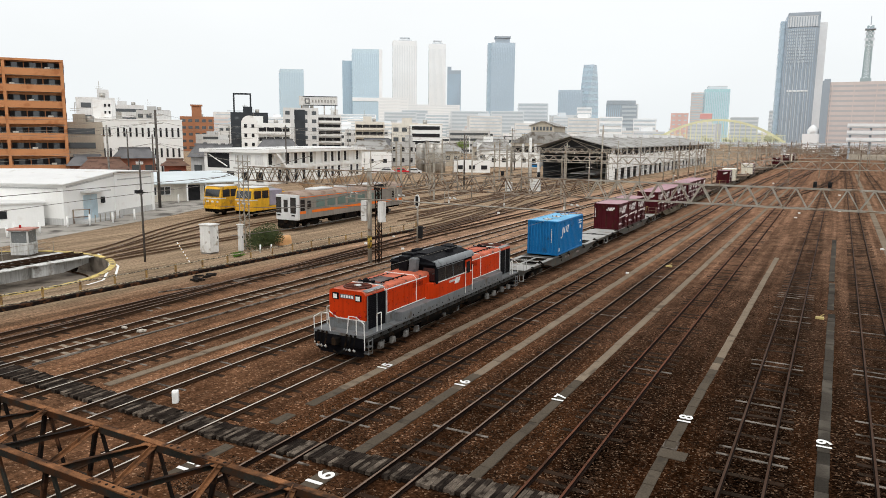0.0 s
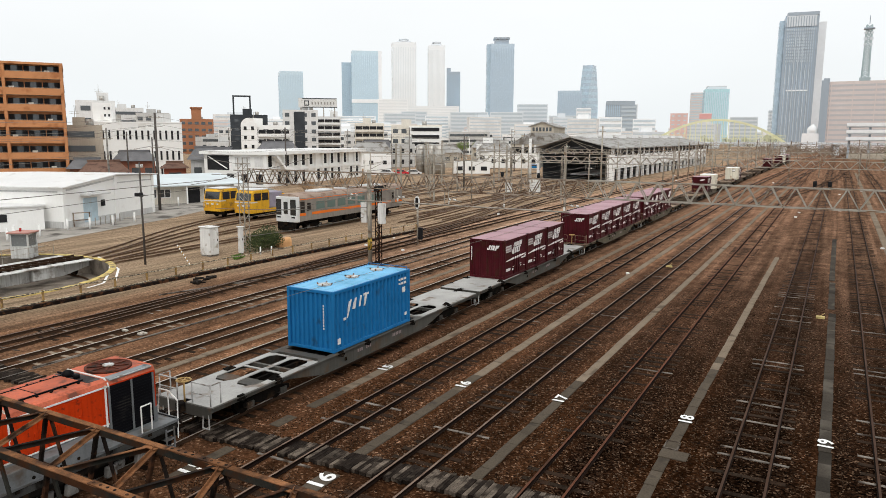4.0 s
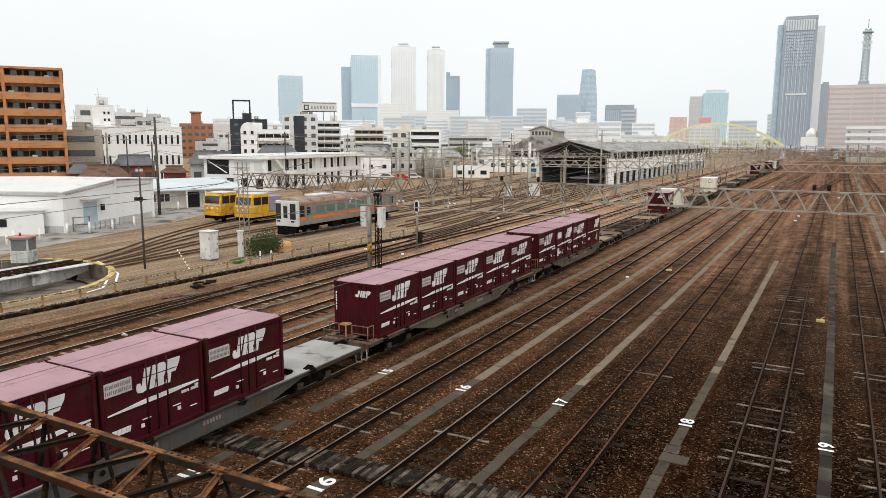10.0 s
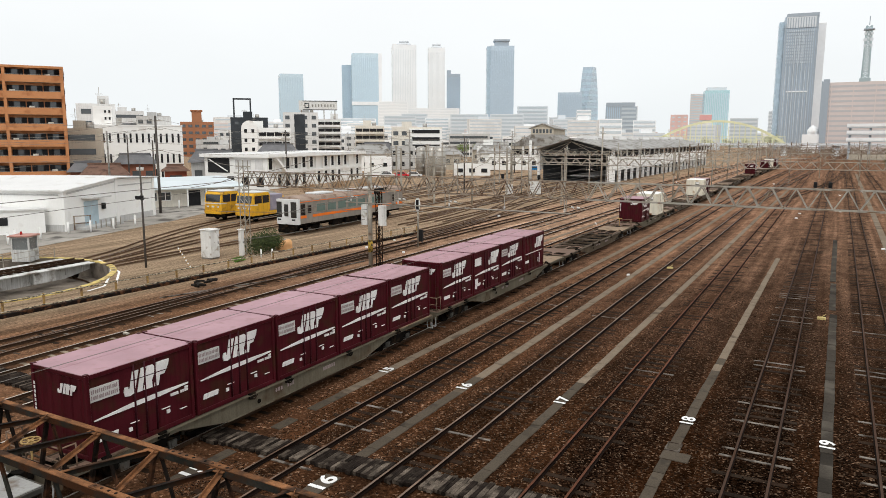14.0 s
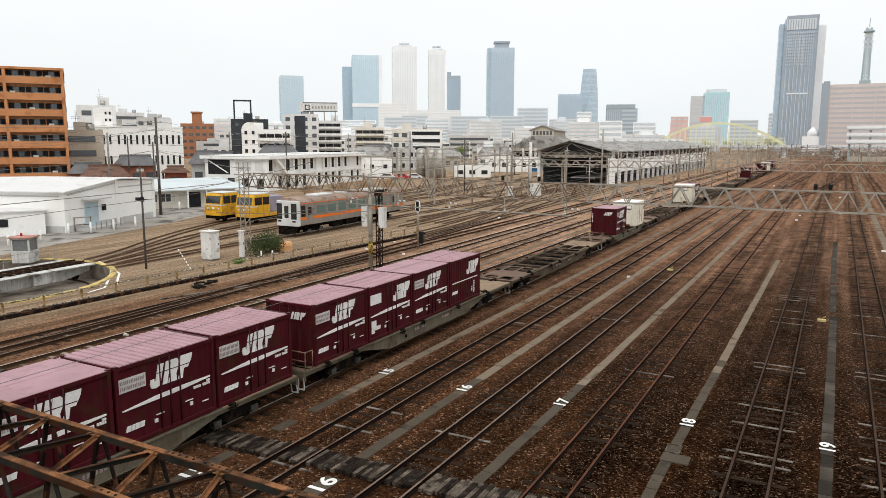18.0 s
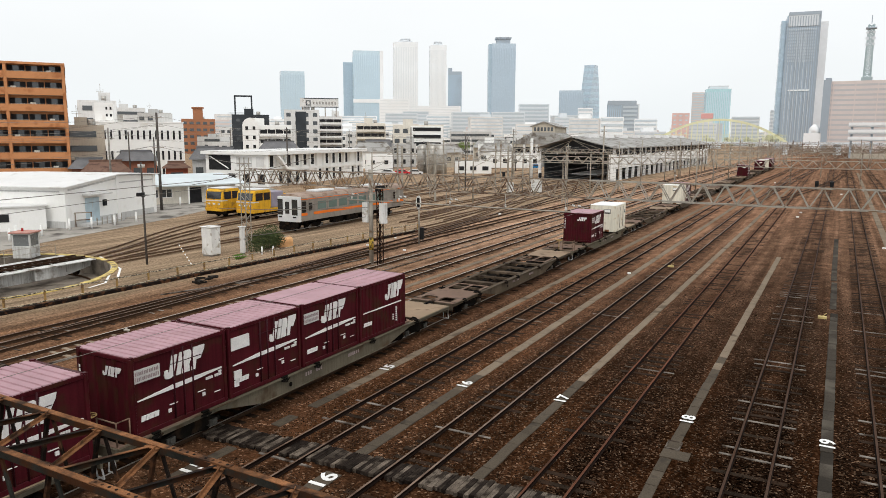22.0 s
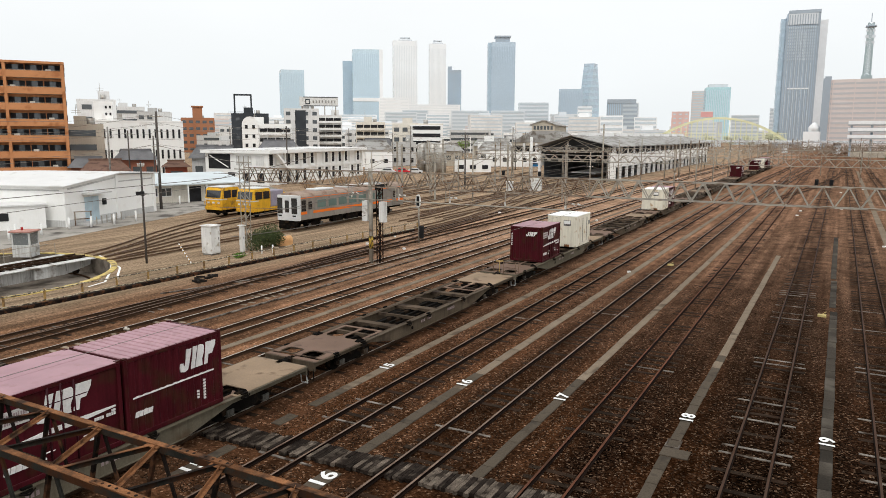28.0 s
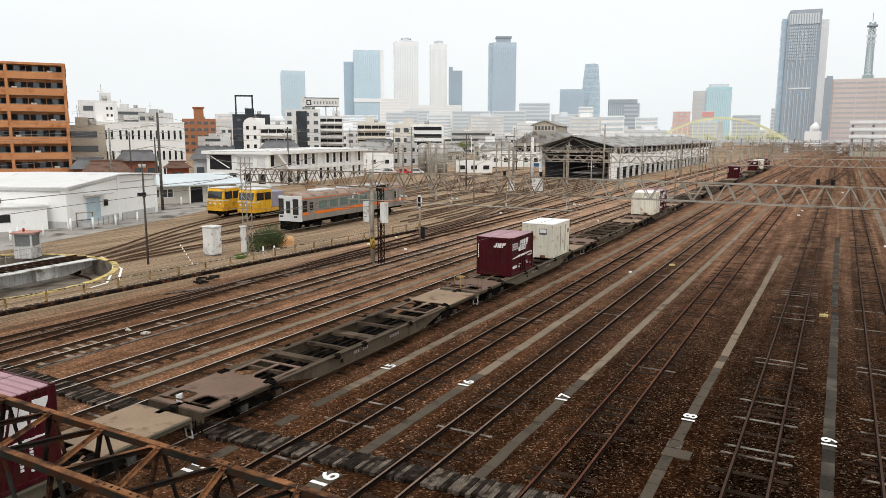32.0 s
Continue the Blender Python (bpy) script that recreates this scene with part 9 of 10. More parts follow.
gabled_house(-104.0, 226.0, 26, 12.0, 9, 5.2, 7.6, WALL_WHITE, ROOF_GREY, "white house with low grey roof", 4)
gabled_house(-117.0, 250.0, 26, 14.0, 9, 6.0, 8.6, WALL_BEIGE, ROOF_GREY, "two-storey beige town house", 4)


def long_works():
    """Long white two-storey works building with pillars and a flat overhanging roof."""
    t = thing("works_building", Matrix.Identity(4), "long white works building with pillars and flat overhanging roof", "building")
    p0, p1 = Vector((-97.8, 106.5, 0)), Vector((-104.4, 147.3, 0))
    u = (p1 - p0).normalized()
    v = Vector((-u.y, u.x, 0))
    t.matrix_basis = Matrix.Translation((p0.x, p0.y, GROUND_Z)) @ Matrix(((u.x, v.x, 0, 0), (u.y, v.y, 0, 0), (0, 0, 1, 0), (0, 0, 0, 1)))
    w = (p1 - p0).length
    part("wall", boxm(0, w, 0.6, 15, -0.3, 6.3), WALL_WHITE, t)
    part("roof", boxm(-0.8, w + 0.8, -0.8, 15.6, 6.3, 6.95), WALL_WHITE, t)
    part("roof_top", boxm(-0.4, w + 0.4, -0.4, 15.2, 6.95, 7.0), ROOF_WHITE, t)
    part("floor_band", boxm(-0.2, w + 0.2, 0.2, 0.62, 3.0, 3.5), WALL_WHITE, t)
    n = 13
    for k in range(n + 1):
        x = w * k / n
        part("pillar", boxm(x - 0.28, x + 0.28, 0.1, 0.62, 0, 6.3), WALL_WHITE, t)
    for k in range(n):
        x = w * (k + 0.5) / n
        for z0, z1 in ((0.4, 2.8), (3.9, 6.1)):
            if (k * 7 + int(z0)) % 5:
                window(t, x, 0.6, (z0 + z1) / 2, w / n * 0.36, 0.14, z1 - z0, WIN_DARK)
    bm = B()
    prism(bm, [(1.5, 6.1), (2.2, 6.1), (5.2, 3.7), (8.0, 3.7), (8.0, 3.2), (5.0, 3.2)], "y", -1.0, -0.1)
    part("outside_stair", bm, WALL_WHITE, t)
    # end wall: a dark sheet as the stairwell's shade, a white flight, and framed openings
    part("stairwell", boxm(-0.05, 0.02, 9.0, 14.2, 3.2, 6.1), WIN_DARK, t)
    bm = B()
    bar(bm, (-0.12, 13.8, 5.9), (-0.12, 9.4, 3.5), 0.12, 0.5, (1, 0, 0))
    part("stair_flight", bm, WALL_WHITE, t)
    for y0, y1 in ((1.2, 3.0), (4.0, 7.6)):
        window(t, 0, (y0 + y1) / 2, 4.9, 0.14, y1 - y0, 1.9, WALL_PALE, "shutter")
    for k in range(4):
        window(t, 0, 2.0 + k * 3.4, 1.5, 0.14, 1.6, 2.0, WIN_DARK)


long_works()
block(-106.0, 157.0, 38, 7.0, 6, 5.3, WALL_WHITE, ROOF_GREY, 1, 2, 0.3, 0.3, "small white control building with green-grey roof", WIN_DARK, 1, base=1.5)

# behind the works: sign board building, billboard frame, round-topped house
t = block(-200.9, 209.1, 43.9, 14.0, 12, 18.0, WALL_BLACK, None, 5, 3, 0.3, 0.3, "black office building with an empty billboard frame on its roof", WIN, 2)
for xx in (-5.6, 0.6):
    part("frame_post", boxm(xx - 0.3, xx + 0.3, 1.0, 1.6, 18.0, 25.3), WALL_BLACK, t)
part("frame_beam", boxm(-5.9, 0.9, 1.0, 1.6, 24.7, 25.3), WALL_BLACK, t)
t = block(-172.7, 187.6, 42.6, 16.5, 12, 13.6, WALL_WHITE, None, 4, 5, 0.5, 0.4, "white apartment house with an arched gable wing", WIN, 2)
bm = B()
prism(bm, [(-8.2, 0.0), (-2.8, 0.0), (-2.8, 13.4)] + [(-5.5 + 2.7 * math.cos(a * math.pi / 10), 13.4 + 2.6 * math.sin(a * math.pi / 10)) for a in range(1, 10)] + [(-8.2, 13.4)], "y", -0.8, 8.0)
balconies(t, -2.6, 8.0, 4, 13.6, WALL_WHITE, 4)
wing = part("arched_wing", bm, WALL_WHITE, t)
for f in range(4):
    for xx in (-6.8, -4.4):
        window(wing, xx, -0.8, 3.2 + f * 3.1, 0.9, 0.2, 1.2, WIN_DARK)
t = block(-199.3, 237.5, 40.0, 14.5, 12, 20.8, WALL_PALE, None, 6, 4, 0.5, 0.45, "grey office building below a roof billboard", WIN, 3)
part("glass_strip", boxm(-2.6, 1.8, -0.1, 0.05, 1, 20.0), WALL_BLACK, t)
t = block(-202.5, 260.5, 37.9, 11, 12, 18.7, WALL_PALE, None, 6, 3, 0.6, 0.4, "pale grey apartment building with balconies", WIN, 3)
balconies(t, -5.2, 5.2, 6, 18.7, WALL_WHITE)
sign = thing("billboard", pose(-193.6, 242.1, GROUND_Z, 0, 0, 38.6), "white rooftop billboard with dark border and lettering bars", "billboard")
for xx in (-7.0, -2.4, 2.4, 7.0):
    part("post", boxm(xx - 0.2, xx + 0.2, 1.2, 1.6, 18.0, 22.4), GALV, sign)
part("board", boxm(-8.0, 8.0, 0.9, 1.2, 21.8, 25.7), CAB_WHITE, sign)
for z in (21.8, 25.4):
    part("border", boxm(-6.4, 8.0, 0.8, 0.9, z, z + 0.3), WALL_BLACK, sign)
for k, ww in enumerate((0.95, 0.95, 0.9, 0.95, 1.1, 0.9, 0.9, 0.8)):
    part("lettering_bar", boxm(-2.6 + k * 1.28, -2.6 + k * 1.28 + ww * 0.6, 0.82, 0.9, 23.1, 24.2), ROOF_GREY, sign)
part("emblem", boxm(-5.6, -3.6, 0.82, 0.9, 22.6, 24.7), WALL_BLACK, sign)
part("emblem_inner", boxm(-5.2, -4.0, 0.76, 0.82, 23.0, 24.3), CAB_WHITE, sign)
t = block(-170.7, 246.7, 34.7, 12, 10, 15.3, WALL_CREAM, None, 5, 3, 0.55, 0.4, "cream apartment building with railed balconies", WIN, 2)
balconies(t, -5.8, 5.8, 5, 15.3, WALL_CREAM, 4)
block(-192.0, 270.0, 35.5, 14, 10, 12.0, WALL_PALE, None, 4, 4, 0.55, 0.4, "pale grey apartment building", WIN, 2)
t = block(-128.6, 214.4, 31.0, 17.5, 11, 13.9, WALL_CREAM, None, 4, 6, 0.6, 0.42, "cream and white apartment building with long balconies", WIN, 2)
part("balcony_front", boxm(-2.6, 8.7, -0.9, 0.0, 3.4, 13.4), WALL_WHITE, t)
for f in range(4):
    window(t, 3.0, -0.9, 4.9 + f * 2.5, 9.6, 0.2, 1.2, WIN_DARK, "balcony_opening")
block(-124.8, 199.1, 32.1, 8, 8, 7.6, WALL_GREY, None, 2, 3, 0.4, 0.4, "small grey two-storey house", WIN_DARK, 2)
for x, y, r, hgt in ((-101.9, 172.1, 1.4, 7.9), (-97.6, 170.4, 1.9, 8.1), (-94.6, 169.6, 1.6, 8.0), (-99.5, 174.0, 1.5, 7.7)):
    tk = thing("storage_tank", pose(x, y, GROUND_Z), "tall ribbed silver storage tank", "tank", "silver tanks")
    bm = B()
    lathe(bm, [(r, -0.1), (r, hgt - 0.5), (r * 0.6, hgt - 0.1), (0.15, hgt)], 20)
    part("shell", bm, TIN_SILVER, tk)
    for z in np.arange(1.2, hgt - 0.8, 1.3):
        bm = B()
        lathe(bm, [(r + 0.03, float(z)), (r + 0.05, float(z) + 0.06), (r + 0.03, float(z) + 0.12)], 20)
        part("hoop", bm, TIN_SILVER, tk)
block(-109.4, 235.8, 24.9, 12, 9, 7.4, WALL_WHITE, ROOF_GREY, 2, 4, 0.4, 0.35, "white two-storey works office", WIN, 2)
block(-92.0, 214.0, 23, 16, 8, 4.8, WALL_WHITE, ROOF_WHITE, 1, 5, 0.4, 0.3, "low white shed with open bays", WIN_DARK, 0)
block(-88.0, 176.0, 27, 10, 6, 3.2, WALL_WHITE, ROOF_GREY, 1, 3, 0.5, 0.4, "low white yard building", WIN_DARK, 0)


def parked_car(x, y, rz, material, label):
    t = thing("car", pose(x, y, GROUND_Z, 0, 0, rz), label, "car", "parked cars")
    bm = B()
    prism(bm, [(-2.0, 0.35), (2.0, 0.35), (2.05, 0.8), (1.2, 0.95), (0.7, 1.45), (-1.2, 1.48), (-1.9, 1.0), (-2.05, 0.8)], "y", -0.82, 0.82)
    body = part("body", bm, material, t, bevel=0.05)
    for s in (-1, 1):
        bm = B()
        prism(bm, [(1.05, 0.98), (0.62, 1.38), (-1.1, 1.4), (-1.6, 1.0)], "y", s * 0.825 - 0.01, s * 0.825 + 0.01)
        part("side_glass", bm, WIN, t)
        for xx in (-1.25, 1.25):
            bm = B()
            rod(bm, (xx, s * 0.68, 0.31), (xx, s * 0.84, 0.31), 0.31, 14)
            part("wheel", bm, UNDER, t)


RED_CAR = mat("red_car_paint", (0.55, 0.03, 0.04), 0.3, 0, 0.05, 1, 0.03, 10, bump=0.0)
for x, y, rz, m, lb in ((-99.5, 158.0, 30, RED_CAR, "red car parked by the works"), (-102.5, 156.0, 30, CAR_WHITE, "white car parked by the works"), (-96.8, 160.0, 30, CAR_WHITE, "white car parked by the works"), (-106.5, 97.5, 45, CAR_WHITE, "white car parked by the works"), (-109.0, 94.5, 45, STEEL_CAR, "silver car parked by the works"), (-122.0, 178.0, 30, CAR_WHITE, "white car parked by the works"), (-84.0, 212.0, 20, BLUE, "blue car parked by the sheds")):
    parked_car(x, y, rz, m, lb)


def engine_shed():
    """Open-ended engine shed with a dark gable, white panelled side and long grey roof."""
    t = thing("engine_shed", Matrix.Identity(4), "long engine shed with dark gable opening and white side panels", "building")
    xl, xr, y0, y1 = -63.5, -45.5, 163.0, 292.0
    e, r = 7.3, 9.8
    xm = (xl + xr) / 2 - 1.0
    for a, b, za, zb in ((xl - 0.8, xm, e - 0.1, r), (xm, xr + 0.8, r, e - 0.1)):
        bm = B()
        prism(bm, [(a, za), (b, zb), (b, zb + 0.25), (a, za + 0.25)], "y", y0 - 1.5, y1)
        part("roof", bm, ROOF_GREY, t)
    for k in range(9):
        y = y0 + 8 + k * 14
        bm = B()
        prism(bm, [(xm - 1.6, r - 0.2), (xm + 1.6, r - 0.2), (xm + 1.3, r + 0.75), (xm - 1.3, r + 0.75)], "y", y, y + 8)
        part("roof_vent", bm, ROOF_WHITE, t)
    # black sheet set back in the gable stands in for the shade within
    bm = B()
    prism(bm, [(xl, e - 0.2), (xr, e - 0.2), (xm, r)], "y", y0 + 3.0, y0 + 3.3)
    part("gable", bm, WALL_BLACK, t)
    n = 22
    for k in range(n + 1):
        y = y0 + (y1 - y0) * k / n
        for x in (xl, xr):
            part("column", boxm(x - 0.3, x + 0.3, y - 0.3, y + 0.3, GROUND_Z, e), WALL_PALE, t)
    for k in range(n):
        y = y0 + (y1 - y0) * k / n
        st = (y1 - y0) / n
        part("side_panel", boxm(xr - 0.1, xr + 0.1, y + 0.3, y + st - 0.3, 2.6, 5.6), WALL_WHITE, t)
        part("side_pane", boxm(xr - 0.04, xr + 0.04, y + 0.3, y + st - 0.3, 5.75, e - 0.2), WIN_DARK, t)
        part("side_panel", boxm(xl - 0.1, xl + 0.1, y + 0.3, y + st - 0.3, 2.6, 5.6), WALL_WHITE, t)
    part("corner_pillar", boxm(xr - 1.0, xr + 0.4, y0 - 0.6, y0 + 0.8, GROUND_Z, 6.0), WALL_WHITE, t)
    # black lining, floor and end wall carry the shed's inner shade as colour
    part("inner_wall", boxm(xl + 0.35, xl + 0.5, y0 + 2, y1 - 1, GROUND_Z, e), WALL_BLACK, t)
    part("shed_floor", boxm(xl + 0.5, xr - 0.4, y0 + 1, y1 - 1, GROUND_Z - 0.1, GROUND_Z + 0.05), WALL_BLACK, t)
    part("back_wall", boxm(xl, xr, y1 - 0.4, y1, GROUND_Z, e), WALL_BLACK, t)
    for z in (4.2, 6.2):
        part("truss_tie", boxm(xl, xr, y0 - 0.1, y0 + 0.1, z, z + 0.25), GALV, t)
    for a, b in (((xl + 0.2, 6.2), (xm, 9.2)), ((xr - 0.2, 6.2), (xm, 9.2)), ((xl + 4, 6.2), (xm, 9.2)), ((xr - 4, 6.2), (xm, 9.2))):
        bm = B()
        bar(bm, (a[0], y0, a[1]), (b[0], y0, b[1]), 0.12, 0.12, (0, 1, 0))
        part("truss_member", bm, GALV, t)
    part("inspection_platform", boxm(xl + 6, xr - 6, y0 + 6, y0 + 60, 0.8, 1.1), WALL_GREY, t)


engine_shed()


def old_shed():
    t = thing("old_engine_shed", pose(-97.2, 251.9, GROUND_Z, 0, 0, 14), "old grey gabled shed with raised roof lantern and dark bays", "building")
    w, d = 24.0, 46.0
    bm = B()
    prism(bm, [(-w / 2, 7.4), (w / 2, 7.4), (4.2, 11.6), (-4.2, 11.6)], "y", 0, d)
    part("roof", bm, ROOF_GREY, t)
    bm = B()
    prism(bm, [(-4.2, 11.4), (4.2, 11.4), (4.2, 13.8), (0, 15.4), (-4.2, 13.8)], "y", 0.5, d - 0.5)
    part("roof_lantern", bm, WALL_BEIGE, t)
    bm = B()
    for s in (-1, 1):
        prism(bm, [(0, 15.4), (s * 5.0, 13.6), (s * 5.0, 13.9), (0, 15.7)], "y", 0, d)
    part("lantern_roof", bm, ROOF_GREY, t)
    for k in range(6):
        window(t, -3.1 + k * 1.25, 0.5, 12.8, 0.8, 0.2, 1.4, WIN)
    part("gable_front", boxm(-w / 2, w / 2, 0.4, 1.0, 6.2, 7.6), WALL_BEIGE, t)
    for k in range(6):
        x = -w / 2 + 0.4 + k * (w - 0.8) / 5
        part("pier", boxm(x - 0.45, x + 0.45, 0.2, 1.2, -0.3, 7.2), WALL_PALE, t)
    # dark sheet across the bays stands in for the shade inside
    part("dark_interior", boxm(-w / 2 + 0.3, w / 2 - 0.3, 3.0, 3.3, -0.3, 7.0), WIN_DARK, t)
    part("side_wall", boxm(w / 2 - 0.4, w / 2, 0, d, -0.3, 7.3), WALL_BEIGE, t)


old_shed()
for x, y, hgt, s in ((-118, 268, 7.5, 11), (-110, 270, 7.0, 12), (-146, 300, 8.5, 13), (-158, 305, 8, 14), (-101, 300, 8, 15), (-132, 292, 7, 16)):
    tree(x, y, hgt, s)

# small houses and blocks that fill the town between the works and the towers
TOWN = random.Random(21)
WALLS = (WALL_WHITE, WALL_PALE, WALL_CREAM, WALL_BEIGE, WALL_GREY, WALL_WHITE)
for k in range(46):
    az, dist = radians(TOWN.uniform(17, 52)), TOWN.uniform(310, 620)
    hgt = TOWN.uniform(6, 12.5) + (dist - 300) * 0.006
    block(-dist * math.sin(az), dist * math.cos(az), math.degrees(az) + TOWN.uniform(-25, 25), TOWN.uniform(10, 24), 11, hgt, TOWN.choice(WALLS), TOWN.choice((ROOF_GREY, ROOF_WHITE)), max(2, int(hgt / 3)), TOWN.choice((3, 4, 5)), 0.6, 0.42, "low town building with rows of windows", WIN, 0, ribbon=dist > 350)


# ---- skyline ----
# skyline colours are lightened and blued to hold the distant haze
def hazed_tower(name, col, rough=0.25, spec=0.6):
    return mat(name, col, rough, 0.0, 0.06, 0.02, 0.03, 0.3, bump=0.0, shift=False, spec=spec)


T_BLUE = hazed_tower("blue_curtain_glass", (0.56, 0.70, 0.79))
T_BLUE_M = hazed_tower("mid_blue_glass", (0.50, 0.64, 0.74))
T_BLUE_D = hazed_tower("deeper_blue_glass", (0.40, 0.52, 0.62))
T_WHITE = hazed_tower("white_tower_cladding", (0.86, 0.88, 0.89), 0.6, 0.3)
T_GREY = hazed_tower("grey_tower_cladding", (0.66, 0.70, 0.73), 0.5, 0.3)
T_BAND_D = hazed_tower("dim_window_band", (0.48, 0.54, 0.58), 0.3, 0.5)
T_GREY_D = hazed_tower("slate_tower_cladding", (0.36, 0.42, 0.48), 0.5, 0.4)
T_TEAL = hazed_tower("teal_glass", (0.46, 0.70, 0.76))
T_STEEL = hazed_tower("steel_blue_glass", (0.47, 0.58, 0.68))
T_STEEL_B = hazed_tower("steel_blue_band", (0.42, 0.53, 0.63))
T_TALL = hazed_tower("tall_tower_glass", (0.40, 0.49, 0.58), 0.35, 0.5)
T_PINK = hazed_tower("pinkish_tile", (0.67, 0.60, 0.575), 0.7, 0.2)
T_BAND = hazed_tower("tower_window_band", (0.56, 0.63, 0.68), 0.2, 0.7)
T_MAST = hazed_tower("teal_grey_steel", (0.40, 0.49, 0.51), 0.6, 0.3)
T_HOSP = hazed_tower("hospital_windows", (0.50, 0.49, 0.50), 0.3)
T_BAND_L = hazed_tower("pale_window_band", (0.81, 0.84, 0.855), 0.2, 0.7)


def tower(x, y, rz, w, d, h, wall, band, label, floors=30, mode="bands", name="tower", side_wall=None):
    """A high-rise; window bands or fins stand on its faces."""
    t = thing(name, pose(x, y, GROUND_Z, 0, 0, rz), label, "high-rise", "skyline towers")
    part("shaft", boxm(-w / 2, w / 2, 0, d, -0.3, h), wall, t)
    face = -1 if rz > math.degrees(math.atan2(-x, y)) else 1
    if mode == "bands":
        fh = h / floors
        for f in range(floors):
            z = (f + 0.5) * fh
            window(t, 0, 0, z, w * 0.94, 0.5, fh * 0.5, band, "window_band")
            for s in (face,):
                window(t, s * w / 2, d / 2, z, 0.5, d * 0.92, fh * 0.5, band, "window_band")
    elif mode == "fins":
        n = 14
        for k in range(n):
            window(t, -w / 2 + (k + 0.5) * w / n, 0, h * 0.48, w / n * 0.45, 0.6, h * 0.94, band, "window_strip")
        m = 8
        for k in range(m):
            for s in (face,):
                window(t, s * w / 2, (k + 0.5) * d / m, h * 0.48, 0.6, d / m * 0.45, h * 0.94, band, "window_strip")
    return t


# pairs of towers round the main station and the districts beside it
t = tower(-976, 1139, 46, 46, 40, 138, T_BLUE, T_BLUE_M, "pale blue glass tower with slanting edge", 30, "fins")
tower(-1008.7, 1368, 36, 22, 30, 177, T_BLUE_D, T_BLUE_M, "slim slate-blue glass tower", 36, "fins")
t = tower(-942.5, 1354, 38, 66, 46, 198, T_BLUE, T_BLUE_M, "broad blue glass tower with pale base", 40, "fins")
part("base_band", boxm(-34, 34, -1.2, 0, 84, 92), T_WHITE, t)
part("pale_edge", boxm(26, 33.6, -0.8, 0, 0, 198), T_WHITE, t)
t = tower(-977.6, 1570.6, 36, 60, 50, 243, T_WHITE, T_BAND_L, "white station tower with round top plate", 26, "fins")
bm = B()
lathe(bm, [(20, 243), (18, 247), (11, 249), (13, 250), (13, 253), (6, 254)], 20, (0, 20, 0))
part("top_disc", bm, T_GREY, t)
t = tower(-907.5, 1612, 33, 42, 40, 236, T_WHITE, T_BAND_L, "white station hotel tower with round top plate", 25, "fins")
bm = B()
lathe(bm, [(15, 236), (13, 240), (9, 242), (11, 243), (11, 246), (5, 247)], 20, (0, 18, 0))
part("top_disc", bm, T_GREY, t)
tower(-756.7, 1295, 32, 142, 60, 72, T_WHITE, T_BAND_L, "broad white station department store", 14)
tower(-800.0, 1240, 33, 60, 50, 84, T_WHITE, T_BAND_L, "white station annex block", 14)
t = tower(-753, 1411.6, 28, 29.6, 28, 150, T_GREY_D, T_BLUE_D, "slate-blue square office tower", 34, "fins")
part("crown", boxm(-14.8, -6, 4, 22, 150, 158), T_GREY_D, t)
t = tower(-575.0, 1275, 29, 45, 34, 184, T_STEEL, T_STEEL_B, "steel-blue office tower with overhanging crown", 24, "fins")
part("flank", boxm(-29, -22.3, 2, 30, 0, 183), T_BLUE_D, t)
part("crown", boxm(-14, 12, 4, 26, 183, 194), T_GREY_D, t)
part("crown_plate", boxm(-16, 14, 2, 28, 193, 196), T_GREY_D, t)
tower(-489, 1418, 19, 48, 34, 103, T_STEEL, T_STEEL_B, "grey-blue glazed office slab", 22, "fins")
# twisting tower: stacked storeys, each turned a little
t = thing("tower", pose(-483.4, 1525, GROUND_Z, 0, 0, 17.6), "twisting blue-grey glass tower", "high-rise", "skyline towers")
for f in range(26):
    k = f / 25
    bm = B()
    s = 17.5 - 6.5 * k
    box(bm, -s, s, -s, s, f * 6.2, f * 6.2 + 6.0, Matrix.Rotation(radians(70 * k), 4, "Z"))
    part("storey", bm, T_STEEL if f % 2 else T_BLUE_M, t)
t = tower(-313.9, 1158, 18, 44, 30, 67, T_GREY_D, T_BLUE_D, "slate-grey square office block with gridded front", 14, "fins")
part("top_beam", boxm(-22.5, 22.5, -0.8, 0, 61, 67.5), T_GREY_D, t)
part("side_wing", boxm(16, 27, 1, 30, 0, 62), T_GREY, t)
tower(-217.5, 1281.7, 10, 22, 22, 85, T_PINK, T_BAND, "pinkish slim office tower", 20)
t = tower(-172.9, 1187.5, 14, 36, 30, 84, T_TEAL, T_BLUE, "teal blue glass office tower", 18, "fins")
part("crown", boxm(-14, 14, 4, 24, 84, 89), T_GREY, t)
# the tall tower near the line
t = tower(-37.5, 698.7, 6.5, 24.6, 24, 113, T_TALL, T_GREY_D, "tall grey-blue tower with vertical fins beside the line", 40, "fins")
part("top_grille", boxm(-11.0, 12.0, -0.6, 0, 104, 113), T_GREY, t)
for k in range(12):
    window(t, -10 + k * 2.0, -0.6, 108, 0.7, 0.4, 8.4, T_GREY_D, "grille_bar")
bm = B()
for f in range(11):
    for k in range(13):
        box(bm, -10.3 + k * 1.66, -9.4 + k * 1.66, -0.62, -0.2, 100.4 - f * 2.6, 102.0 - f * 2.6)
tagged(part("small_window", bm, T_BAND, t), kind="stuff")
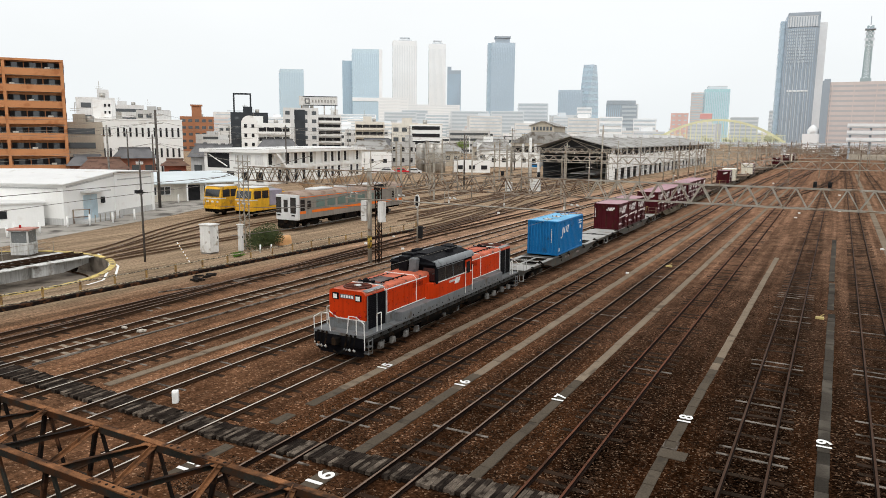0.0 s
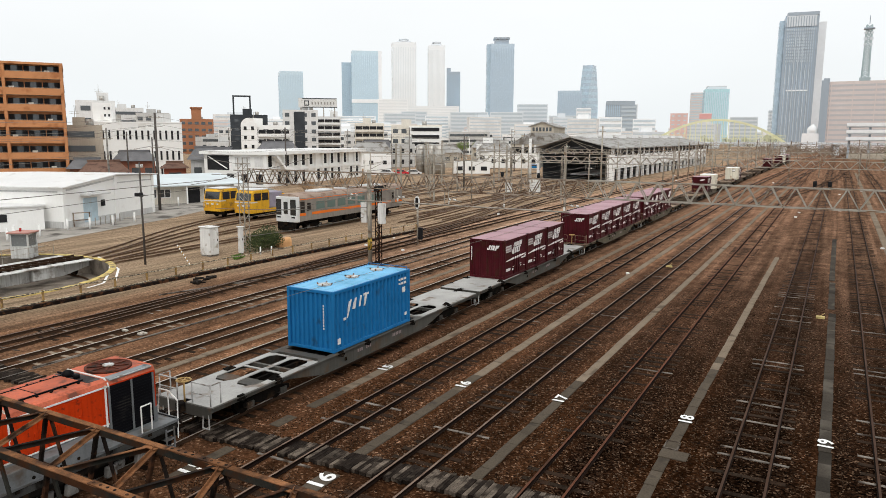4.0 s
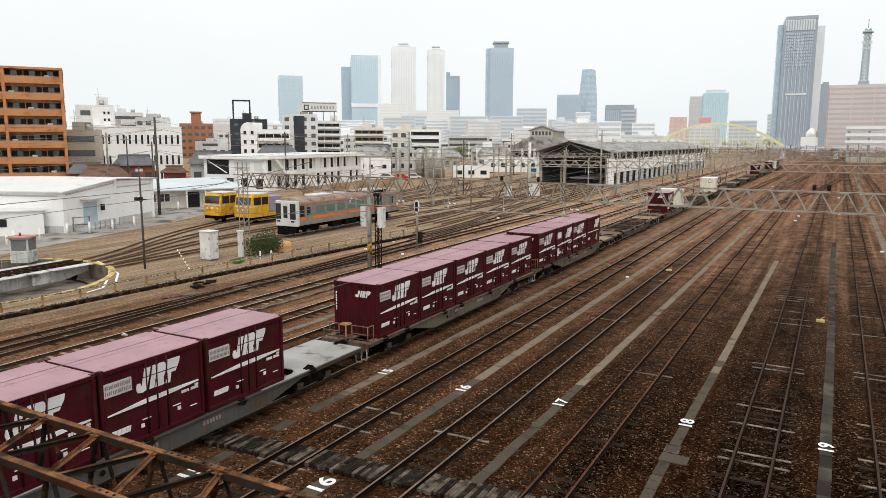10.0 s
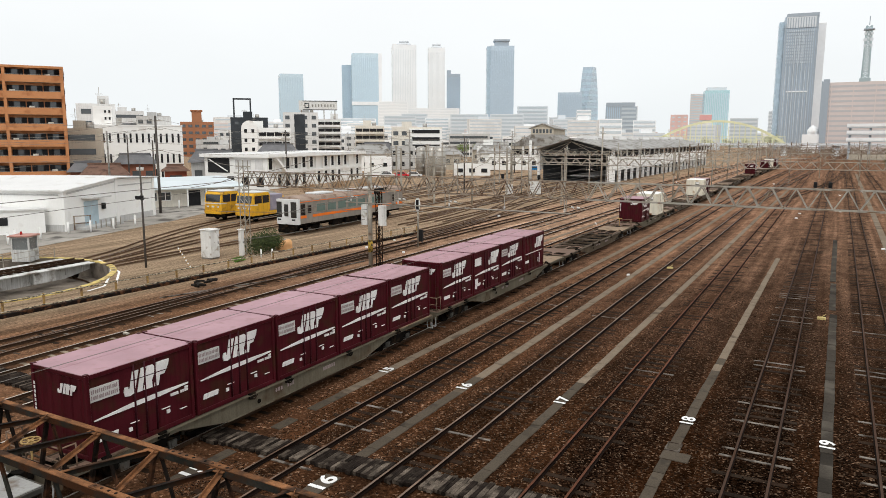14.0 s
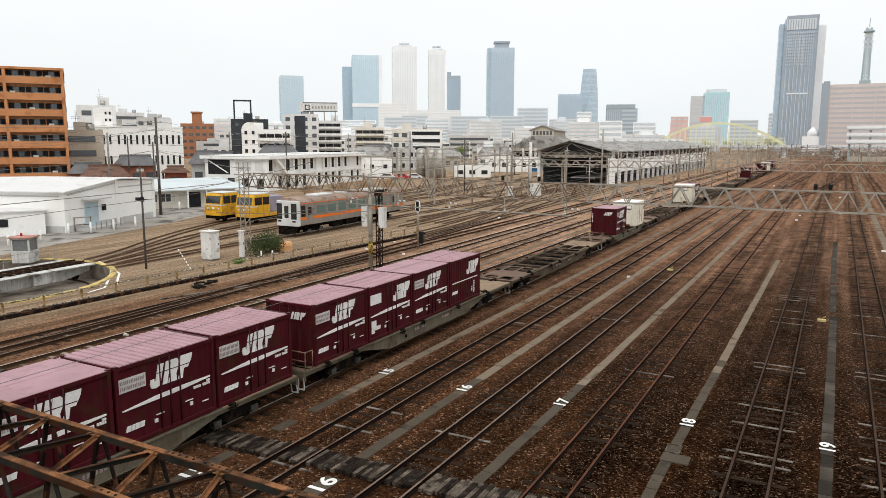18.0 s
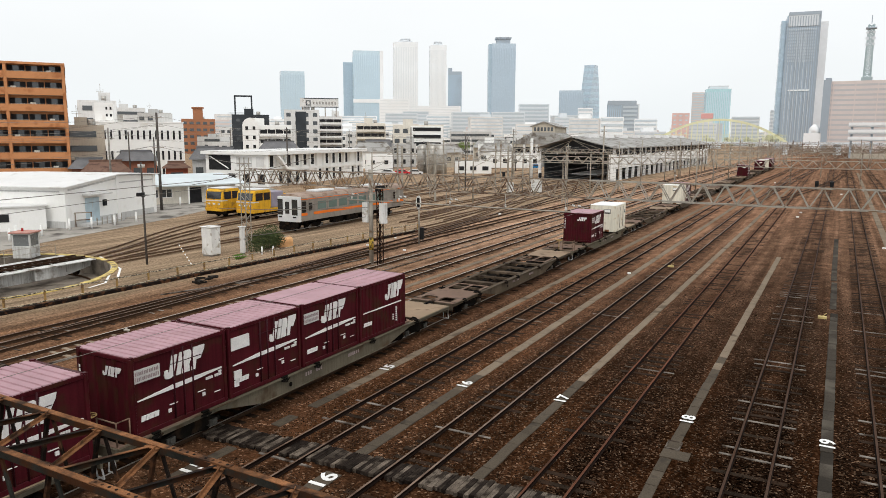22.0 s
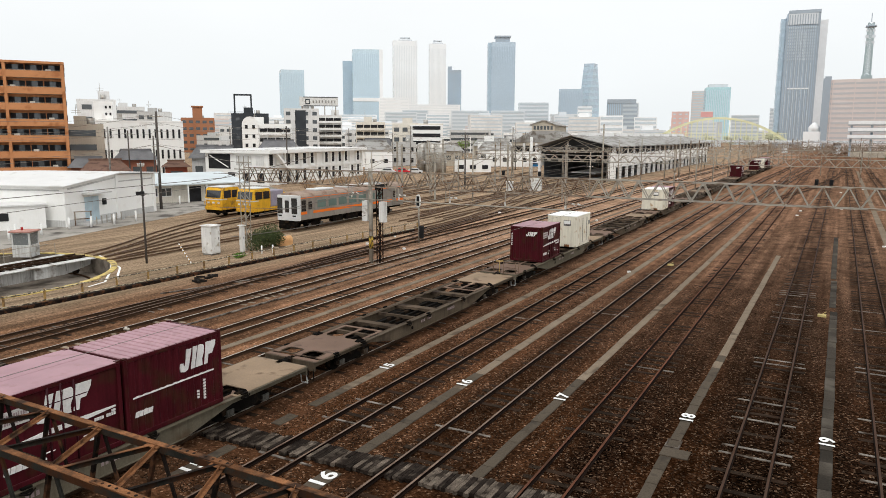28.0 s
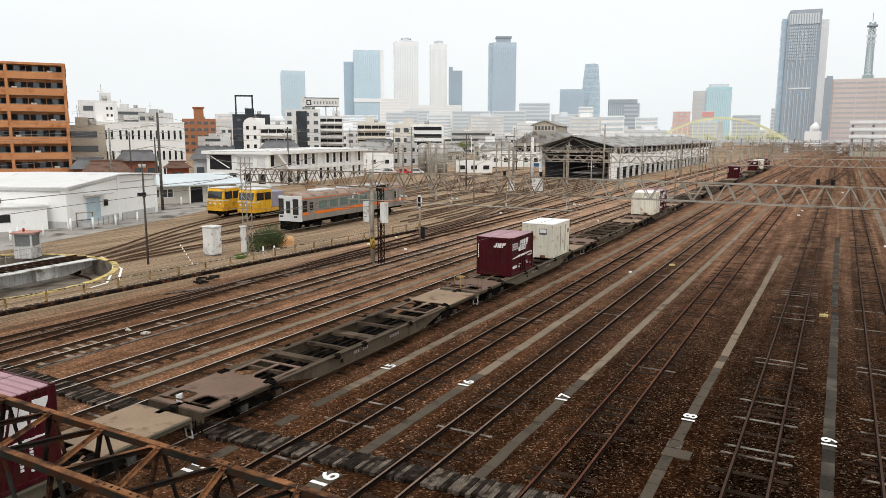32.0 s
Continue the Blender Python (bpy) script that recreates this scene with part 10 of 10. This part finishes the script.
for xx in (-9.6, -6.4, -3.4, -0.4, 2.6, 5.6, 8.6):
    part("light_fin", boxm(xx - 0.3, xx + 0.3, -0.75, -0.3, 2, 72 if abs(xx) > 4 else 98), T_BAND, t)
part("cap", boxm(-11.0, 13.6, -0.8, 24, 113, 115.8), T_GREY_D, t)
part("flank", boxm(-16.6, -12.3, 2, 22, 0, 109.5), T_BLUE_D, t)
part("dark_edge", boxm(12.31, 13.6, -0.4, 24, 0, 113), T_GREY_D, t)
part("mid_band", boxm(-8, 9, -0.7, 0, 50, 51.2), T_BAND_L, t)
tower(-21.7, 722, 2, 6.0, 16, 110, T_WHITE, T_WHITE, "pale slab behind the tall tower", 1, "plain")
tower(-21.5, 850, 1, 11, 16, 69, T_GREY_D, T_GREY, "slim dark grey tower behind the line", 1, "plain")
# hospital slab and mast at the right
t = block(19.0, 600, -0.4, 62, 20, 50.6, T_PINK, None, 14, 16, 0.7, 0.42, "broad pinkish-grey hospital building with rows of windows", T_HOSP, 0, parapet=1.2, ribbon=True)
for k in range(5):
    window(t, -28 + k * 14, -0.1, 25, 0.6, 0.5, 49, T_PINK, "rib")
part("stair_core", boxm(-33.5, -29.5, -1, 10, 0, 53), T_GREY_D, t)
part("roof_house", boxm(8, 28, 4, 16, 50.6, 54), T_GREY, t)
mast = thing("radio_mast", pose(17.0, 900, GROUND_Z), "grey-blue steel radio tower with dishes", "radio tower")
for sx in (-1, 1):
    for sy in (-1, 1):
        bm = B()
        bar(bm, (sx * 4.2, sy * 4.2, 0), (sx * 2.4, sy * 2.4, 128), 1.2, 1.2)
        part("leg", bm, T_MAST, mast)
for k in range(22):
    z, z2 = 34 + k * 4.3, 34 + (k + 1) * 4.3
    a, b = 4.2 - 1.8 * z / 128, 4.2 - 1.8 * z2 / 128
    bm = B()
    for s in (-1, 1):
        bar(bm, (-a, s * a, z), (b, s * b, z2), 0.5, 0.5)
        bar(bm, (a, s * a, z), (-b, s * b, z2), 0.5, 0.5)
        bar(bm, (-a, s * a, z), (a, s * a, z), 0.5, 0.5)
    tagged(part("lattice_stage", bm, T_MAST, mast), kind="stuff")
part("lower_house", boxm(-5.2, 5.2, -5.2, 5.2, 30, 74), T_MAST, mast)
for z, r in ((108, 1.5), (114, 1.8), (120, 1.4)):
    for s in (-1, 1):
        bm = B()
        rod(bm, (s * 3.0, -3.6, z), (s * 3.0, -2.8, z), r, 14)
        part("dish", bm, T_GREY, mast)
part("top_deck", boxm(-5, 5, -5, 5, 124, 125.2), T_GREY_D, mast)
bm = B()
rod(bm, (0, 0, 129), (0, 0, 138), 0.4, 6)
part("antenna", bm, T_GREY_D, mast)

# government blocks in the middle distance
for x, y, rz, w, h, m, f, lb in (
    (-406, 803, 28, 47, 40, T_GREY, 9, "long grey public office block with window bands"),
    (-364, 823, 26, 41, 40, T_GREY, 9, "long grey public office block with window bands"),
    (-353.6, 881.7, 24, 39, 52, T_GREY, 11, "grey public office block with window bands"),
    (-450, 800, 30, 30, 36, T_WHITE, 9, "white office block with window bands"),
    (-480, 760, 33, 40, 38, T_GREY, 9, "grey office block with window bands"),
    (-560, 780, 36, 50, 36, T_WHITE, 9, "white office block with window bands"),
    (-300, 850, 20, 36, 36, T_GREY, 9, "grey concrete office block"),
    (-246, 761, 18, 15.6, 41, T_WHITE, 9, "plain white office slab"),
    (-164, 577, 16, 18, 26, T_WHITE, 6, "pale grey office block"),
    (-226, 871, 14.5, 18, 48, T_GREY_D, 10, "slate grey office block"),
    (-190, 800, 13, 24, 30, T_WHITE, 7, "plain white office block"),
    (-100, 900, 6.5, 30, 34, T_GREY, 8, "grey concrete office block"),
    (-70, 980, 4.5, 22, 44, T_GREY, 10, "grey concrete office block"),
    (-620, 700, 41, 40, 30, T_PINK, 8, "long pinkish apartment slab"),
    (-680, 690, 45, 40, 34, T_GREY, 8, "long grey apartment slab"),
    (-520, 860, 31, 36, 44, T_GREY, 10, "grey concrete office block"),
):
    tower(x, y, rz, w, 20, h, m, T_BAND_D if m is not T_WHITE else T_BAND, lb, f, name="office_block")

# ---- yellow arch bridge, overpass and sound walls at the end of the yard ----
# yellow paled further to carry the haze in front of the bridge
Y_STEEL = mat("hazed_yellow_steel", (0.74, 0.74, 0.50), 0.6, 0, 0.1, 0.1, 0.05, 2, bump=0.0, shift=False)


def arch_bridge():
    t = thing("arch_bridge", pose(-67.7, 475.2, GROUND_Z, 0, 0, 8), "pale yellow steel arch bridge over the yard", "bridge", kind="structure")
    span, rise, deck = 38.5, 13.5, 7.5
    for y in (0, 11):
        pts = [(-span + 2 * span * k / 24, y, deck + rise * (1 - (2 * k / 24 - 1) ** 2)) for k in range(25)]
        for a, b in zip(pts, pts[1:]):
            bm = B()
            bar(bm, a, b, 1.0, 1.1)
            part("arch_segment", bm, Y_STEEL, t)
        for p in pts[1:-1]:
            bm = B()
            bar(bm, p, (p[0], y, deck), 0.25, 0.25, (0, 1, 0))
            part("hanger", bm, Y_STEEL, t)
        bm = B()
        for k in range(46):
            x = -span + k * 2 * span / 45
            bar(bm, (x, y - 0.8, deck), (x, y - 0.8, deck + 4.2), 0.12, 0.12, (0, 1, 0))
        bar(bm, (-span, y - 0.8, deck + 4.2), (span, y - 0.8, deck + 4.2), 0.2, 0.2)
        bar(bm, (-span, y - 0.8, deck + 2.2), (span, y - 0.8, deck + 2.2), 0.15, 0.15)
        tagged(part("screen_fence", bm, Y_STEEL, t), kind="stuff")
    for k in range(3, 22, 2):
        u = 2 * k / 24 - 1
        bm = B()
        bar(bm, (span * u, 0, deck + rise * (1 - u * u)), (span * u, 11, deck + rise * (1 - u * u)), 0.5, 0.5)
        part("cross_brace", bm, Y_STEEL, t)
    part("deck", boxm(-span - 30, span + 60, -1.0, 12, deck - 1.4, deck), T_GREY, t)
    for x in (-span, span, span + 28):
        part("pier", boxm(x - 1.5, x + 1.5, 1, 10, 0, deck - 1.4), T_GREY, t)


arch_bridge()


def overpass():
    t = thing("overpass", pose(22.0, 420, GROUND_Z, 0, 0, -1), "grey multi-level road overpass with pale parapets", "overpass", kind="structure")
    for z in (9.5, 13.0, 16.5):
        part("deck", boxm(-20, 60, 0, 12, z - 0.9, z), T_GREY, t)
        part("parapet", boxm(-20, 60, -0.4, 0, z - 0.2, z + 1.3), T_WHITE, t)
    for k in range(9):
        part("pier", boxm(-19 + k * 9, -18 + k * 9, 2, 10, 0, 16), T_GREY_D, t)
    part("blue_frame", boxm(16, 26, -3, -2, 7, 19), T_BLUE_D, t)
    part("sand_bank", boxm(-18, 14, -16, -6, 0, 2.4), WALL_BEIGE, t)
    wt = thing("white_tower_house", pose(-19.0, 600, GROUND_Z, 0, 0, 2), "small white building with a pointed roof", "building")
    part("wall", boxm(-7, 7, 0, 8, 0, 13.5), T_WHITE, wt)
    bm = B()
    lathe(bm, [(3.8, 13.5), (3.8, 16.6), (2.4, 18.6), (0.5, 20.2)], 10, (0, 4, 0))
    part("turret", bm, T_WHITE, wt)


overpass()
# both sign reds are desaturated, holding the haze in the colour
block(-131.8, 687.5, 11, 15.3, 12, 32, mat("hazed_red_sign_wall", (0.70, 0.50, 0.47), 0.6, 0, 0.08, 0.1, 0.04, 2, bump=0.0), None, 8, 3, 0.5, 0.3, "building with a large red sign wall", T_BAND, 0)
t = block(-109.4, 691.4, 9, 10.6, 12, 32, WALL_PALE, None, 8, 3, 0.5, 0.3, "building with a red rooftop sign", T_BAND, 0)
part("red_sign", boxm(-5.2, 5.2, -0.6, 0.0, 27.0, 31.5), mat("hazed_red_sign_paint", (0.70, 0.38, 0.36), 0.6, 0, 0.08, 0.1, 0.04, 2, bump=0.0), t)
# hedge and low walls at the right edge of the yard
for k in range(9):
    bush(15.5 + (k % 3) * 1.2, 180 + k * 22, 2.2, 7.0, 3.0, 500, LEAF, "dark green lineside hedge", 40 + k)
CITY = random.Random(8)
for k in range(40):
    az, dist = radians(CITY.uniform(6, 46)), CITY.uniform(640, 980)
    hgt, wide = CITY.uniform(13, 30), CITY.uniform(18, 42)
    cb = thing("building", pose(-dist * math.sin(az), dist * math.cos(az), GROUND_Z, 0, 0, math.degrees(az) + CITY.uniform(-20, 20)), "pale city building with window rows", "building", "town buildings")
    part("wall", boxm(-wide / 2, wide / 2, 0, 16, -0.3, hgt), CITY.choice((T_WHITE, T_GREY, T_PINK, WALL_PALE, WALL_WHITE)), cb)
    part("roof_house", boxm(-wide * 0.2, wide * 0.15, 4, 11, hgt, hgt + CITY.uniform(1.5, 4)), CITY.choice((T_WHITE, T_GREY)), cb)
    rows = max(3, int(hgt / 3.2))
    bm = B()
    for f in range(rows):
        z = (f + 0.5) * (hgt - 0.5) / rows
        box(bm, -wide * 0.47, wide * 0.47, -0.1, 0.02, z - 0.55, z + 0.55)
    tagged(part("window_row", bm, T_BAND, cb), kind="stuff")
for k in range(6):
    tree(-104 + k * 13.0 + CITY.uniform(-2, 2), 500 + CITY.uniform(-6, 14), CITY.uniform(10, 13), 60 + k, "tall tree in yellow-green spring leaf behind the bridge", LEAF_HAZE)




def far_scrub():
    """Brown leafless scrub and masts where the yard ends, too far to tell apart."""
    rnd = random.Random(77)
    bm = B()
    for k in range(150):
        x, y = rnd.uniform(-48, 46), rnd.uniform(430, 560)
        leaves(bm, rnd, (x, y, rnd.uniform(0.8, 3.4)), (4.0, 4.0, rnd.uniform(1.4, 3.0)), 46, 0.5)
    me = mesh_of(bm, "scrub", [mat("brown_scrub", (0.27, 0.20, 0.155), 0.9, 0, 0.4, 0.05, 0.2, 2, (0.15, 0.13, 0.09), 0.3, 0.1, bump=0.0)])
    tagged(new("scrub", me), "brown leafless lineside scrub at the end of the yard", "scrub", kind="stuff")
    for k in range(34):
        x, y = rnd.uniform(-44, 16), rnd.uniform(170, 420)
        if min(abs(x - c) for c in (main_x(y), -1.6, 2.3, 7.4, -6.5 - 0.005 * y)) < 1.6:
            continue
        hgt = rnd.uniform(6.5, 9.5)
        t = thing("catenary_mast", pose(x, y, GROUND_Z), "slim weathered steel catenary mast beside the tracks", "mast", "catenary masts")
        part("shaft", boxm(-0.11, 0.11, -0.11, 0.11, -0.2, hgt), GALV_BROWN, t)
        bm = B()
        bar(bm, (0, 0, hgt - 1.0), (2.6, 0, hgt - 0.6), 0.07, 0.07)
        bar(bm, (0, 0, hgt - 0.1), (2.6, 0, hgt - 0.6), 0.05, 0.05)
        part("cantilever", bm, GALV_BROWN, t)


far_scrub()


# ---- shrubs, masts and huts between the railcar and the works building ----
TWIG = mat("bare_brown_twig", (0.30, 0.185, 0.10), 0.9, 0, 0.3, 1.0, 0.2, 10, bump=0.0)
for x, y, rx, hgt, sd in ((-80.5, 106.0, 2.4, 3.4, 90), (-79.0, 111.0, 2.6, 3.8, 91), (-84.0, 101.0, 2.2, 2.6, 92), (-76.5, 117.0, 2.2, 3.0, 93)):
    bush(x, y, rx, 2.4, hgt, 1800, TWIG, "leafless reddish-brown shrub before the works building", sd)
for x, y, hgt in ((-58.0, 92.0, 8.6), (-66.5, 104.0, 8.8), (-52.0, 118.0, 8.4), (-71.0, 122.0, 9.0), (-60.5, 131.0, 8.8), (-47.5, 136.0, 8.2), (-78.0, 141.0, 9.2), (-68.0, 150.0, 9.0), (-54.5, 96.0, 7.4)):
    mp = thing("catenary_mast", pose(x, y, GROUND_Z, 0, 0, 10), "pale steel catenary mast with a cantilever arm", "mast", "catenary masts")
    part("shaft", boxm(-0.12, 0.12, -0.12, 0.12, -0.2, hgt), GALV, mp)
    bm = B()
    bar(bm, (-2.4, 0, hgt - 1.3), (2.4, 0, hgt - 1.3), 0.08, 0.08)
    bar(bm, (0, 0, hgt - 0.2), (2.3, 0, hgt - 1.25), 0.06, 0.06)
    bar(bm, (0, 0, hgt - 0.2), (-2.3, 0, hgt - 1.25), 0.06, 0.06)
    part("cantilever", bm, GALV, mp)
    for u in (-1.8, 1.8):
        bm = B()
        for k in range(4):
            rod(bm, (u, 0, hgt - 1.6 + k * 0.08), (u, 0, hgt - 1.56 + k * 0.08), 0.09, 8)
        part("insulator", bm, WHITE_PAINT, mp)
equipment_cabinet(-48.1, 122.0, 1.6, 1.4, 2.6, "white steel relay cabinet beside the shed tracks")
equipment_cabinet(-52.0, 119.0, 1.0, 0.9, 1.8, "small white steel relay cabinet beside the shed tracks")


# ---- what moves ----
def motions():
    steps = [k * 0.5 for k in range(65)]
    fine = [0.0]
    while fine[-1] < 32.0:
        fine.append(round(fine[-1] + 0.02, 2))
    for ob, centre, half, off, z in VEHICLES:
        walk(ob, [(t, vehicle_pose(run_at(t) + centre, half, off, z)) for t in steps])
        for bogie_ob in ob.children:
            for ws in bogie_ob.children:
                if not ws.name.startswith("wheelset"):
                    continue
                at = ws.matrix_basis.translation.copy()
                rows, last = [], None
                for t in fine:
                    turn = (run_at(0.0) - run_at(t)) / at.z
                    if last is None or turn - last > radians(70) or t >= 32.0:
                        rows.append((t, Matrix.Translation(at) @ Matrix.Rotation(turn, 4, "X")))
                        last = turn
                walk(ws, rows)


motions()
